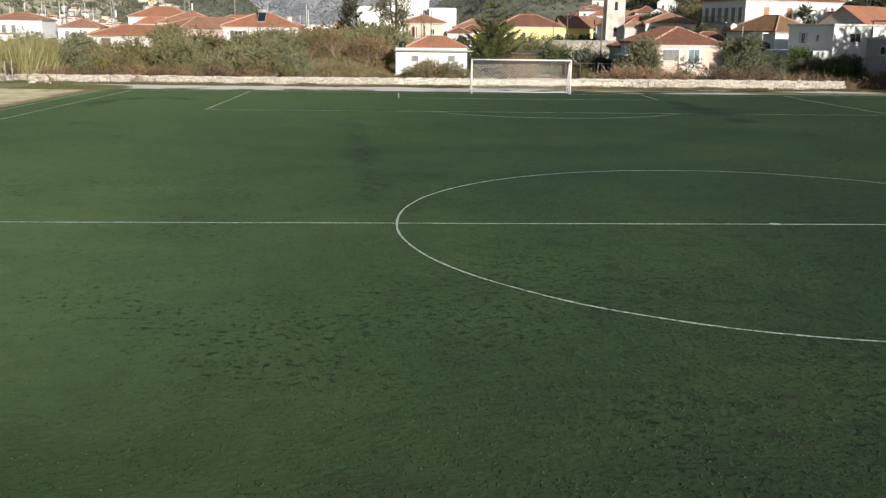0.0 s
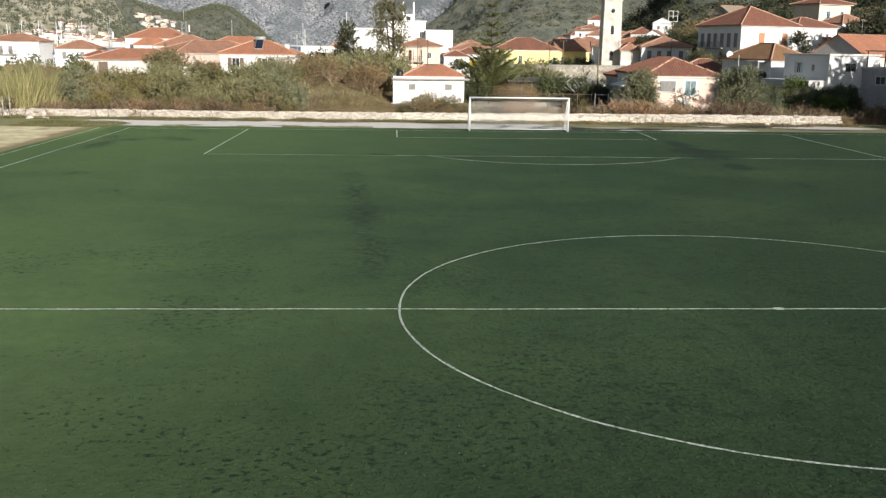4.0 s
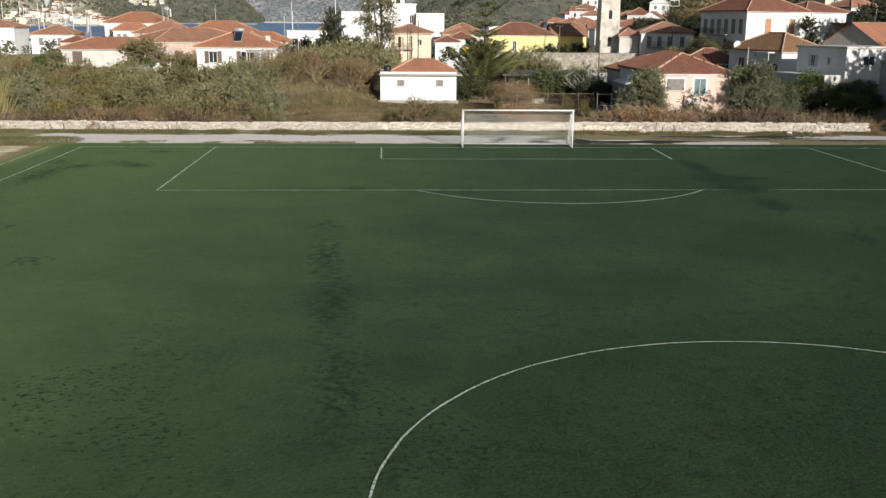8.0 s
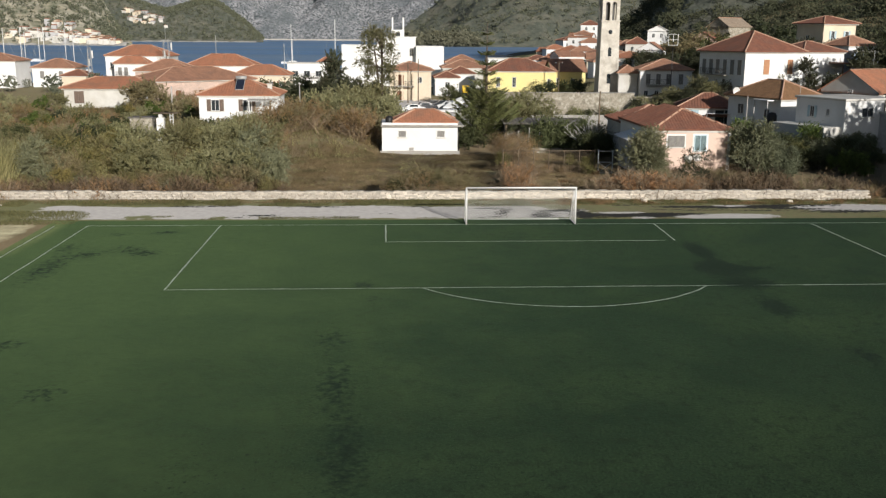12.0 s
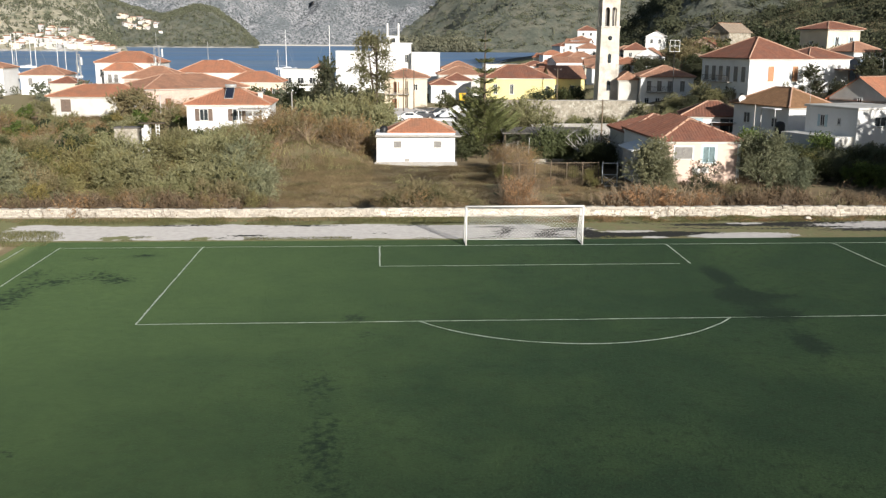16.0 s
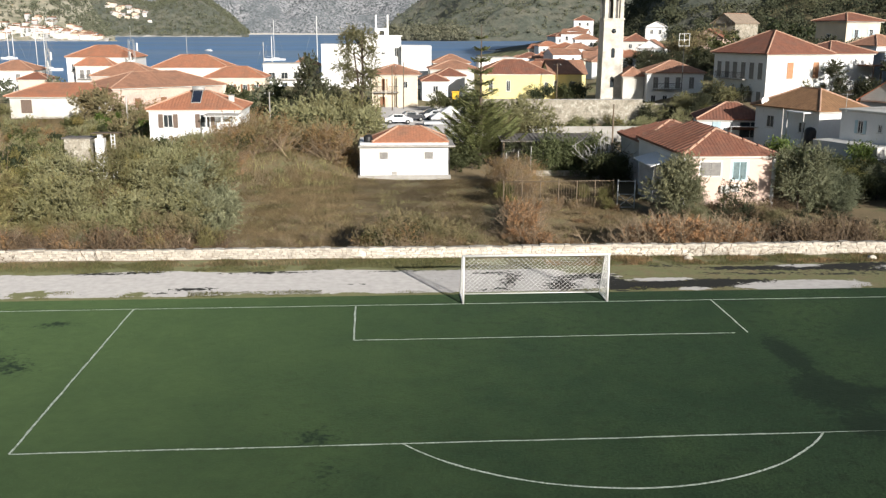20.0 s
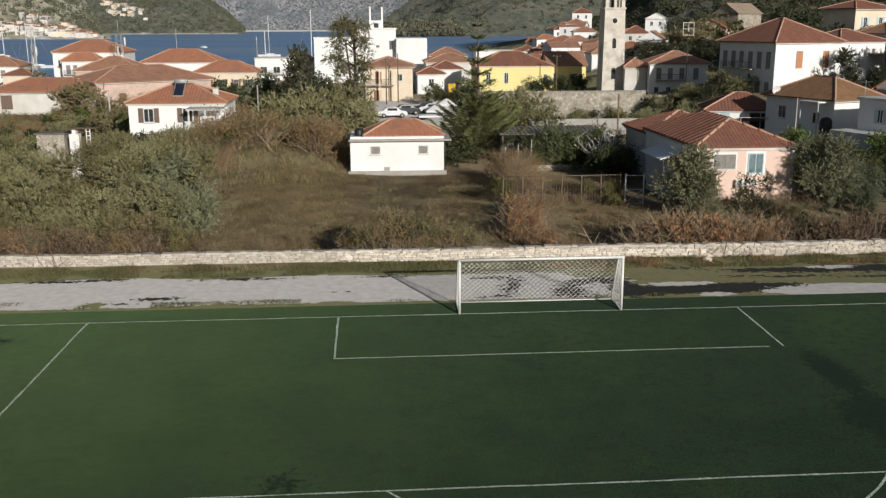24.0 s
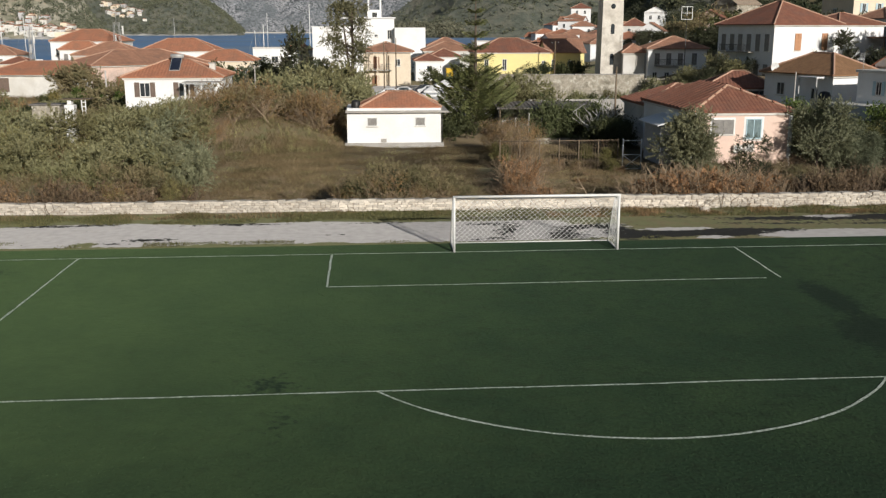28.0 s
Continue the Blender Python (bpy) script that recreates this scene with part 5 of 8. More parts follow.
# grey mountain across the bay, with gullies
def mountain(u, v):
    gully = 1 - 0.30 * math.exp(-((u - 0.545 - 0.05 * v) / 0.012) ** 2) - 0.2 * math.exp(-((u - 0.40 + 0.04 * v) / 0.02) ** 2)
    return 620 * v ** 0.9 * (0.8 + 0.2 * math.sin(u * 17 + 1.0)) * gully


hill("hill_far", "grey limestone mountain with dark scrub across the bay", "hazed_rock", -2400, 1200, 3900, 4850, 200, 60, mountain, 90, 1)
hill("hill_middle", "wooded green ridge beyond the bay", "hill_green", 10, 1500, 1700, 2700, 110, 60,
     lambda u, v: 3.4 * step(v, 0, 0.02) + 210 * v ** 0.85 * step(u, -0.02, 0.16 + 0.12 * (1 - v)), 50, 2)


def headland(u, v):
    """A long spur that falls towards the bay, with a knoll before its tip."""
    far = (2538 + 670 * v) / 2873
    p = ((670 * u - 1000) / far + 1000) / 670
    crest = float(np.interp(p, (0.0, 0.15, 0.28, 0.41, 0.53, 0.61, 0.68, 0.75, 0.84, 0.92, 0.945), (230, 180, 134, 106, 84, 97, 111, 107, 65, 16, 0)))
    return (5 * step(v, 0, 0.02) + far * crest * step(v, -0.02, 0.3)) * (1 - step(p, 0.93, 0.95))


hill("headland", "dark wooded headland running out into the bay", "hill_green", -1000, -330, 2480, 3150, 110, 70, headland, 11, 3)
hill("hill_left", "terraced scrub hillside above the harbour", "hill_brown", -950, -372, 1500, 2150, 100, 70,
     lambda u, v: (5 * step(v, 0, 0.02) + 260 * v ** 0.9 * step(1 - u - 0.05 - 0.30 * v, 0.0, 0.28)) * step(1 - u - 0.05 - 0.30 * v, -0.01, 0.03), 26, 4)
# near wooded slope above the town
hill("hill_near", "wooded slope above the town", "hill_green", 24, 620, 190, 900, 110, 90,
     lambda u, v: near_height(24 + 596 * u, 190 + 710 * v), 5, 5)
# the coast road across the bay
cr = thing("coast_road", pose(-720, 3880, -5.0), "pale retaining wall of the coast road across the bay", "wall", kind="structure")
part("wall", boxed(0, 1150, 0, 12, 0, 6.0, 0.2), M["concrete"], cr)

for name, x0, x1, y in (("hill_left", -948, -418, 1499), ("headland", -760, -345, 2479)):
    v, f = [], []
    n = 120
    for k in range(n + 1):
        x = x0 + (x1 - x0) * k / n
        h = 2.4 + 2.6 * (noise.noise(Vector((x * 0.03, y, 1.0))) + 0.5 * noise.noise(Vector((x * 0.11, y, 5.0)))) * (1.6 if name == "hill_left" else 1.0)
        dy = 9 * noise.noise(Vector((x * 0.02, y, 8.0)))
        v += [(x, y - 10 + dy, -4.7), (x, y - 4 + dy, -4.5 + max(1.4, h)), (x, y + 14, -4.5 + max(1.0, 1.2 * h))]
    for k in range(n):
        f += [(3 * k, 3 * k + 3, 3 * k + 4, 3 * k + 1), (3 * k + 1, 3 * k + 4, 3 * k + 5, 3 * k + 2)]
    tagged(link_mesh("shore", v, f, M["shore_rock"], smooth=True), "pale rocky shoreline at the foot of the hills", "shore", kind="structure")

# pale houses along the far shore
def surface_points(name):
    return np.array([q.co[:] for q in bpy.data.objects[name].data.vertices])


random.seed(23)
shore_pts = np.concatenate([surface_points("hill_left"), surface_points("headland")])
made = 0
while made < 136:
    r = random.triangular(-0.40, -0.268, -0.30) if made < 104 else random.uniform(-0.266, -0.224)
    back = 8 + 18 * random.random() if made < 74 else 26 + 50 * random.random() ** 1.3
    y = 1500 + back if made < 104 else 2575 + 45 * random.random()
    x = -8.4 + r * (y + 49)
    near = shore_pts[np.argmin((shore_pts[:, 0] - x) ** 2 + (shore_pts[:, 1] - y) ** 2)]
    near = (near[0], near[1], max(float(near[2]), -3.5))
    w, d, hgt = random.uniform(8, 17), random.uniform(7, 10), random.choice((2.8, 3.4, 4.2, 5.2)) if made < 80 else random.uniform(2.6, 3.8)
    h = thing("shore_house", pose(x, y, float(near[2]) + 1.5, 0, 0, random.uniform(-20, 20)), "distant white house on the far shore", "house", "houses on the far shore")
    part("wall", boxed(-w / 2, w / 2, -4, d, -9, hgt), M[random.choice(("offwhite", "offwhite", "cream", "grey"))], h)
    tiled_roof(h, w, d, hgt, hgt + 1.8, M["tile_old"], 0.3, random.choice(("hip", "gable_x")), 3.0).location = (-w / 2, 0, 0)
    made += 1


# ---------------------------------------------------------------- plants
def leaf_cloud(rng, blobs, n, size, cluster=0.32, per=26, long=1.7, droop=0.0):
    """Small leaf blades gathered in tufts on the outside of a few uneven lobes. Returns vertices and faces."""
    vol = np.array([b[3] ** 2 for b in blobs])
    k = max(1, n // per)
    which = rng.choice(len(blobs), k, p=vol / vol.sum())
    c = np.array([b[:3] for b in blobs])[which]
    r = np.array([b[3] for b in blobs])[which]
    sq = np.array([b[4] if len(b) > 4 else 0.85 for b in blobs])[which]
    d = rng.normal(size=(k, 3))
    d /= np.linalg.norm(d, axis=1)[:, None]
    rad = r * (0.45 + 0.6 * rng.random(k) ** 0.6)
    cen = c + d * rad[:, None] * np.stack([np.ones(k), np.ones(k), sq], 1)
    at = rng.integers(0, k, n)
    p = cen[at] + rng.normal(size=(n, 3)) * cluster * (0.6 + 0.8 * rng.random(k))[at][:, None]
    a = rng.normal(size=(n, 3))
    a[:, 2] -= droop
    a /= np.linalg.norm(a, axis=1)[:, None]
    b = np.cross(a, rng.normal(size=(n, 3)))
    b /= np.linalg.norm(b, axis=1)[:, None]
    s = size * (0.6 + 0.8 * rng.random(n))[:, None]
    v = np.stack([p - a * s * long / 2, p + b * s / 2, p + a * s * long / 2, p - b * s / 2], 1).reshape(-1, 3)
    return v, np.arange(4 * n).reshape(-1, 4)


def sprays(rng, blobs, n, size, reach, per=16, long=4.0, up=0.5, loose=0.5):
    """Narrow leaves set along many short shoots that stand out of uneven lobes. Returns vertices and faces."""
    k = max(1, n // per)
    w = np.array([b[3] ** 2 for b in blobs])
    which = rng.choice(len(blobs), k, p=w / w.sum())
    c, r = np.array([b[:3] for b in blobs])[which], np.array([b[3] for b in blobs])[which]
    d = rng.normal(size=(k, 3))
    d /= np.linalg.norm(d, axis=1)[:, None]
    start = c + d * (r * (0.2 + 0.6 * rng.random(k)))[:, None]
    d[:, 2] += up
    d /= np.linalg.norm(d, axis=1)[:, None]
    L = reach * (0.5 + rng.random(k))
    bend = rng.normal(size=(k, 3)) * 0.18
    bend[:, 2] -= 0.12
    at = np.repeat(np.arange(k), per)
    n = len(at)
    u = 0.1 + 0.9 * rng.random(n)
    p = start[at] + (d[at] * u[:, None] + bend[at] * (u ** 2)[:, None]) * L[at][:, None] + rng.normal(size=(n, 3)) * 0.06 * reach
    a = d[at] + 2 * bend[at] * u[:, None] + rng.normal(size=(n, 3)) * loose
    a /= np.linalg.norm(a, axis=1)[:, None]
    b = np.cross(a, rng.normal(size=(n, 3)))
    b /= np.linalg.norm(b, axis=1)[:, None]
    s = size * (0.6 + 0.8 * rng.random(n))[:, None]
    v = np.stack([p - a * s * long / 2, p + b * s / 2, p + a * s * long / 2, p - b * s / 2], 1).reshape(-1, 3)
    return v, np.arange(4 * n).reshape(-1, 4)


def mesh_of(name, v, f, material):
    me = bpy.data.meshes.new(name)
    me.from_pydata(np.asarray(v).tolist(), [], np.asarray(f).tolist())
    me.update()
    me.materials.append(material)
    return me


def child(name, me, parent, label=""):
    ob = new(name, me)
    ob.parent = parent
    if label:
        ob["label"] = label
    return ob


def limbs(rng, thing_ob, height, spread, n, r0, material, base=(0, 0)):
    """A leaning trunk and its forking limbs, each a part."""
    top = Vector((base[0] + rng.normal() * 0.15, base[1] + rng.normal() * 0.15, height))
    mid = Vector((base[0] + rng.normal() * 0.12, base[1] + rng.normal() * 0.12, height * 0.5))
    tube_part("trunk", [(base[0], base[1], -0.4), tuple(mid), tuple(top)], [r0, r0 * 0.8, r0 * 0.55], material, thing_ob, 7)
    for k in range(n):
        a = 2 * math.pi * (k + rng.random() * 0.6) / n
        tip = top + Vector((math.cos(a) * spread, math.sin(a) * spread, spread * (0.5 + 0.7 * rng.random())))
        mid = top.lerp(tip, 0.5) + Vector((0, 0, 0.2 * spread * rng.random()))
        tube_part("limb", [tuple(top), tuple(mid), tuple(tip)], [r0 * 0.45, r0 * 0.3, r0 * 0.1], material, thing_ob, 5)


FAR_AWAY = pose(0, -300, -60)


def tree(name, label, category, seed, blobs, n, size, leaf_mat, trunk_h, spread, r0=0.14, cluster=0.3, bark="bark", n_limbs=4, long=1.7, droop=0.0, per=26, reach=0.0, up=0.5):
    rng = np.random.default_rng(seed)
    t = thing(name, Matrix(), label, category)
    limbs(rng, t, trunk_h, spread, n_limbs, r0, M[bark])
    v, f = sprays(rng, blobs, n, size, reach, 16, long, up) if reach else leaf_cloud(rng, blobs, n, size, cluster, per, long, droop)
    child("crown", mesh_of("crown", v, f, M[leaf_mat]), t)
    return t


def lobes(seed, r, h, n, lobe, low=0.35):
    rng = np.random.default_rng(seed)
    out = []
    for k in range(n):
        a, q = rng.random() * 6.283, r * rng.random() ** 0.5
        out.append((q * math.cos(a), q * math.sin(a), h * (low + (1 - low) * rng.random()) - lobe * 0.5, lobe * (0.7 + 0.6 * rng.random())))
    return out


PLANTS = {}


def plant(kind, x, y, s=1.0, turn=0.0, sz=1.0, group=""):
    """Stands a plant of a kind on the ground, the first one being the model itself."""
    z = float(ground_z(x, y))
    m = pose(x, y, z - 0.05, 0, 0, turn)
    if y > 52 and kind + "_far" in PLANTS:
        kind += "_far"
    model, used = PLANTS[kind]
    if not used:
        PLANTS[kind] = (model, True)
        ob = model
        ob.matrix_world = m
    else:
        ob = copy_thing(model, m)
    ob.scale = (s, s, s * sz)
    if group:
        ob["group"] = group
    return ob


# near models carry many small leaves; the same plants past the gardens make do with fewer and larger ones
for key, label, seed, shape, trunk_h, spread in (("olive_a", "grey-green olive tree with a loose crown", 1, (1, 2.0, 4.4, 13, 0.72), 1.5, 1.3), ("olive_b", "grey-green olive tree with a broad crown", 2, (2, 2.4, 4.2, 14, 0.72, 0.25), 1.2, 1.5)):
    PLANTS[key] = (tree("olive_tree", label, "tree", seed, lobes(*shape), 11200, 0.047, "olive", trunk_h, spread, long=4.2, reach=0.75, up=0.7), False)
    PLANTS[key + "_far"] = (tree("olive_tree", label, "tree", seed, lobes(*shape), 4200, 0.078, "olive", trunk_h, spread, long=4.2, reach=0.75, up=0.7), False)
PLANTS["olive_w"] = (tree("olive_tree", "olive tree with dry yellowish foliage", "tree", 31, lobes(31, 2.0, 4.3, 11, 0.8, 0.2), 12000, 0.047, "olive_warm", 1.3, 1.3, long=4.2, reach=0.7, up=0.7), False)
PLANTS["olive_d"] = (tree("olive_tree", "dense grey-green olive tree with a round crown", "tree", 32, lobes(32, 1.6, 4.4, 16, 0.8, 0.18), 17000, 0.047, "olive_grey", 1.2, 1.3, long=4.2, reach=0.65, up=0.6), False)
PLANTS["green_a"] = (tree("shrub", "dense dark green shrub", "shrub", 3, lobes(3, 1.7, 3.6, 11, 0.85, 0.2), 5580, 0.090, "leaf", 0.9, 1.0, 0.09, 0.24, long=2.2, per=45), False)
PLANTS["green_a_far"] = (tree("shrub", "dense dark green shrub", "shrub", 3, lobes(3, 1.7, 3.6, 11, 0.85, 0.2), 1980, 0.142, "leaf", 0.9, 1.0, 0.09, 0.24, long=2.2, per=45), False)
PLANTS["green_b"] = (tree("tree", "leafy dark green tree", "tree", 4, lobes(4, 1.8, 5.0, 12, 1.05, 0.35), 5270, 0.132, "leaf", 1.8, 1.3, 0.14, 0.30, long=2.2, per=40), False)
PLANTS["green_b_far"] = (tree("tree", "leafy dark green tree", "tree", 4, lobes(4, 1.8, 5.0, 12, 1.05, 0.35), 1870, 0.209, "leaf", 1.8, 1.3, 0.14, 0.30, long=2.2, per=40), False)
PLANTS["brown_a"] = (tree("tree", "leafy tree turning brown", "tree", 14, lobes(14, 1.9, 4.4, 13, 0.9, 0.25), 7600, 0.052, "leaf_brown", 1.6, 1.3, 0.12, 0.30, long=4.0, reach=0.8, up=0.9), False)
PLANTS["brown_a_far"] = (tree("tree", "leafy tree turning brown", "tree", 14, lobes(14, 1.9, 4.4, 13, 0.9, 0.25), 3400, 0.085, "leaf_brown", 1.6, 1.3, 0.12, 0.30, long=4.0, reach=0.8, up=0.9), False)
PLANTS["light_a"] = (tree("bush", "light green garden bush", "bush", 5, lobes(5, 1.1, 3.2, 9, 0.7, 0.2), 3410, 0.102, "leaf_light", 0.8, 0.8, 0.08, 0.22, long=2.2), False)
PLANTS["light_a_far"] = (tree("bush", "light green garden bush", "bush", 5, lobes(5, 1.1, 3.2, 9, 0.7, 0.2), 1210, 0.162, "leaf_light", 0.8, 0.8, 0.08, 0.22, long=2.2), False)
PLANTS["yellow_a"] = (tree("shrub", "yellowing shrub with thin leaves", "shrub", 6, lobes(6, 1.6, 3.2, 10, 0.75, 0.15), 5600, 0.046, "leaf_yellow", 0.8, 1.1, 0.06, 0.30, "twig", 6, long=4.0, reach=0.7, up=1.0), False)
PLANTS["yellow_a_far"] = (tree("shrub", "yellowing shrub with thin leaves", "shrub", 6, lobes(6, 1.6, 3.2, 10, 0.75, 0.15), 2400, 0.075, "leaf_yellow", 0.8, 1.1, 0.06, 0.30, "twig", 6, long=4.0, reach=0.7, up=1.0), False)
PLANTS["thin_a"] = (tree("sapling", "thin sapling with sparse dark leaves", "sapling", 9, lobes(9, 1.25, 3.6, 12, 0.5, 0.18), 2600, 0.06, "dusk_leaf", 1.4, 0.9, 0.05, 0.2, "bark", 7, long=3.2, reach=0.7, up=0.7), False)
PLANTS["olive_c"] = (tree("olive_bush", "dense dark olive bush leafy to the ground", "bush", 19, lobes(19, 1.5, 4.4, 20, 0.75, 0.12), 19000, 0.047, "olive_dark", 0.8, 1.2, 0.1, 0.24, long=4.0, reach=0.65, up=0.6), False)
PLANTS["dusk"] = (tree("tree", "tall dark evergreen tree with an uneven crown", "tree", 24, lobes(24, 1.3, 5.6, 18, 0.8, 0.12), 5600, 0.10, "dusk_leaf", 1.6, 1.0, 0.16, long=3.0, reach=0.8, up=0.4), False)
PLANTS["shade"] = (tree("shrub", "dull dark green garden shrub", "shrub", 25, lobes(25, 1.7, 3.6, 12, 0.85, 0.2), 5400, 0.075, "dusk_leaf", 0.9, 1.0, 0.09, long=3.0, reach=0.6, up=0.5), False)
PLANTS["cane"] = (tree("cane_clump", "clump of tall green canes", "cane", 15, lobes(15, 1.1, 3.4, 10, 0.7, 0.15), 2604, 0.072, "bamboo", 1.6, 0.9, 0.04, 0.3, "bark", 7, long=6.0, droop=0.6), False)




def twiggy(name, label, category, seed, stems, length, spread, leaves, leaf_mat, leaf, height, low=0.1, twig="twig", thick=1.0):
    """A bush of thin arching stems with forked tips and some leaves."""
    rng = np.random.default_rng(seed)
    t = thing(name, Matrix(), label, category)
    v, f = [], []
    for k in range(stems):
        a, e = rng.random() * 6.283, low + (1.5 - low) * rng.random()
        d = Vector((math.cos(a) * math.cos(e), math.sin(a) * math.cos(e), math.sin(e)))
        L = length * (0.7 + 0.5 * rng.random())
        p0 = Vector((rng.normal() * spread, rng.normal() * spread, -0.2))
        p1 = p0 + d * L * 0.5 + Vector((0, 0, 0.12 * L))
        p2 = p0 + d * L + Vector((rng.normal() * 0.1 * L, rng.normal() * 0.1 * L, 0.05 * L))
        tube(v, f, [tuple(p0), tuple(p1), tuple(p2)], [0.022 * thick, 0.015 * thick, 0.005 * thick], 3)
        for j in range(3):
            q = p1.lerp(p2, rng.random())
            tube(v, f, [tuple(q), tuple(q + Vector((rng.normal(), rng.normal(), 0.6 + rng.random())) * 0.13 * L)], [0.010 * thick, 0.004 * thick], 3)
    tagged(link_mesh("tangle", v, f, M[twig], t), kind="stuff")
    if leaves:
        lv, lf = sprays(rng, lobes(seed, 0.6 * length, 0.9 * height, 16, 0.22 * length, 0.12), leaves, leaf, 0.3 * length, 14, 3.6, 1.1, 0.4)
        child("crown", mesh_of("crown", lv, lf, M[leaf_mat]), t)
    return t


PLANTS["bare"] = (twiggy("bare_bush", "brown broom-like bush of thin upright stems", "bush", 12, 190, 3.7, 0.6, 6800, "broom", 0.040, 4.0, 0.5), False)
PLANTS["bare_far"] = (twiggy("bare_bush", "brown broom-like bush of thin upright stems", "bush", 13, 100, 3.7, 0.6, 3200, "broom", 0.062, 4.0, 0.5, "twig", 1.4), False)
PLANTS["bramble_a"] = (twiggy("bramble", "dry red-brown bramble thicket", "bramble", 7, 70, 1.7, 0.6, 3600, "bramble", 0.036, 1.5), False)
PLANTS["bramble_b"] = (twiggy("bramble", "tangled brown bramble with bare canes", "bramble", 8, 90, 1.9, 0.7, 3400, "leaf_brown", 0.036, 1.6), False)
PLANTS["bramble_c"] = (twiggy("bramble", "red-brown autumn bramble thicket", "bramble", 17, 70, 1.8, 0.6, 3600, "bramble_red", 0.040, 1.6), False)
PLANTS["bramble_d"] = (twiggy("bramble", "withered dark brown bramble tangle", "bramble", 27, 80, 1.9, 0.7, 4200, "bramble_dark", 0.040, 1.7, twig="twig_dark"), False)
PLANTS["fig"] = (twiggy("bare_fig_tree", "pale bare fig tree with upturned branches", "tree", 16, 34, 3.0, 0.25, 0, "", 0, 3.0, 0.7, "pale_twig", 4.0), False)


def araucaria():
    """The tall conifer with level whorls of drooping, feathery boughs."""
    rng = np.random.default_rng(21)
    t = thing("conifer", pose(3.8, 60.0, -1.3), "tall Norfolk pine with level whorls of feathery boughs", "tree")
    H = 15.5
    tube_part("trunk", [(0, 0, -0.3), (0.05, 0, 5), (0, 0.05, 10), (0, 0, H)], [0.26, 0.2, 0.12, 0.03], M["bark"], t, 8)
    z = 1.0
    while z < H - 0.2:
        low = z < 6.2
        L = (5.2 - 0.40 * z if low else 2.4 - 0.24 * (z - 6.2) if z < 11.0 else 1.25 - 0.16 * (z - 11.0)) * (0.85 + 0.3 * rng.random())
        n = 7 if low else 5
        off = rng.random() * 6.28
        for k in range(n):
            a = off + 6.283 * k / n + rng.normal() * 0.2
            d = Vector((math.cos(a), math.sin(a), 0))
            rise = (0.55 if low else 0.35) * (0.8 + 0.4 * rng.random())
            pts = [Vector((0, 0, z)) + d * L * s + Vector((0, 0, rise * L * s ** 1.6)) for s in (0, 0.35, 0.7, 1.0)]
            b = tube_part("bough", [tuple(p) for p in pts], [0.05, 0.035, 0.02, 0.008], M["bark"], t, 4)
            m = int((120 if low else 75) * L + 12)
            s = rng.random(m) ** 0.7
            P = np.array([pts[0] + d * L * float(u) + Vector((0, 0, rise * L * float(u) ** 1.6)) for u in s])
            w = (0.13 if low else 0.22) * L * (0.35 + np.sin(np.pi * np.clip(s, 0.05, 0.95)))
            side = rng.normal(size=m) * w
            P += np.stack([-d.y * side, d.x * side, -0.25 * np.abs(side) - 0.05 * rng.random(m)], 1)
            A = np.array([d.x, d.y, 0.45]) + np.stack([-d.y * np.sign(side), d.x * np.sign(side), 0 * side], 1) * 0.6 + rng.normal(size=(m, 3)) * 0.2
            A /= np.linalg.norm(A, axis=1)[:, None]
            B = np.cross(A, rng.normal(size=(m, 3)))
            B /= np.linalg.norm(B, axis=1)[:, None]
            v = np.stack([P - A * 0.2, P + B * 0.035, P + A * 0.2, P - B * 0.035], 1).reshape(-1, 3)
            child("foliage", mesh_of("foliage", v, np.arange(4 * m).reshape(-1, 4), M["pine"]), b)
        z += 0.70 if low else 1.25
    return t


araucaria()


def shaggy_tree(x, y, h):
    rng = np.random.default_rng(31)
    t = thing("shaggy_tree", pose(x, y, float(ground_z(x, y))), "tall shaggy tree with open limbs in front of the hotel", "tree")
    tube_part("trunk", [(0, 0, -0.3), (0.2, 0, h * 0.5), (0.1, 0.1, h)], [0.28, 0.2, 0.16], M["bark"], t, 8)
    tube_part("trunk", [(0.3, 0, -0.3), (-0.6, 0.2, h * 0.45), (-1.1, 0.1, h * 0.8)], [0.2, 0.15, 0.1], M["bark"], t, 8)
    blobs = []
    for k in range(40):
        up = rng.random()
        reach = 0.4 + 3.0 * (0.35 + 0.65 * math.sin(math.pi * (0.1 + 0.75 * up))) * rng.random() ** 0.7
        a = rng.random() * 6.283
        blobs.append((reach * math.cos(a) - 1.1 * (1 - up), 0.8 * reach * math.sin(a), h * (0.34 + 0.66 * up), 0.3 + 0.45 * rng.random(), 0.9))
        tube_part("limb", [(0.05, 0.05, h * (0.28 + 0.60 * up)), (0.6 * blobs[-1][0], 0.6 * blobs[-1][1], h * (0.33 + 0.63 * up)), blobs[-1][:3]], [0.07, 0.04, 0.02], M["bark"], t, 4)
    v, f = sprays(rng, blobs, 17000, 0.085, 1.0, 16, 3.6, 0.2, 0.7)
    child("crown", mesh_of("crown", v, f, M["shaggy_leaf"]), t)


shaggy_tree(-9.9, 97.0, 13.0)

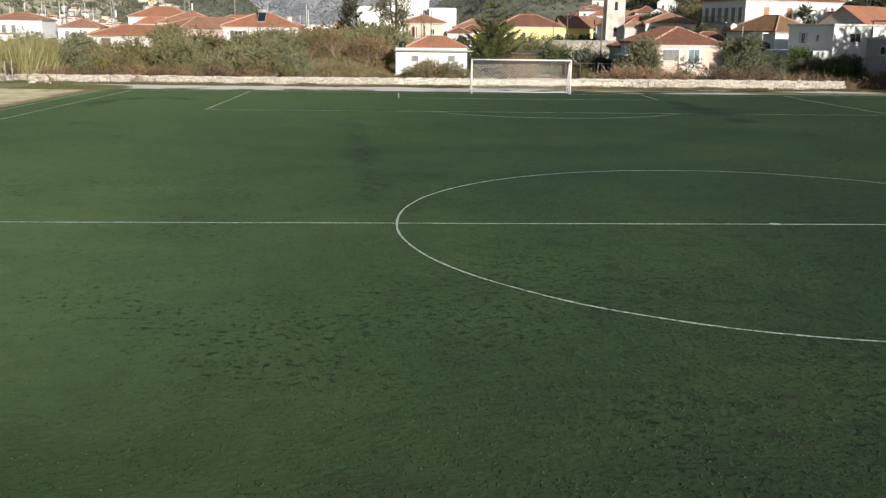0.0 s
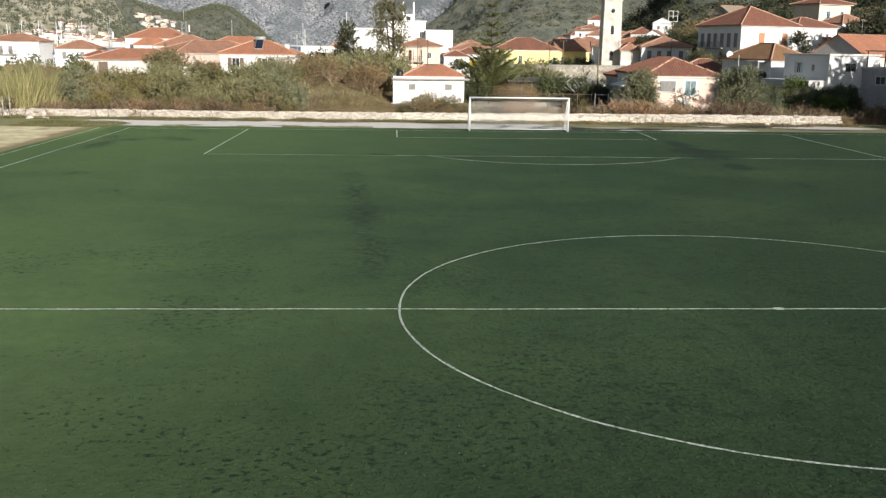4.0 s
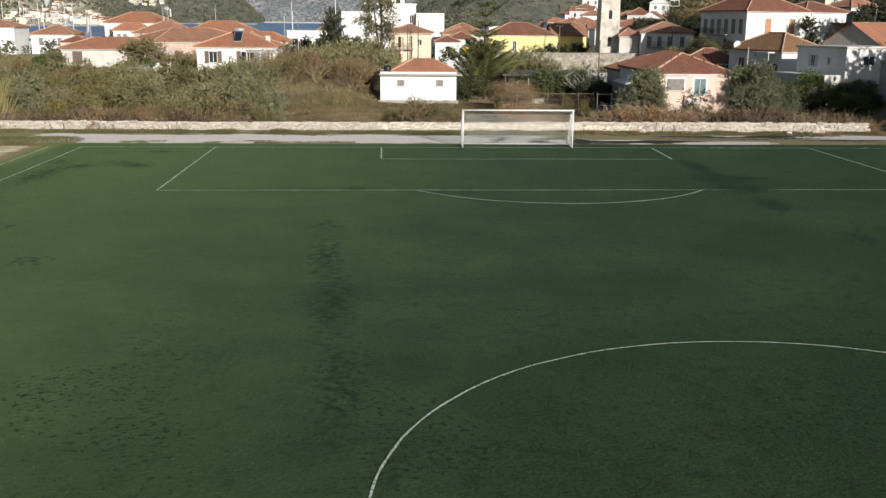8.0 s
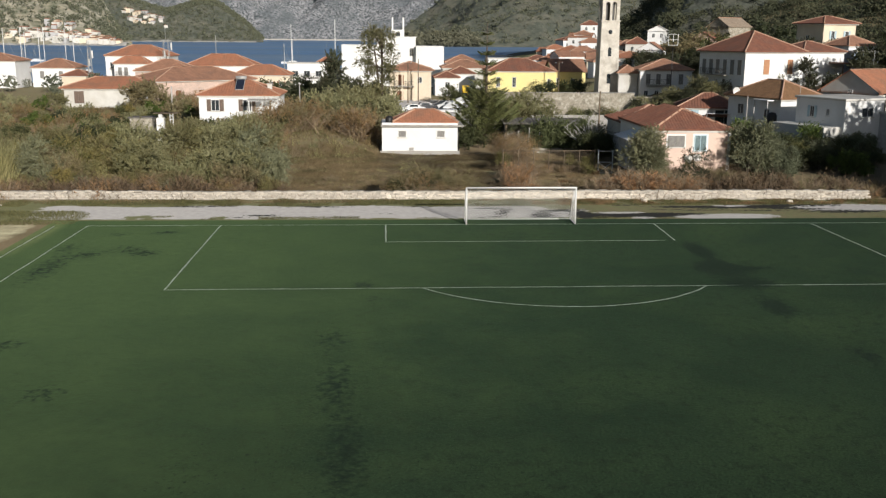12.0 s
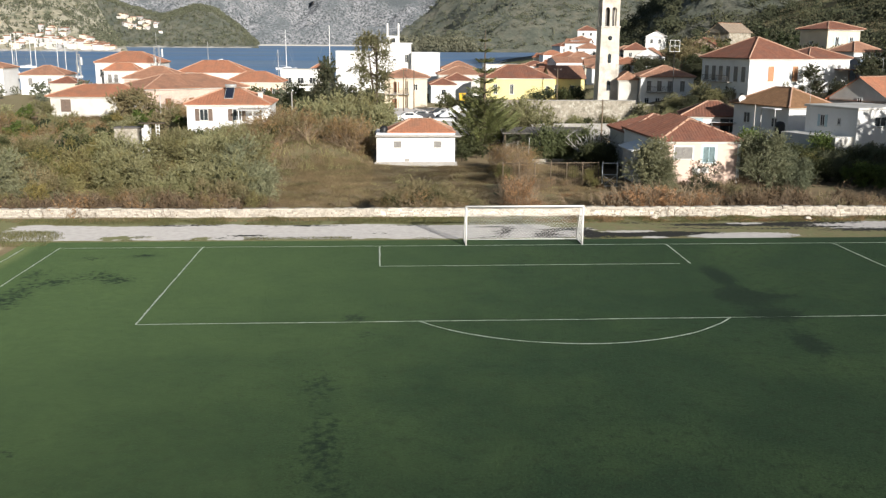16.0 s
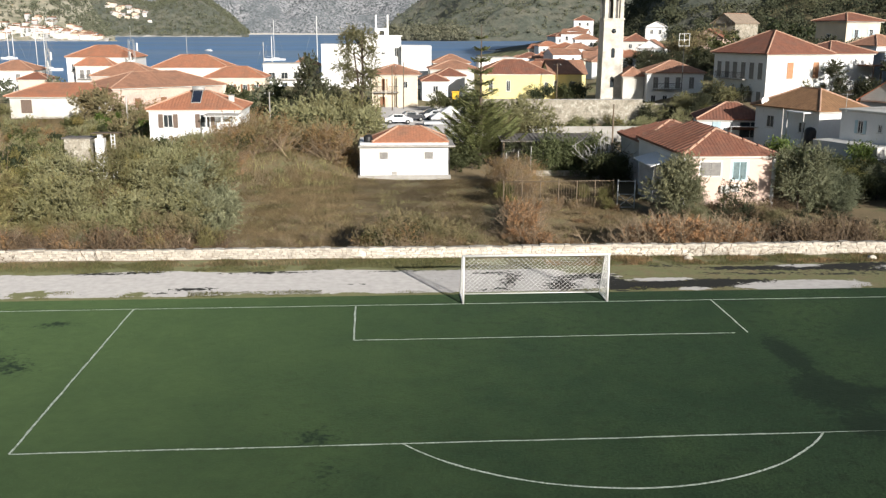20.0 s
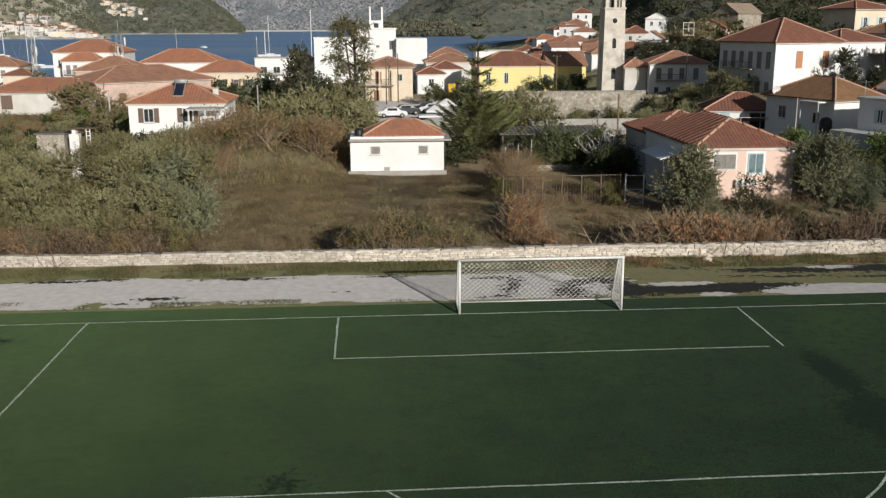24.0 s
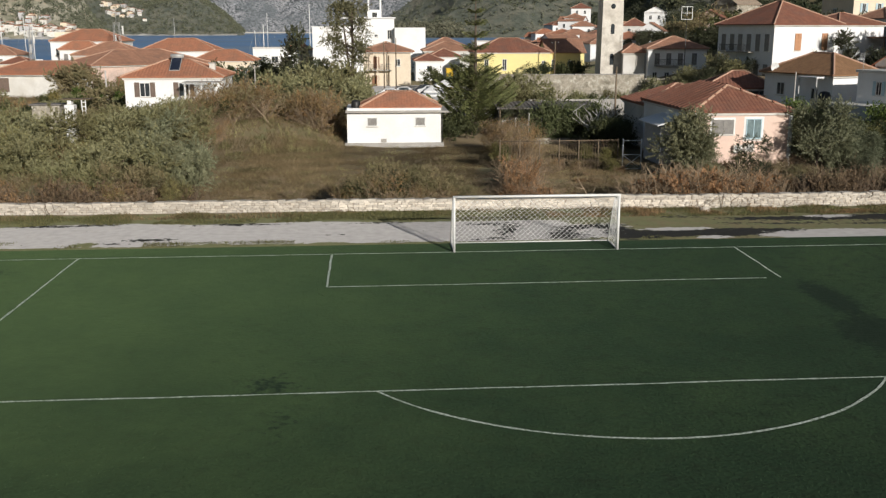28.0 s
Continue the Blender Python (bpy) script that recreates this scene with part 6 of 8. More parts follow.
# olive grove behind the wall
random.seed(5)
GROVE = (("olive_b", -22.4, 17.6, 4.3), ("olive_d", -19.6, 19.4, 3.6), ("olive_b", -29.0, 18.6, 4.3), ("olive_w", -33.4, 18.2, 3.2), ("olive_d", -38.2, 18.6, 4.0), ("olive_w", -25.8, 20.5, 3.4), ("olive_w", -32.2, 22.5, 4.4),
         ("olive_d", -20.8, 23.5, 4.7), ("olive_w", -36.2, 24.0, 4.8), ("yellow_a", -28.8, 29.0, 4.4), ("olive_w", -34.4, 32.0, 4.6), ("olive_b", -42.0, 21.0, 4.6), ("yellow_a", -41.4, 30.0, 4.6), ("olive_w", -46.6, 26.0, 4.2),
         ("olive_b", -48.4, 35.0, 4.2), ("yellow_a", -38.8, 38.0, 3.8), ("olive_w", -45.0, 43.0, 4.0), ("olive_w", -23.0, 33.0, 4.2), ("yellow_a", -26.4, 37.0, 3.4), ("olive_a", -25.4, 17.0, 3.0), ("brown_a", -35.8, 17.6, 2.6))
for kind, x, y, top in GROVE:
    plant(kind, x, y, (top + 1.0) / 5.0 * random.uniform(0.95, 1.05), random.uniform(0, 360), 1.0, "olive grove")
for x, y, top in ((12.2, 68.0, 4.2), (8.6, 70.0, 4.6), (-12.4, 68.0, 6.4), (-9.4, 73.0, 5.2), (-15.6, 71.0, 5.6), (-18.4, 76.0, 5.6), (-13.0, 80.0, 6.0)):
    plant(random.choice(("olive_a", "olive_b")), x, y, (top + 1.1) / 5.3, random.uniform(0, 360), 1.0)
for x, y, top in ((29.5, 40.0, 3.4), (33.0, 40.5, 3.2), (36.0, 39.0, 2.8), (39.0, 37.5, 2.4), (42.0, 36.5, 2.0), (31.5, 35.0, 2.4), (34.5, 33.0, 2.0), (37.5, 32.0, 1.8), (1.0, 57.5, 2.6), (2.6, 56.5, 1.6), (14.4, 46.0, 2.8), (16.0, 47.0, 2.6), (0.6, 54.6, 1.4),
                  (-27.0, 58.0, 3.0), (-23.4, 57.0, 3.2), (-32.5, 57.5, 2.2), (-36.5, 56.0, 2.6), (-41.0, 52.0, 3.0), (-46.0, 55.0, 2.6), (-52.0, 50.0, 3.2), (6.4, 108.0, 2.8), (2.8, 112.0, 3.2), (27.5, 131.0, 3.4), (29.8, 131.5, 3.6), (23.0, 130.0, 3.4)):
    plant("green_a", x, y, (top + 1.2) / 4.3, random.uniform(0, 360))
for x, y, top in ((-26.0, 92.0, 5.0), (-22.5, 90.0, 5.0), (-29.5, 104.0, 6.0), (-24.0, 110.0, 6.2),
                  (52.0, 72.0, 5.0), (56.0, 112.0, 8.6), (66.0, 116.0, 12.0), (62.0, 122.0, 12.0), (82.0, 130.0, 17.0), (88.0, 118.0, 16.0), (70.0, 135.0, 14.0), (78.0, 150.0, 18.0), (68.0, 158.0, 15.0), (60.0, 150.0, 11.0)):
    g = float(ground_z(x, y))
    plant("green_b", x, y, max(0.8, (top - g) / 6.0), random.uniform(0, 360))
for x, y, top in ((-50.0, 100.0, 4.8), (-40.0, 84.0, 3.4), (-38.2, 71.0, 4.2), (-24.0, 42.0, 2.8), (-32.5, 28.0, 3.2), (-40.0, 26.0, 3.0), (-17.5, 62.0, 4.2), (-14.4, 64.0, 4.0)):
    g = float(ground_z(x, y))
    plant("brown_a", x, y, max(0.6, (top - g) / 5.4), random.uniform(0, 360))
for x, y, top in ((32.6, 43.0, 4.6), (33.6, 41.4, 3.4), (38.2, 40.6, 3.9), (36.6, 29.6, 2.4), (38.2, 28.8, 2.2), (-31.0, 52.0, 2.2), (-48.0, 46.0, 2.2), (-38.0, 47.0, 2.2)):
    plant("light_a", x, y, (top + 0.6) / 3.8, random.uniform(0, 360))
for x, y, top in ((-26.0, 37.0, 3.2), (-30.0, 42.0, 3.4), (-24.5, 44.0, 3.0), (-40.0, 45.0, 3.0), (-27.0, 19.0, 2.6), (-34.5, 15.6, 2.2), (-36.0, 21.0, 3.0), (-43.5, 24.0, 3.4), (-31.0, 19.6, 2.8)):
    plant("yellow_a", x, y, (top + 1.2) / 3.9, random.uniform(0, 360))
for x, y, s in ((-22.8, 51.5, 0.98), (-24.6, 50.4, 0.9), (-12.6, 55.0, 1.0), (-13.6, 56.4, 0.95), (4.9, 38.0, 0.75), (5.6, 42.5, 0.8), (4.4, 45.0, 0.7), (-6.8, 13.8, 0.62), (-4.8, 13.6, 0.52), (-8.6, 14.0, 0.45), (-3.2, 13.4, 0.4), (4.7, 34.0, 0.6), (-3.0, 60.0, 0.6), (-28.0, 15.0, 0.6), (-25.0, 14.4, 0.55), (-22.0, 14.2, 0.5), (-31.5, 14.6, 0.55)):
    plant("bare", x, y, s, random.uniform(0, 360))
for x, y, s in ((20.5, 25.6, 0.8), (7.4, 55.0, 0.8)):
    plant("thin_a", x, y, s, random.uniform(0, 360))
for k in range(15):
    plant("cane", 8.2 + 8.6 * k / 14 + random.uniform(-0.4, 0.4), 54.2 + random.uniform(-0.9, 0.6), random.uniform(0.9, 1.25), random.uniform(0, 360), random.uniform(0.9, 1.15), "canes before the shed")
plant("fig", 15.4, 50.0, 1.3)
for x, y, s, sz in ((2.4, 20.0, 0.95, 1.35), (2.9, 21.4, 0.8, 1.1), (1.9, 19.0, 0.7, 1.1), (3.4, 17.4, 0.8, 1.0), (3.0, 23.2, 0.95, 1.2), (3.6, 25.4, 1.0, 1.2), (3.2, 27.6, 0.9, 1.2), (2.8, 16.2, 0.75, 1.0), (4.2, 14.8, 0.8, 0.9), (5.4, 14.0, 0.7, 0.9)):
    plant("bramble_c", x, y, s, random.uniform(0, 360), sz)
for k in range(26):
    plant(random.choice(("bramble_b", "bramble_a", "bare")), random.uniform(3.5, 12.0), random.uniform(14.0, 30.0), random.uniform(0.2, 0.42), random.uniform(0, 360), 0.8)
for k in range(26):
    x = -46.0 + 28.0 * k / 25 + random.uniform(-0.5, 0.5)
    plant(random.choice(("brown_a", "bramble_d", "olive_w", "olive_c", "bramble_d")), x, random.uniform(13.6, 16.4), random.uniform(0.42, 0.62), random.uniform(0, 360), random.uniform(0.8, 1.2))
for k in range(60):
    x, y = random.uniform(-64, -38), random.uniform(58, 82)
    plant(random.choice(("olive_b", "yellow_a", "olive_a", "light_a", "bare", "bramble_b")), x, y, random.uniform(0.4, 0.68), random.uniform(0, 360), 0.9)
for k in range(16):
    x = 9.4 + 4.6 * k / 15 + random.uniform(-0.4, 0.4)
    plant("bramble_c", x, random.uniform(12.2, 15.5), random.uniform(1.1, 1.6), random.uniform(0, 360), 1.0, "brambles along the wall")
for k in range(40):
    x = 14.0 + 23.0 * k / 39 + random.uniform(-0.5, 0.5)
    kinds = ("bramble_c", "bramble_c", "bramble_d") if x < 17.5 else ("bramble_d", "bramble_b", "bramble_d", "bramble_c") if x < 26 else ("bramble_a", "bramble_b", "bramble_d")
    plant(random.choice(kinds), x, random.uniform(12.0, 16.0), random.uniform(0.7, 1.5), random.uniform(0, 360), 1.0, "brambles along the wall")
for k in range(60):
    x = -46.0 + 27.5 * k / 59 + random.uniform(-0.6, 0.6)
    plant(random.choice(("bramble_a", "bramble_d", "bramble_d", "bramble_d")), x, random.uniform(12.2, 15.6), random.uniform(0.7, 1.25), random.uniform(0, 360), 1.0, "brambles along the wall")
for k in range(30):
    plant("bramble_b", random.uniform(-17, 9), random.uniform(12, 30), random.uniform(0.22, 0.5), random.uniform(0, 360), 0.8)
for kind, x, y, s in (("olive_a", -63.5, 99.0, 0.85), ("light_a", -66.5, 98.0, 0.9), ("olive_w", -67.0, 92.0, 0.6)):
    plant(kind, x, y, s, random.uniform(0, 360))
# mixed thicket between the wall and the houses
random.seed(41)
for k in range(110):
    x, y = random.uniform(-56, -17), random.uniform(22, 62)
    if x > -21 and y < 44 or (-34.5 < x < -21 and y > 60):
        continue
    if -38 < x < -27 and 36 < y < 47 or -39 < x < -33 and 46 < y < 57:
        continue
    kind = random.choice(("olive_a", "olive_b", "green_a", "yellow_a", "yellow_a", "bare", "bramble_b", "light_a", "brown_a", "brown_a"))
    plant(kind, x, y, random.uniform(0.4, 0.75) if kind != "bramble_b" else random.uniform(0.9, 1.6), random.uniform(0, 360), random.uniform(0.8, 1.2))
for k in range(190):
    x, y = random.uniform(-85, -10), random.uniform(62, 109)
    if -36 < x < -20 and y < 74 or x > -14 and y > 84 or x > -16 and y < 70 or -66 < x < -52 and y > 84:
        continue
    plant(random.choice(("green_a", "yellow_a", "olive_a", "bare", "olive_b", "light_a")), x, y, random.uniform(0.45, 0.85), random.uniform(0, 360))
for k in range(30):
    x, y = random.uniform(6, 30), random.uniform(60, 108)
    plant(random.choice(("green_a", "olive_a", "olive_b", "light_a")), x, y, random.uniform(0.35, 0.6), random.uniform(0, 360))
for k in range(34):
    x, y = random.uniform(27, 44), random.uniform(30, 47)
    if x > 37 and y > 40:
        continue
    plant(random.choice(("shade", "green_a", "olive_c", "yellow_a", "light_a")), x, y, random.uniform(0.55, 0.9), random.uniform(0, 360))
for k in range(16):
    plant(random.choice(("olive_a", "olive_b", "green_a")), random.uniform(7, 24), random.uniform(88, 97), random.uniform(0.4, 0.62), random.uniform(0, 360))
for k in range(24):
    plant(random.choice(("green_a", "olive_b", "yellow_a")), random.uniform(27, 60), random.uniform(74, 96), random.uniform(0.4, 0.7), random.uniform(0, 360))
for x, y, s in ((-7.6, 14.0, 0.58), (-6.0, 14.4, 0.66), (-4.4, 14.1, 0.60), (-2.8, 14.2, 0.50), (-1.6, 14.0, 0.36)):
    plant("brown_a", x, y, 1.05 * s, random.uniform(0, 360), 0.95)
    plant("bramble_b", x + 0.3, y - 0.5, 1.9 * s, random.uniform(0, 360), 1.0)
    plant("yellow_a", x - 0.4, y + 0.3, 0.9 * s, random.uniform(0, 360), 1.0)
for kind, x, y, s in (("olive_a", -33.4, 60.6, 0.80), ("green_a", -31.0, 60.8, 0.98), ("brown_a", -29.2, 61.0, 0.78), ("olive_b", -27.0, 60.6, 0.84), ("olive_a", -24.6, 60.2, 0.86), ("olive_a", -32.4, 51.0, 0.92), ("olive_b", -29.4, 51.5, 0.86), ("yellow_a", -26.6, 51.6, 1.0), ("olive_a", -24.8, 51.0, 0.95), ("brown_a", -34.6, 51.8, 0.8), ("green_a", -22.4, 51.8, 0.95), ("yellow_a", -24.4, 59.4, 1.2), ("brown_a", -22.2, 60.0, 0.9)):
    plant(kind, x, y, s, random.uniform(0, 360))
for k in range(11):
    plant("green_a" if k % 3 else "bramble_b", 18.0 + 1.4 * k, 99.6 + random.uniform(-0.6, 0.3), random.uniform(0.35, 0.7), random.uniform(0, 360), 0.8)
for x, y, s in ((15.2, 26.5, 1.12), (16.5, 26.2, 0.88), (26.7, 28.6, 1.2), (28.6, 29.4, 0.85), (30.6, 28.6, 0.66)):
    plant("olive_c", x, y, s, random.uniform(0, 360))
for x, y, s in ((10.6, 13.0, 1.35), (11.8, 13.4, 1.6), (13.0, 13.1, 1.3), (12.4, 14.6, 1.5)):
    plant("bramble_c", x, y, s, random.uniform(0, 360))
for x, y, s, sz in ((-17.2, 94.0, 1.05, 1.62), (-18.6, 95.0, 0.85, 1.25), (-15.9, 95.5, 0.8, 1.2), (-14.2, 96.5, 0.8, 1.15), (-20.5, 97.0, 0.8, 0.95)):
    plant("dusk", x, y, s, random.uniform(0, 360), sz)
for x, y, s in ((-15.0, 75.0, 1.0), (-12.4, 76.0, 1.22), (-9.6, 77.0, 1.05), (-13.6, 81.0, 1.25), (-10.6, 82.0, 1.15), (-16.8, 79.0, 1.0)):
    plant("olive_b", x, y, s, random.uniform(0, 360), 1.05)
for x, y, s in ((-23.6, 54.6, 1.0), (-21.6, 53.0, 1.06), (-20.0, 54.2, 1.04), (-18.4, 54.6, 0.9), (-22.6, 56.8, 1.0), (-11.6, 54.6, 0.9), (-12.8, 57.4, 1.0)):
    plant("bare", x, y, s, random.uniform(0, 360), 0.95)
for x, y, s in ((-47.4, 97.0, 1.1), (-50.6, 97.6, 1.05), (-49.0, 99.0, 1.2)):
    plant("brown_a", x, y, s, random.uniform(0, 360), 1.05)
for k in range(22):
    plant("shade" if k % 4 else "olive_b", random.uniform(33, 49), random.uniform(90, 99.5), random.uniform(0.5, 0.95), random.uniform(0, 360))
# the nearest five are added to shade the wall of the white wing
for x, y, s in ((67.0, 87.0, 1.2), (69.5, 89.0, 1.3), (72.0, 88.0, 1.4), (74.5, 90.0, 1.3), (77.0, 88.5, 1.3), (75.0, 93.0, 1.0), (78.5, 95.0, 1.1), (81.5, 93.5, 1.0), (84.5, 95.5, 1.1)):
    plant("dusk", x, y, s, random.uniform(0, 360))
for k in range(26):
    x, y = random.uniform(48, 68), random.uniform(136, 180)
    plant("dusk", x, y, random.uniform(0.6, 1.0), random.uniform(0, 360))
for x, y, s in ((72.0, 176.0, 1.3), (75.0, 178.0, 1.2), (64.0, 168.0, 1.2), (78.0, 172.0, 1.4)):
    plant("yellow_a", x, y, s, random.uniform(0, 360), 1.2)
for x, y, s in ((14.2, 95.0, 1.25), (11.6, 94.0, 1.1), (16.8, 95.4, 0.95)):
    plant("olive_b", x, y, s, random.uniform(0, 360))
# dark trees added in place of the shade below the white wing
for k in range(9):
    plant(random.choice(("dusk", "shade", "shade")), random.uniform(57, 74), random.uniform(82, 91), random.uniform(0.75, 1.1), random.uniform(0, 360))
for kind, x, y, top in (("olive_b", -27.2, 27.4, 5.2), ("olive_a", -24.4, 28.0, 5.3), ("olive_a", -22.0, 28.4, 5.5), ("olive_b", -31.4, 27.6, 5.2)):
    plant(kind, x, y, (top + 1.0) / 5.0, random.uniform(0, 360), 1.0, "olive grove")
for k in range(60):
    x, y = random.uniform(-92, -52), random.uniform(82, 109)
    plant(random.choice(("yellow_a", "green_a", "olive_b", "bramble_b", "bare")), x, y, random.uniform(0.25, 0.45), random.uniform(0, 360), 0.9)
for x, y, s in ((28.8, 31.6, 0.55), (31.2, 31.0, 0.5)):
    plant("olive_b", x, y, s, random.uniform(0, 360))
for x, y, top in ((64.5, 117.0, 12.6), (67.0, 119.0, 13.4), (69.6, 118.0, 13.2), (72.4, 120.0, 13.6), (75.0, 118.0, 13.0), (78.0, 119.0, 13.4)):
    plant("dusk", x, y, (top - float(ground_z(x, y))) / 6.4, random.uniform(0, 360), 1.0)
for x, y, top in ((71.0, 181.0, 15.6), (73.6, 183.0, 15.2), (76.4, 182.0, 15.0), (67.0, 177.0, 13.2), (64.0, 179.0, 12.6)):
    plant("brown_a", x, y, (top - float(ground_z(x, y))) / 5.2, random.uniform(0, 360), 1.0)
for k in range(30):
    plant(random.choice(("brown_a", "shade", "bramble_b", "olive_c")), random.uniform(15.5, 29.5), random.uniform(17.0, 26.5), random.uniform(0.22, 0.42), random.uniform(0, 360), 0.85)
for k in range(15):
    plant(random.choice(("bramble_d", "brown_a", "bramble_d", "bramble_b")), 17.6 + 0.62 * k + random.uniform(-0.3, 0.3), random.uniform(26.6, 29.4), random.uniform(0.36, 0.5) if k % 3 else 0.8, random.uniform(0, 360), 0.85)
for k in range(16):
    plant(random.choice(("bramble_b", "bramble_a", "yellow_a")), 3.0 + 0.62 * k + random.uniform(-0.3, 0.3), random.uniform(30.0, 33.2), random.uniform(0.35, 0.6), random.uniform(0, 360), 1.1)
for kind, x, y, s in (("green_a", -7.9, 14.2, 0.62), ("green_a", -6.4, 14.0, 0.7), ("shade", -7.1, 14.7, 0.72)):
    plant(kind, x, y, s, random.uniform(0, 360), 1.0)
# garden hedge by the shed
for k in range(9):
    plant("green_a", 12.5 + 5.5 * k / 8 + random.uniform(-0.3, 0.3), 52.6 + random.uniform(-0.5, 0.4), random.uniform(0.5, 0.75), random.uniform(0, 360), 1.1)


def blades(name, label, material, spots, height, width, seed, lean=0.5):
    """Many single grass blades as one mesh."""
    rng = np.random.default_rng(seed)
    x, y, s = spots.T
    n = len(x)
    z = ground_z(x, y)
    a = rng.random(n) * 6.283
    d = np.stack([np.cos(a), np.sin(a)], 1)
    h = height * s * (0.6 + 0.8 * rng.random(n))
    off = rng.normal(size=(n, 2)) * (lean * h)[:, None]
    p = np.stack([x, y, z - 0.03], 1)
    side = np.concatenate([d * width * (0.7 + 0.6 * rng.random(n))[:, None], np.zeros((n, 1))], 1)
    tip = p + np.concatenate([off, h[:, None]], 1)
    v = np.stack([p - side, p + side, tip], 1).reshape(-1, 3)
    ob = new(name, mesh_of(name, v, np.arange(3 * n).reshape(-1, 3), material))
    return tagged(ob, label, "grass", kind="stuff")


def scatter(seed, n, x0, x1, y0, y1, thin=0.0, freq=0.35):
    rng = np.random.default_rng(seed)
    x, y = rng.uniform(x0, x1, n), rng.uniform(y0, y1, n)
    k = np.array([noise.noise(Vector((a * freq, b * freq, seed))) for a, b in zip(x, y)])
    keep = k > thin
    return np.stack([x, y, 0.6 + 0.9 * np.clip(k - thin, 0, 0.8)], 1)[keep]


blades("dry_grass", "tall dry grass in the scrub field", M["drygrass"], scatter(1, 190000, -18, 29, 11.2, 49, -1.2), 0.17, 0.016, 1, 1.0)
blades("dry_weeds", "patches of green weeds in the scrub field", M["weed"], scatter(2, 18000, -18, 29, 11.2, 49, 0.20), 0.20, 0.018, 2, 0.9)
blades("scrub_grass", "dry grass under the olive trees", M["drygrass"], scatter(3, 190000, -95, -10, 11.2, 111, -0.9), 0.36, 0.024, 3, 0.8)
blades("verge_grass", "short green grass verge along the wall", M["weed"], scatter(4, 60000, -46, 30, 7.4, 10.1, -0.15, 0.5), 0.16, 0.02, 4)
blades("verge_dry_grass", "dry stalks along the foot of the wall", M["drygrass"], scatter(5, 14000, -46, 30, 8.6, 10.2, 0.0, 0.5), 0.22, 0.02, 5)
edge = np.concatenate([scatter(6, 5000, -46, 30, 1.9, 2.7, 0.25, 0.4), scatter(7, 1800, -18, -11, 2.0, 3.0, 0.1, 0.5), scatter(8, 2200, -30, -24, 2.0, 3.6, 0.05, 0.5)])
blades("edge_weeds", "tufts of weeds along the edge of the turf", M["weed"], edge, 0.13, 0.02, 6)
blades("verge_brown_tufts", "brown withered tufts along the foot of the wall", M["bramble"], scatter(12, 16000, 2, 31, 7.6, 10.2, -0.05, 0.6), 0.22, 0.02, 11)
blades("dry_stalks", "pale dead stalks standing in the scrub field", M["reed"], scatter(11, 26000, -19, 14, 11.6, 50, 0.12, 0.5), 0.42, 0.012, 9, 0.5)
blades("straw_clumps", "tall pale straw beside the leafy bush", M["reed"], np.concatenate([scatter(13, 2600, -6.4, -1.6, 14.6, 18.6, -0.1, 0.6), scatter(14, 1500, -21, -11, 43, 52, 0.1, 0.5)]), 1.25, 0.016, 12, 0.35)
blades("slope_weeds", "green-grey weeds on the slope beside the hut", M["weed"], scatter(15, 14000, -23, -10.5, 40, 54, 0.0, 0.45), 0.3, 0.022, 13, 0.9)
blades("reeds", "tall yellow reeds behind the wall", M["reed"], scatter(9, 17000, -58, -40.0, 11.5, 17.0, -0.6), 3.0, 0.04, 7, 0.24)
blades("near_hill_grass", "yellow-green grass at the corner of the pitch", M["weed"], scatter(10, 9000, -38, -30, 0.5, 5.5, -0.3), 0.14, 0.02, 8)


# woods on the near slope
def woods(name, label, seed, n, place, r0, r1, material, m=46, blade=0.55):
    """Far trees as ragged tufts of leaf blades, joined."""
    rng = np.random.default_rng(seed)
    V = []
    for k in range(n):
        p = place(rng)
        if p is None:
            continue
        r = rng.uniform(r0, r1)
        d = rng.normal(size=(m, 3))
        d /= np.linalg.norm(d, axis=1)[:, None]
        q = np.array(p) + np.array([0, 0, r * 0.7]) + d * r * (0.55 + 0.5 * rng.random(m))[:, None] * np.array([1, 1, 0.85])
        a = rng.normal(size=(m, 3))
        a /= np.linalg.norm(a, axis=1)[:, None]
        b = np.cross(a, d)
        s = r * blade
        V.append(np.stack([q - a * s * 0.6, q + b * s * 0.5, q + a * s * 0.6, q - b * s * 0.5], 1).reshape(-1, 3))
    v = np.concatenate(V)
    ob = new(name, mesh_of(name, v, np.arange(len(v)).reshape(-1, 4), material))
    return tagged(ob, label, "woodland", kind="stuff")


near_hill = bpy.data.objects["hill_near"]
hv = np.array([p.co[:] for p in near_hill.data.vertices])
hv = hv[hv[:, 1] < 640]


def on_near(rng):
    p = hv[rng.integers(len(hv))] + np.array([rng.uniform(-4, 4), rng.uniform(-5, 5), -0.5])
    return p if clear_of_houses(p[0], p[1]) and p[0] + 8.4 > (0.215 + 0.05 * rng.random()) * (p[1] + 49) and p[1] < 620 else None


woods("woodland", "dense wooded hillside above the town", 5, 2400, on_near, 2.2, 4.4, M["slope_tree"], 170, 0.19)


def on_slope(rng):
    y = rng.uniform(135, 430)
    x = -8.8 + rng.uniform(0.225, 0.62) * (y + 55)
    if x < 62 and y < 180 or not clear_of_houses(x, y):
        return None
    return (x, y, max(float(ground_z(x, y)), near_height(x, y) - 8.0))


woods("woodland_edge", "trees between the upper houses", 6, 1300, on_slope, 1.5, 3.2, M["slope_tree"], 170, 0.19)


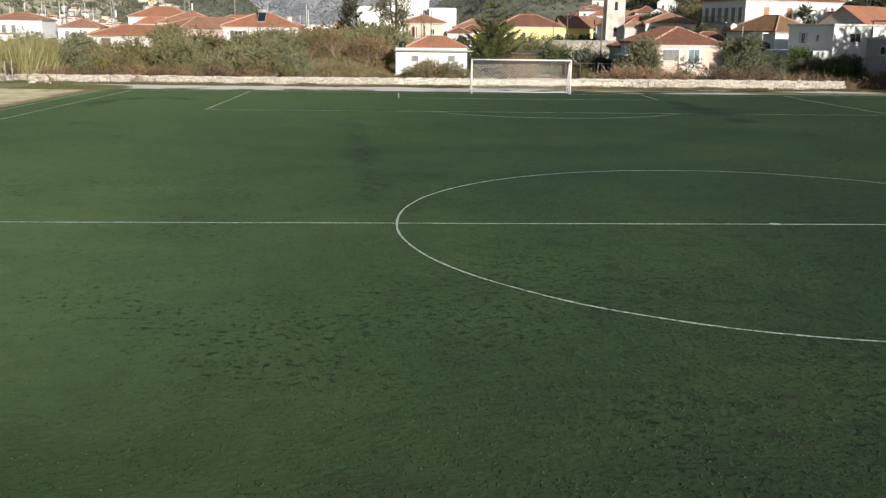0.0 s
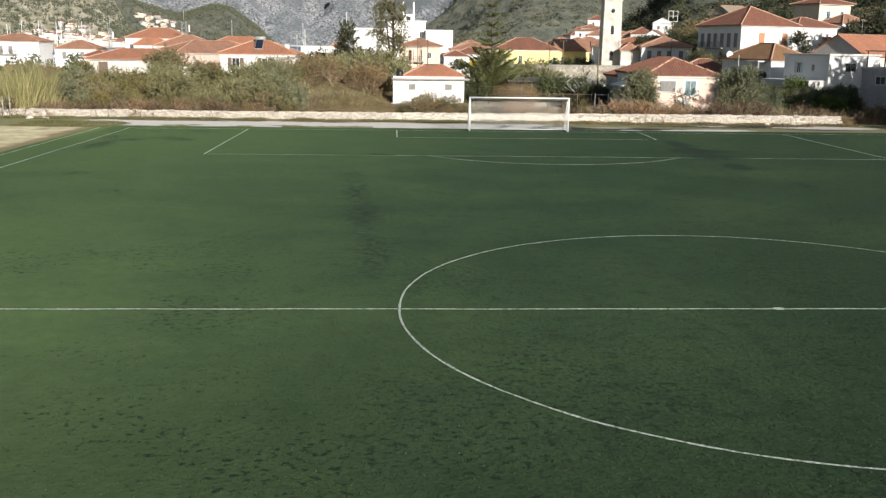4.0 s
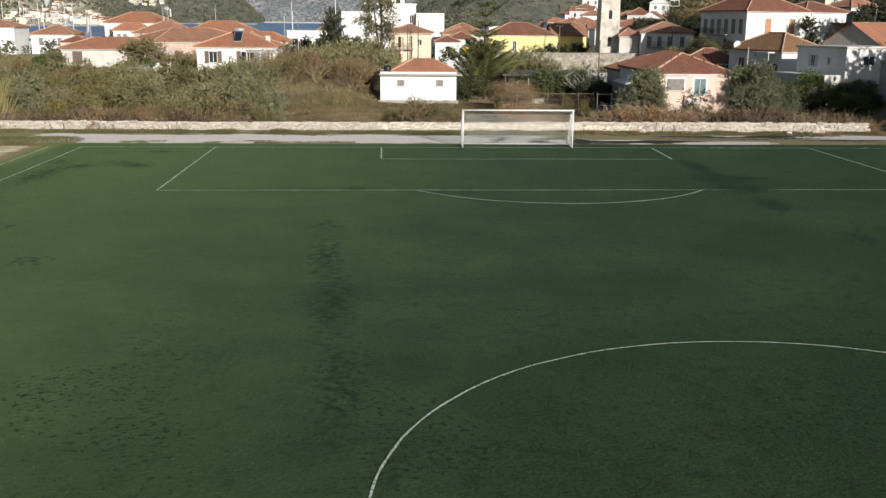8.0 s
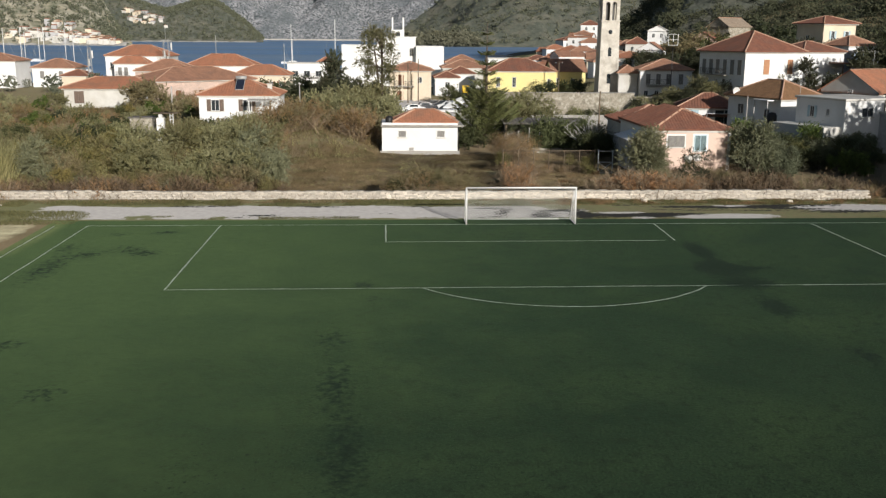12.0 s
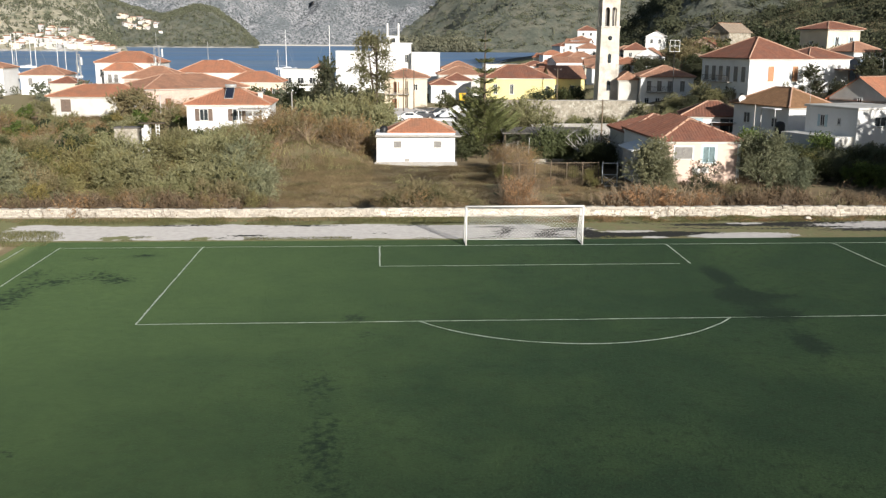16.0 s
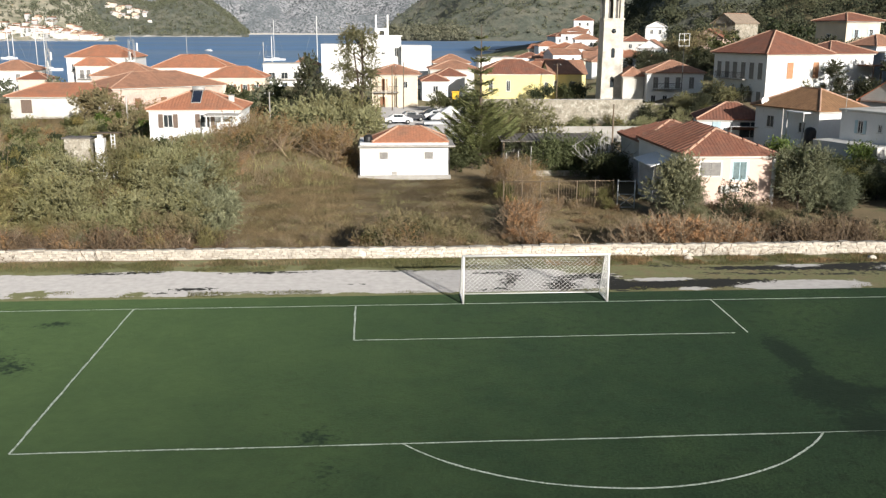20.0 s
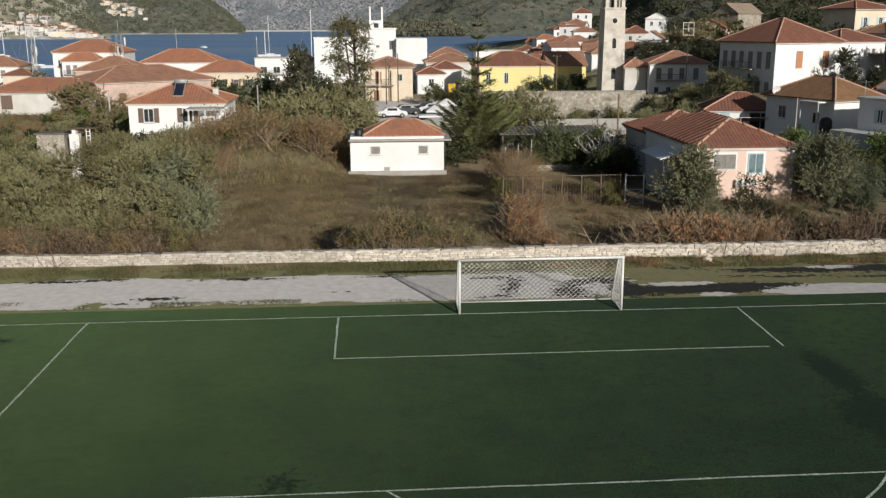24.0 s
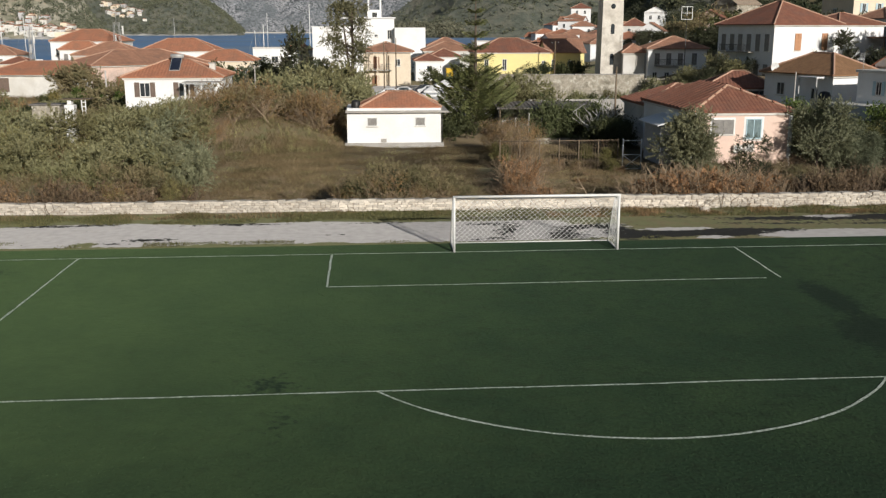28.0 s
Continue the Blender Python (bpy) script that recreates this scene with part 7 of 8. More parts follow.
def in_town(rng):
    y = rng.uniform(130, 330)
    x = -8.8 + rng.uniform(-0.52, 0.30) * (y + 55)
    if y > 200 and x < 0.13 * (y + 55):
        return None
    return (x, y, float(ground_z(x, y)) + 0.5)


woods("town_trees", "small trees between the town houses", 7, 150, in_town, 1.2, 2.4, M["far_tree"], 110, 0.30)


def on_hill(name, ahead, limit):
    pts = np.array([p.co[:] for p in bpy.data.objects[name].data.vertices])
    pts = pts[(pts[:, 2] > 1) & (pts[:, 2] < limit)]

    def place(rng):
        return pts[rng.integers(len(pts))] + np.array([rng.uniform(-7, 7), rng.uniform(-9, 9), -1.0])
    return place


def by_water(rng):
    d = 60 * rng.random() ** 1.4
    return (rng.uniform(16, 170), 1698 + d, -5.0 + 0.3 * d)


woods("shore_woods", "tall pale trees at the foot of the ridge", 12, 150, by_water, 6.0, 13.0, M["shore_tree"], 46, 0.3)
woods("ridge_woods", "scattered trees on the ridge beyond the bay", 8, 11000, on_hill("hill_middle", 0, 260), 3.0, 6.0, M["far_tree"], 11)
woods("headland_woods", "trees on the headland", 9, 6000, on_hill("headland", 0, 200), 3.0, 6.5, M["far_tree"], 12)
woods("hillside_woods", "scattered trees on the terraced hillside", 10, 3800, on_hill("hill_left", 0, 200), 3.0, 6.5, M["far_tree"], 12)

# unseen tall trees added beside the pitch to cast shade on the gardens
for x, y, s in ((38.5, -6.0, 1.0), (40.5, 1.0, 1.35), (48.0, 3.0, 2.1), (50.5, 6.0, 2.2), (51.5, 3.0, 2.4), (55.0, 6.0, 2.5), (58.5, 3.0, 2.8), (62.0, 7.0, 3.2), (65.5, 4.0, 3.4), (69.0, 7.0, 3.6), (73.0, 4.0, 3.7), (77.0, 7.0, 3.8), (81.0, 5.0, 3.8), (86.0, 8.0, 3.9)):
    plant("green_b", x, y, s, random.uniform(0, 360))
    # a second unseen row closes the leaf gaps in that shade
    if s > 1.5:
        plant("dusk", x + 1.5, y - 2.5, 0.9 * s, random.uniform(0, 360))


# ---------------------------------------------------------------- fences, shed, poles and other small things
def gz(x, y):
    return float(ground_z(x, y))


def wire_fence(x0, x1, y, h, step_x, label):
    f = thing("fence", pose(x0, y, gz(x0, y)), label, "fence")
    tube_part("rail", [(0, 0, h * 0.93), (x1 - x0, 0, h * 0.95)], 0.035, M["wood"], f, 6)
    n = int((x1 - x0) / step_x)
    for k in range(n + 1):
        tube_part("post", [(k * step_x, 0, -0.3), (k * step_x, 0, h * random.uniform(0.94, 1.02))], 0.05, M["wood"], f, 6)
    for j in range(5):
        z = h * (0.12 + 0.2 * j)
        tube_part("wire", [(0, -0.03, z), (n * step_x / 2, -0.03, z - 0.04), (n * step_x, -0.03, z)], 0.008, M["wood"], f, 4)
    v, fc = [], []
    for k in range(int((x1 - x0) / 0.22)):
        tube(v, fc, [(k * 0.22, -0.02, 0.0), (k * 0.22 + 0.1, -0.02, h * 0.9)], [0.011, 0.011], 3)
        tube(v, fc, [(k * 0.22 + 0.1, -0.02, 0.0), (k * 0.22, -0.02, h * 0.9)], [0.011, 0.011], 3)
    tagged(link_mesh("mesh", v, fc, M["twig"], f), kind="stuff")
    return f


random.seed(9)
wire_fence(2.6, 12.0, 31.4, 2.5, 1.55, "rusty wire mesh fence on thin metal posts")
g = thing("gate", pose(12.2, 31.0, gz(12.2, 31.0)), "pale metal garden gate with a cross brace", "gate")
for x in (0, 1.45):
    tube_part("post", [(x, 0, -0.3), (x, 0, 2.5)], 0.055, M["frame_white"], g, 8)
for z in (0.15, 1.25, 2.35):
    tube_part("rail", [(0, 0, z), (1.45, 0, z)], 0.035, M["frame_white"], g, 6)
tube_part("brace", [(0, 0, 0.15), (1.45, 0, 1.25)], 0.03, M["frame_white"], g, 6)
tube_part("brace", [(0, 0, 1.25), (1.45, 0, 0.15)], 0.03, M["frame_white"], g, 6)
db = thing("dead_branch", pose(-17.0, 51.2, gz(-17.0, 51.2)), "grey-brown dead branch leaning among the broom", "branch")
tube_part("stem", [(0, 0, -0.1), (-0.7, 0.2, 0.9), (-1.7, 0.3, 2.0)], [0.07, 0.06, 0.03], M["twig"], db, 6)
tube_part("fork", [(-0.7, 0.2, 0.9), (-0.6, 0.3, 1.6), (-0.8, 0.3, 2.2)], [0.045, 0.035, 0.015], M["twig"], db, 5)
lf = thing("fence", pose(-48.5, 8.6, 0), "row of bare metal fence posts beside the pitch corner", "fence")
for k in range(15):
    tube_part("post", [(k * 0.55, 0.05 * (k % 2), -0.3), (k * 0.55 + random.uniform(-0.05, 0.05), 0, 1.7)], 0.035, M["grey_metal"], lf, 6)
for z in (0.5, 1.1, 1.6):
    tube_part("wire", [(0, 0, z), (7.7, 0, z)], 0.01, M["grey_metal"], lf, 4)

sh = thing("shed", pose(6.0, 57.0, gz(10, 57)), "long low garden shed with a grey sheet roof", "shed")
part("back_wall", boxed(0, 10.2, 3.6, 3.75, -0.3, 3.2), M["concrete"], sh)
for x in (0.1, 3.4, 6.8, 10.1):
    part("post", boxed(x - 0.07, x + 0.07, 0.0, 0.14, -0.3, 3.1), M["wood"], sh)
link_mesh("roof", [(-0.3, -0.4, 3.1), (10.5, -0.4, 3.1), (10.5, 4.0, 3.5), (-0.3, 4.0, 3.5), (-0.3, -0.4, 3.02), (10.5, -0.4, 3.02), (10.5, 4.0, 3.42), (-0.3, 4.0, 3.42)], [(0, 1, 2, 3), (7, 6, 5, 4), (0, 4, 5, 1), (1, 5, 6, 2), (2, 6, 7, 3), (3, 7, 4, 0)], M["shed_roof"], sh)
for k in range(24):
    part("roof_rib", boxed(-0.25 + k * 0.45, -0.19 + k * 0.45, -0.4, 3.9, 0, 0.05), M["shed_roof"], sh).matrix_local = pose(0, 0.0, 3.14, math.degrees(math.atan2(0.4, 4.4)))
part("side_wall", boxed(-0.1, 0.0, 0.2, 3.6, -0.3, 3.3), M["dark_metal"], sh, "dark boarded end wall")
lw = thing("low_wall", pose(5.6, 51.6, gz(10, 51.6)), "low pale garden wall in front of the shed", "wall")
part("wall", boxed(0, 12.0, 0, 0.3, -0.3, 0.55, 0.04), M["rubble"], lw)


def pole(x, y, h, label, arms=0, r=0.11, material="wood"):
    p = thing("utility_pole", pose(x, y, gz(x, y)), label, "pole")
    tube_part("post", [(0, 0, -0.4), (0, 0, h)], [r, r * 0.7], M[material], p, 8)
    for k in range(arms):
        tube_part("arm", [(-0.7, 0, h - 0.3 - 0.5 * k), (0.7, 0, h - 0.3 - 0.5 * k)], 0.035, M["dark_metal"], p, 6)
        for s in (-0.6, 0.6):
            tube_part("insulator", [(s, 0, h - 0.27 - 0.5 * k), (s, 0, h - 0.1 - 0.5 * k)], 0.05, M["frame_white"], p, 6)
    return p


pole(16.4, 50.0, 7.6, "tall weathered wooden utility pole")
pole(35.2, 52.0, 6.4, "pale slim utility pole between gardens", 0, 0.09, "concrete")
pole(51.5, 94.0, 7.5, "dark utility pole with cross arms by the large house", 2)
pole(-5.0, 116.0, 7.5, "wooden utility pole by the cream house", 1)
pole(-3.0, 118.5, 8.0, "wooden utility pole by the cream house")
pole(-22.6, 88.0, 5.0, "pale concrete utility pole among trees", 1, 0.12, "concrete")
pole(-43.9, 95.0, 4.8, "pale bare utility pole beside the brown tree", 0, 0.14, "pale_twig")
pole(25.5, 128.0, 7.4, "wooden utility pole in front of the yellow house", 1)
ap = pole(42.4, 108.0, 9.6, "pole with a square grid aerial", 0, 0.07, "dark_metal")
for k in range(3):
    part("upright_bar", boxed(-0.9 + k * 0.86, -0.83 + k * 0.86, -0.03, 0.03, 9.0, 11.0), M["frame_white"], ap)
for z in (9.0, 9.97, 10.93):
    for x in (-0.826, 0.034):
        part("cross_bar", boxed(x, x + 0.782, -0.03, 0.03, z, z + 0.07), M["frame_white"], ap)


def lattice_mast(x, y, h, w, label, panels=0):
    m = thing("radio_mast", pose(x, y, gz(x, y)), label, "mast")
    for sx in (-1, 1):
        for sy in (-1, 1):
            tube_part("leg", [(sx * w, sy * w, -0.3), (sx * w * 0.6, sy * w * 0.6, h)], 0.05, M["grey_metal"], m, 5)
    n = int(h / 1.2)
    v, f = [], []
    for k in range(n):
        z0, z1 = h * k / n, h * (k + 1) / n
        a, b = w * (1 - 0.4 * k / n), w * (1 - 0.4 * (k + 1) / n)
        for q in ((-1, -1, 1, -1), (1, -1, 1, 1), (1, 1, -1, 1), (-1, 1, -1, -1)):
            tube(v, f, [(q[0] * a, q[1] * a, z0), (q[2] * b, q[3] * b, z1)], [0.03, 0.03], 4)
    tagged(link_mesh("bracing", v, f, M["grey_metal"], m), kind="stuff")
    for k in range(panels):
        a = k * 2.1
        part("panel_aerial", boxed(-0.18, 0.18, -0.1, 0.1, 0, 1.8, 0.02), M["frame_white"], m).matrix_local = pose(0.9 * w * math.cos(a) * 1.6, 0.9 * w * math.sin(a) * 1.6, h - 2.6 - 2.0 * (k % 3), 0, 0, k * 40)
    tube_part("rod", [(0, 0, h - 0.5), (0, 0, h + 3.0)], 0.05, M["grey_metal"], m, 5)
    return m


lattice_mast(-63.0, 178.0, 12.0, 0.9, "lattice radio mast with white panel aerials", 9)
lattice_mast(-81.0, 176.0, 10.0, 0.5, "slim lattice mast on the quay", 2)
for x, y, h in ((-54.0, 196.0, 13.0), (-83.5, 183.0, 11.5)):
    pole(x, y, h, "tall slim pole near the quay", 0, 0.1, "grey_metal")


# boats in the bay
def boat(x, y, length, mast, label, hull="car_white"):
    b = thing("sailing_boat", pose(x, y, -4.5, 0, 0, random.uniform(-40, 40)), label, "boat", "boats in the bay")
    v, f = [], []
    n = 9
    for k in range(n + 1):
        u = k / n
        w = 0.30 * length * 0.5 * math.sin(math.pi * min(0.08 + 0.92 * u, 0.5) if u < 0.5 else math.pi * (0.5 + 0.42 * (u - 0.5) / 0.5)) * (1 if u < 0.97 else 0.3)
        x0 = (u - 0.5) * length
        v += [(x0, -w, 1.1 + 0.25 * (1 - u)), (x0, -w * 0.6, -0.3), (x0, w * 0.6, -0.3), (x0, w, 1.1 + 0.25 * (1 - u))]
    for k in range(n):
        for j in range(3):
            f.append((4 * k + j, 4 * k + j + 1, 4 * k + 5 + j, 4 * k + 4 + j))
        f.append((4 * k + 3, 4 * k, 4 * k + 4, 4 * k + 7))
    f += [(0, 1, 2, 3), tuple(4 * n + q for q in (3, 2, 1, 0))]
    link_mesh("hull", v, f, M[hull], b)
    part("cabin", boxed(-0.15 * length, 0.2 * length, -0.08 * length, 0.08 * length, 1.15, 1.75, 0.08), M["car_white"], b)
    if mast:
        tube_part("mast", [(0, 0, 1.1), (0, 0, mast)], [0.2, 0.14], M["frame_white"], b, 6)
        tube_part("boom", [(0, 0, 2.4), (-0.36 * length, 0, 2.5)], 0.12, M["bluegrey"], b, 6)
        for s in (-1, 1):
            tube_part("stay", [(0, 0, mast), (s * length * 0.48, 0, 1.3)], 0.03, M["grey_metal"], b, 3)
        tube_part("spreader", [(0, -0.9, mast * 0.6), (0, 0.9, mast * 0.6)], 0.04, M["frame_white"], b, 4)
    return b


random.seed(15)
boat(-43.0, 290.0, 13, 16.0, "white sailing yacht with a bare mast")
boat(-47.0, 300.0, 12, 14.0, "white sailing yacht with a bare mast")
boat(-28.0, 300.0, 16, 23.0, "large white sailing yacht with a tall mast")
boat(-190.0, 430.0, 11, 10.0, "small white sailing boat at anchor")
boat(-230.0, 560.0, 10, 0, "small white motor boat")
boat(-150.0, 800.0, 9, 0, "small white motor boat")
for k in range(11):
    boat(-206 + 5.4 * k + random.uniform(-1, 1), 395 + random.uniform(-12, 12), random.uniform(11, 15), random.uniform(16, 20), "moored white sailing yacht with a bare mast")
for x, y in ((96.0, 812.0), (102.0, 790.0), (108.0, 770.0), (90.0, 830.0)):
    boat(x, y, 13, 0, "white motor boat at a mooring")
boat(-68.0, 545.0, 14, 24.0, "white sailing yacht with tall twin masts")
qy = thing("quay", pose(-222, 388, -4.7), "pale stone quay with moored yachts", "quay")
part("deck", boxed(0, 72, -6, -1, 0, 1.4, 0.05), M["concrete"], qy)


# parked cars on the open ground behind the hut
def car(x, y, turn, paint, label):
    c = thing("car", pose(x, y, gz(x, y) + 0.02, 0, 0, turn), label, "car", "parked cars")
    prof = [(-2.0, 0.35), (-2.05, 0.75), (-1.95, 0.92), (-1.35, 1.0), (-0.75, 1.42), (0.55, 1.45), (1.15, 1.02), (1.85, 0.88), (2.05, 0.68), (2.05, 0.35)]
    bm = bmesh.new()
    l = [bm.verts.new((a, -0.82 + 0.12 * max(0, b - 0.9), b)) for a, b in prof]
    r = [bm.verts.new((a, 0.82 - 0.12 * max(0, b - 0.9), b)) for a, b in prof]
    bm.faces.new(l)
    bm.faces.new(r[::-1])
    for k in range(len(prof)):
        q = (k + 1) % len(prof)
        bm.faces.new((l[q], l[k], r[k], r[q]))
    part("body", bm, M[paint], c)
    for s in (-1, 1):
        part("side_window", boxed(-0.75, 0.6, *sorted((s * 0.79, s * 0.81)), 1.02, 1.34), M["glass"], c)
    link_mesh("windscreen", [(0.62, -0.66, 1.42), (0.62, 0.66, 1.42), (1.16, 0.74, 1.05), (1.16, -0.74, 1.05)], [(0, 3, 2, 1)], M["glass"], c)
    link_mesh("rear_window", [(-0.82, -0.66, 1.41), (-0.82, 0.66, 1.41), (-1.33, 0.72, 1.04), (-1.33, -0.72, 1.04)], [(0, 1, 2, 3)], M["glass"], c)
    for a in (-1.25, 1.3):
        for s in (-1, 1):
            w = tube_part("wheel", [(a, s * 0.66, 0.32), (a, s * 0.84, 0.32)], 0.32, M["rubber"], c, 14)
            tube_part("rim", [(a, s * 0.84, 0.32), (a, s * 0.85, 0.32)], 0.2, M["grey_metal"], w, 12)
    for s in (-0.6, 0.6):
        part("headlight", boxed(2.0, 2.07, s - 0.16, s + 0.16, 0.66, 0.78, 0.02), M["frame_white"], c)
        part("tail_light", boxed(-2.07, -2.0, s - 0.14, s + 0.14, 0.72, 0.84, 0.02), M["tile_new"], c)
    return c


car(-4.6, 92.0, 4, "car_white", "white hatchback parked on the gravel")
car(-2.6, 95.5, 8, "car_dark", "dark hatchback parked on the gravel")
car(1.6, 97.5, -12, "car_white", "white car parked on the gravel")
car(0.8, 99.5, -4, "car_dark", "dark car parked behind the white hatchback")


def gazebo(x, y, w, d, h, top, label):
    g = thing("gazebo", pose(x, y, gz(x, y)), label, "gazebo", "white canopies on the parking place")
    for sx in (-1, 1):
        for sy in (-1, 1):
            tube_part("post", [(sx * (w / 2 - 0.06), sy * (d / 2 - 0.06), -0.2), (sx * (w / 2 - 0.06), sy * (d / 2 - 0.06), h)], 0.03, M["grey_metal"], g, 6)
    v = [(sx * w / 2, sy * d / 2, z) for z in (h, h + 0.02) for sx, sy in ((-1, -1), (1, -1), (1, 1), (-1, 1))] + [(0, 0, h + top), (0, 0, h + top - 0.02)]
    link_mesh("canopy", v, [(4, 5, 8), (5, 6, 8), (6, 7, 8), (7, 4, 8), (1, 0, 9), (2, 1, 9), (3, 2, 9), (0, 3, 9), (0, 1, 5, 4), (1, 2, 6, 5), (2, 3, 7, 6), (3, 0, 4, 7)], M["fabric"], g)
    bm = bmesh.new()
    for a in ((-w / 2, w / 2, -d / 2 - 0.02, -d / 2), (-w / 2, w / 2, d / 2, d / 2 + 0.02), (-w / 2 - 0.02, -w / 2, -d / 2, d / 2), (w / 2, w / 2 + 0.02, -d / 2, d / 2)):
        box(bm, a[0], a[1], a[2], a[3], h - 0.22, h)
    part("valance", bm, M["fabric"], g)


gazebo(3.0, 92.0, 2.7, 2.7, 1.9, 0.7, "white peaked canopy on thin posts")
gazebo(0.9, 86.0, 2.3, 2.6, 1.75, 0.7, "white peaked canopy on thin posts")
gazebo(0.0, 80.0, 3.0, 2.2, 2.0, 0.15, "flat white canopy on thin posts")
lowall = thing("low_wall", pose(0.3, 106.0, gz(0.3, 106)), "low white wall at the end of the parking place", "wall")
part("wall", boxed(0, 4.2, 0, 0.3, -0.2, 0.85, 0.02), M["white"], lowall)
part("coping", boxed(-0.06, 4.26, -0.06, 0.36, 0.854, 0.93, 0.02), M["white"], lowall)
ki = thing("kiosk", pose(5.4, 112.0, gz(5.4, 112)), "tall narrow yellow kiosk with a small cap", "kiosk")
part("body", boxed(-0.55, 0.55, -0.45, 0.45, -0.2, 3.2, 0.03), M["yellow_plastic"], ki)
part("cap", boxed(-0.65, 0.65, -0.55, 0.55, 3.204, 3.4, 0.03), M["yellow_plastic"], ki)
part("hatch", boxed(-0.35, 0.35, -0.49, -0.455, 1.1, 2.1), M["glass"], ki)

# things in the gardens
wt = thing("water_tank", pose(38.6, 52.5, gz(38.6, 52.5)), "tall black plastic water tank on a stand", "water tank")
part("stand", boxed(-0.7, 0.7, -0.7, 0.7, -0.3, 2.0, 0.03), M["concrete"], wt)
tube_part("tank", [(0, 0, 2.004), (0, 0, 2.1), (0, 0, 3.6), (0, 0, 3.9), (0, 0, 4.0)], [0.58, 0.62, 0.62, 0.45, 0.15], M["black_plastic"], wt, 16)


def dish(x, y, z, label):
    d = thing("satellite_dish", pose(x, y, z, 0, 0, 10), label, "satellite dish")
    v, f = [(0, 0.12, 0)], []
    for j in range(1, 5):
        for k in range(14):
            r, a = 0.13 * j, 2 * math.pi * k / 14
            v.append((r * math.cos(a), 0.12 - 0.45 * r * r, r * math.sin(a)))
    for k in range(14):
        f.append((0, 1 + k, 1 + (k + 1) % 14))
        for j in range(3):
            a, b = 1 + 14 * j + k, 1 + 14 * j + (k + 1) % 14
            f.append((a, a + 14, b + 14, b))
    o = link_mesh("reflector", v, f, M["frame_white"], d, True)
    tube_part("feed_arm", [(0, -0.0, -0.5), (0, -0.45, -0.05)], 0.015, M["grey_metal"], d, 4)
    tube_part("mount", [(0, 0.14, -0.1), (0, 0.2, -1.4)], 0.03, M["grey_metal"], d, 6)


dish(38.2, 64.0, 5.6, "white satellite dish on a roof corner")
dish(18.6, 45.6, 3.2, "white satellite dish by the salmon house")
for x, y, z in ((39.6, 47.2, 6.0), (60.0, 70.0, 9.4), (30.0, 140.0, 8.2)):
    a = thing("roof_aerial", pose(x, y, z), "thin metal television aerial on a roof", "aerial", "roof aerials")
    tube_part("mast", [(0, 0, -0.4), (0, 0, 1.6)], 0.025, M["grey_metal"], a, 5)
    tube_part("boom", [(-0.6, 0, 1.45), (0.6, 0, 1.45)], 0.015, M["grey_metal"], a, 4)
    for k in range(6):
        tube_part("element", [(-0.5 + 0.2 * k, -0.25, 1.45), (-0.5 + 0.2 * k, 0.25, 1.45)], 0.01, M["grey_metal"], a, 3)
ws = thing("garden_shed", pose(-36.3, 51.6, 0.0), "small white garden shed with an open frame", "shed")
part("wall", boxed(0, 0.9, 0, 0.9, -1.6, 2.8, 0.03), M["white"], ws)
part("gable", boxed(0.25, 0.65, 0.1, 0.8, 2.804, 3.2, 0.03), M["white"], ws)
part("roof", boxed(-0.3, 2.5, -0.2, 1.3, 3.3, 3.36, 0.01), M["wood"], ws)
for x in (1.6, 1.95):
    part("post", boxed(x, x + 0.08, 0, 0.08, -1.6, 3.296), M["white"], ws)
for k in range(7):
    part("rung", boxed(1.684, 1.946, 0.01, 0.06, 0.6 + 0.4 * k, 0.68 + 0.4 * k), M["white"], ws)
gf = thing("garden_fence", pose(5.8, 52.9, gz(10, 52.9)), "row of thin pale stakes before the canes", "fence")
for k in range(9):
    tube_part("stake", [(1.3 * k, 0, -0.3), (1.3 * k + random.uniform(-0.08, 0.08), 0, random.uniform(2.2, 3.0))], 0.04, M["pale_twig"], gf, 6)
for z in (0.9, 1.8):
    tube_part("wire", [(0, 0, z), (5.2, 0, z - 0.05), (10.4, 0, z)], 0.008, M["grey_metal"], gf, 4)
sw = thing("shed", pose(-39.6, 52.4, 0.0), "low grey shed wall half hidden in the thicket", "shed")
part("wall", boxed(0, 2.6, 0, 1.8, -1.5, 2.7, 0.03), M["rubble"], sw)
part("roof", boxed(-0.2, 2.8, -0.2, 2.0, 2.704, 2.82, 0.02), M["shed_roof"], sw)
yb = thing("yellow_container", pose(-61.0, 84.0, gz(-61, 84)), "yellow painted container among bushes", "container")
part("box", boxed(0, 2.4, 0, 1.4, -0.2, 1.0, 0.04), M["yellow_plastic"], yb)
part("lid", boxed(-0.06, 2.46, -0.06, 1.46, 1.004, 1.1, 0.03), M["yellow_plastic"], yb)
db = thing("dead_branch", pose(5.0, 13.2, gz(5.0, 13.2)), "pale dead branch leaning in the scrub", "branch")
tube_part("limb", [(1.2, 0, -0.1), (0.5, 0.1, 0.9), (-0.3, 0, 2.2)], [0.07, 0.05, 0.02], M["twig"], db, 6)
tube_part("twig", [(0.5, 0.1, 0.9), (0.9, 0.1, 1.7)], [0.03, 0.01], M["twig"], db, 5)
tube_part("twig", [(0.1, 0.05, 1.5), (-0.6, 0.2, 1.7)], [0.03, 0.01], M["twig"], db, 5)
random.seed(3)
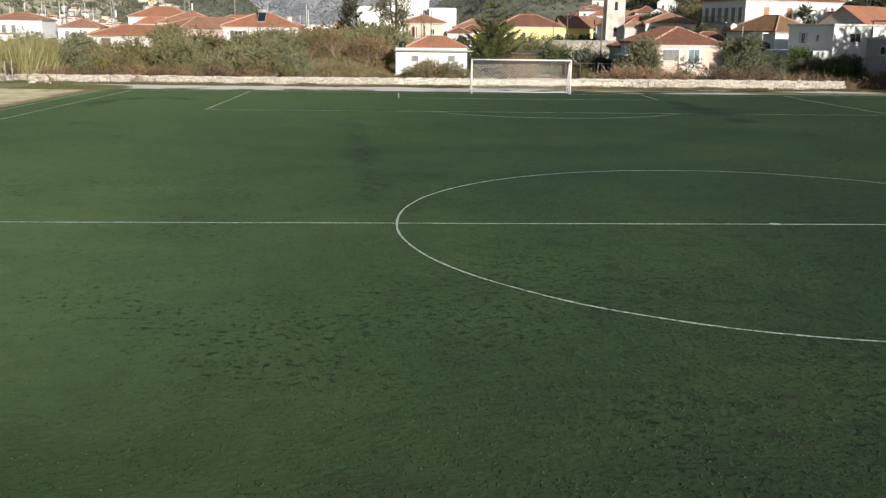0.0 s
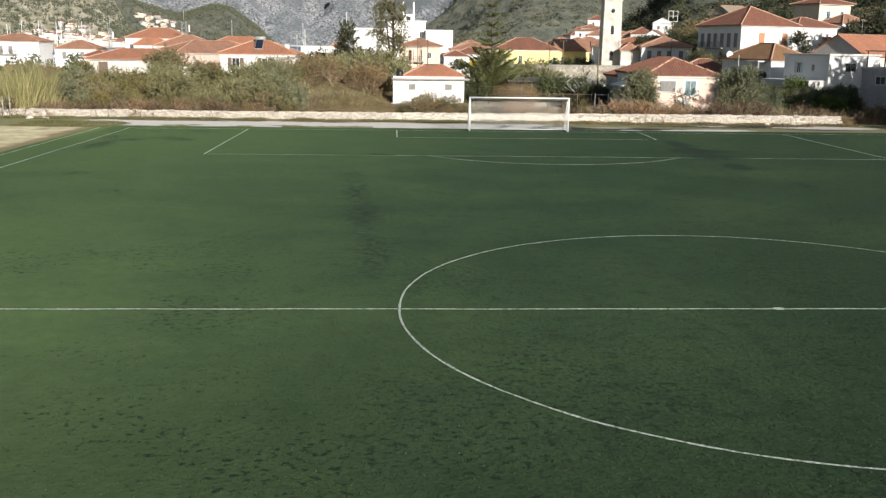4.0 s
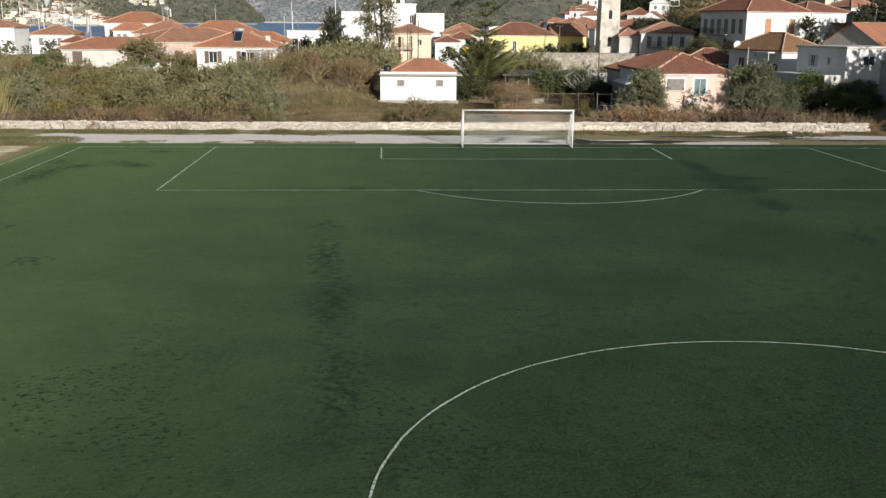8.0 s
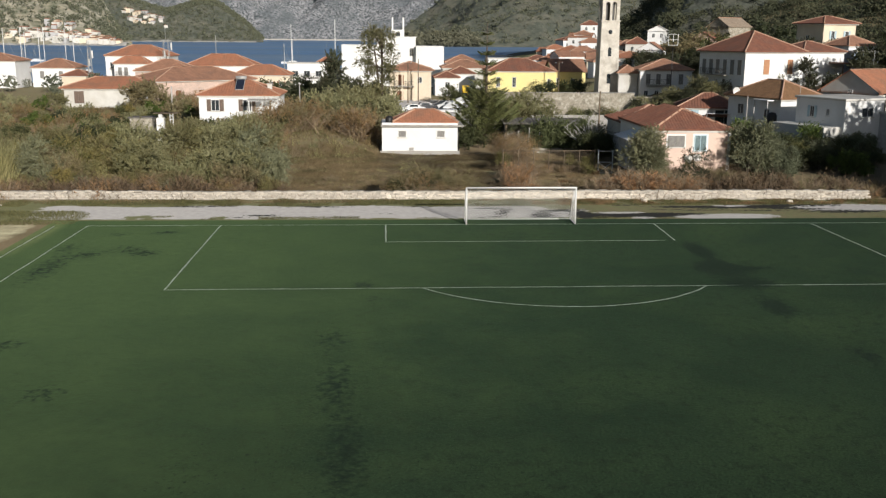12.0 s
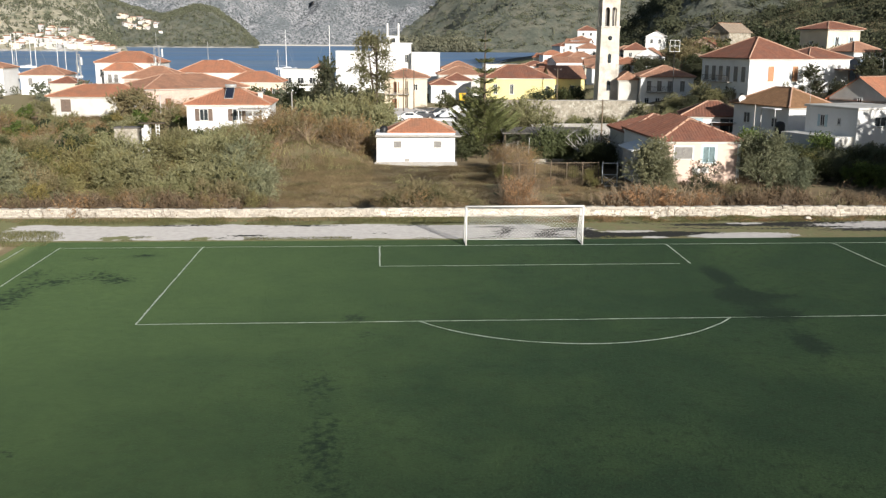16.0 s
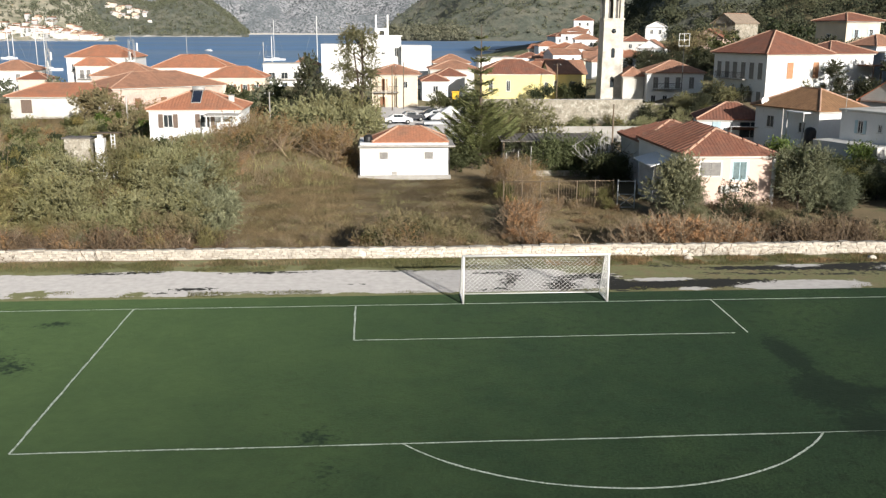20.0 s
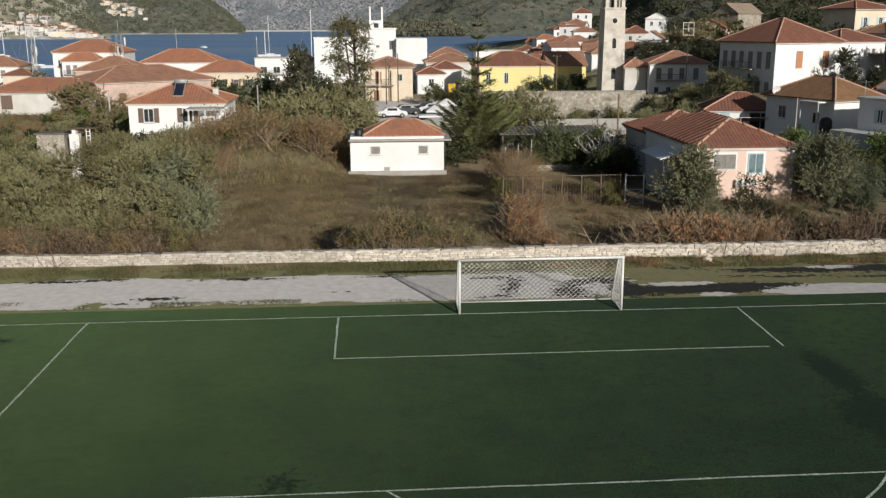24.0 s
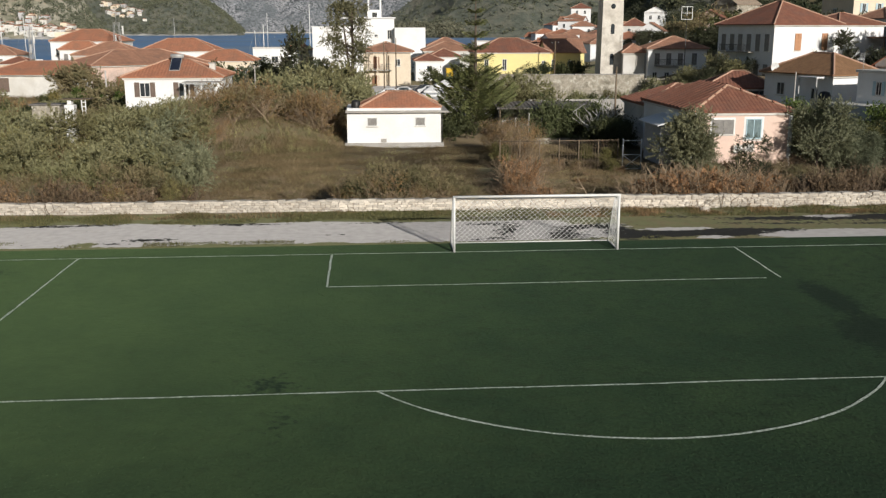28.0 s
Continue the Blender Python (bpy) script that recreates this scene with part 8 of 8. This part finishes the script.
for k in range(5):
    x, y = random.choice(((-6, 12.0), (3, 11.4), (12, 9.0), (22, 8.6), (-30, 9.0), (-9, 11.6), (16, 8.8), (-38, 8.0)))
    x, y = x + random.uniform(-2, 2), y + random.uniform(-0.2, 0.2)
    bm = bmesh.new()
    bmesh.ops.create_icosphere(bm, subdivisions=2, radius=random.uniform(0.12, 0.3))
    for vv in bm.verts:
        vv.co *= 1 + 0.25 * noise.noise(vv.co * 4 + Vector((k, 0, 0)))
        vv.co.z *= 0.6
    me = bpy.data.meshes.new("rock")
    bm.to_mesh(me)
    bm.free()
    me.materials.append(M["stone"])
    o = new("rock", me)
    o.location = (x, y, gz(x, y) + 0.06)
    tagged(o, "loose pale limestone rock on the verge", "rock", "loose rocks")


# ---------------------------------------------------------------- stones of the boundary wall
def stone_mesh(seed):
    """A rough block with broken corners, one metre each way."""
    rng = np.random.default_rng(seed)
    bm = bmesh.new()
    bmesh.ops.create_cube(bm, size=1.0)
    bmesh.ops.bevel(bm, geom=bm.edges[:], offset=0.10, segments=1, affect="EDGES")
    for v in bm.verts:
        v.co += Vector(rng.normal(size=3) * 0.035)
    me = bpy.data.meshes.new("stone")
    bm.to_mesh(me)
    bm.free()
    me.materials.append(M["stone"])
    return me


STONES = [stone_mesh(k) for k in range(8)]
rng = np.random.default_rng(77)
rest_v, rest_f, count = [], [], 0
protos = []
for me in STONES:
    protos.append((np.array([v.co[:] for v in me.vertices]), [tuple(p.vertices) for p in me.polygons]))
z = -0.05
course = 0
while z < 0.68:
    h = [0.13, 0.11, 0.14, 0.12, 0.10][course % 5]
    x = W0 + 0.2 * rng.random()
    while x < W1:
        w = 0.20 + 0.28 * rng.random()
        if z + h * 0.6 > wall_top(x):
            x += w
            continue
        k = int(rng.integers(8))
        y = wall_y(x + w / 2)
        c = (x + w / 2, y + 0.11 + 0.02 * rng.normal(), z + h / 2)
        size = (w * 0.97, 0.26, h * 0.95)
        near = -9.5 < c[0] < 11.5 and count < 300
        m = Matrix.LocRotScale(c, Euler((0, rng.normal() * 0.04, rng.normal() * 0.04)), size)
        if near:
            ob = new("stone", STONES[k])
            ob.parent = boundary
            ob.matrix_local = m
            count += 1
        else:
            n = len(rest_v)
            a = np.array(m)
            rest_v += (protos[k][0] @ a[:3, :3].T + a[:3, 3]).tolist()
            rest_f += [tuple(n + q for q in face) for face in protos[k][1]]
        x += w
    z += h
    course += 1
x = W0
while x < W1:
    w = 0.3 + 0.35 * rng.random()
    k = int(rng.integers(8))
    n = len(rest_v)
    m = Matrix.LocRotScale((x + w / 2, wall_y(x + w / 2) + WT / 2, wall_top(x) + 0.0 + 0.02 * rng.normal()), Euler((rng.normal() * 0.05, rng.normal() * 0.05, rng.normal() * 0.08)), (w, WT + 0.04, 0.13))
    a = np.array(m)
    rest_v += (protos[k][0] @ a[:3, :3].T + a[:3, 3]).tolist()
    rest_f += [tuple(n + q for q in face) for face in protos[k][1]]
    x += w * 0.98
tagged(link_mesh("stonework", rest_v, rest_f, M["stone"], boundary), "remaining courses and cap stones", kind="stuff")
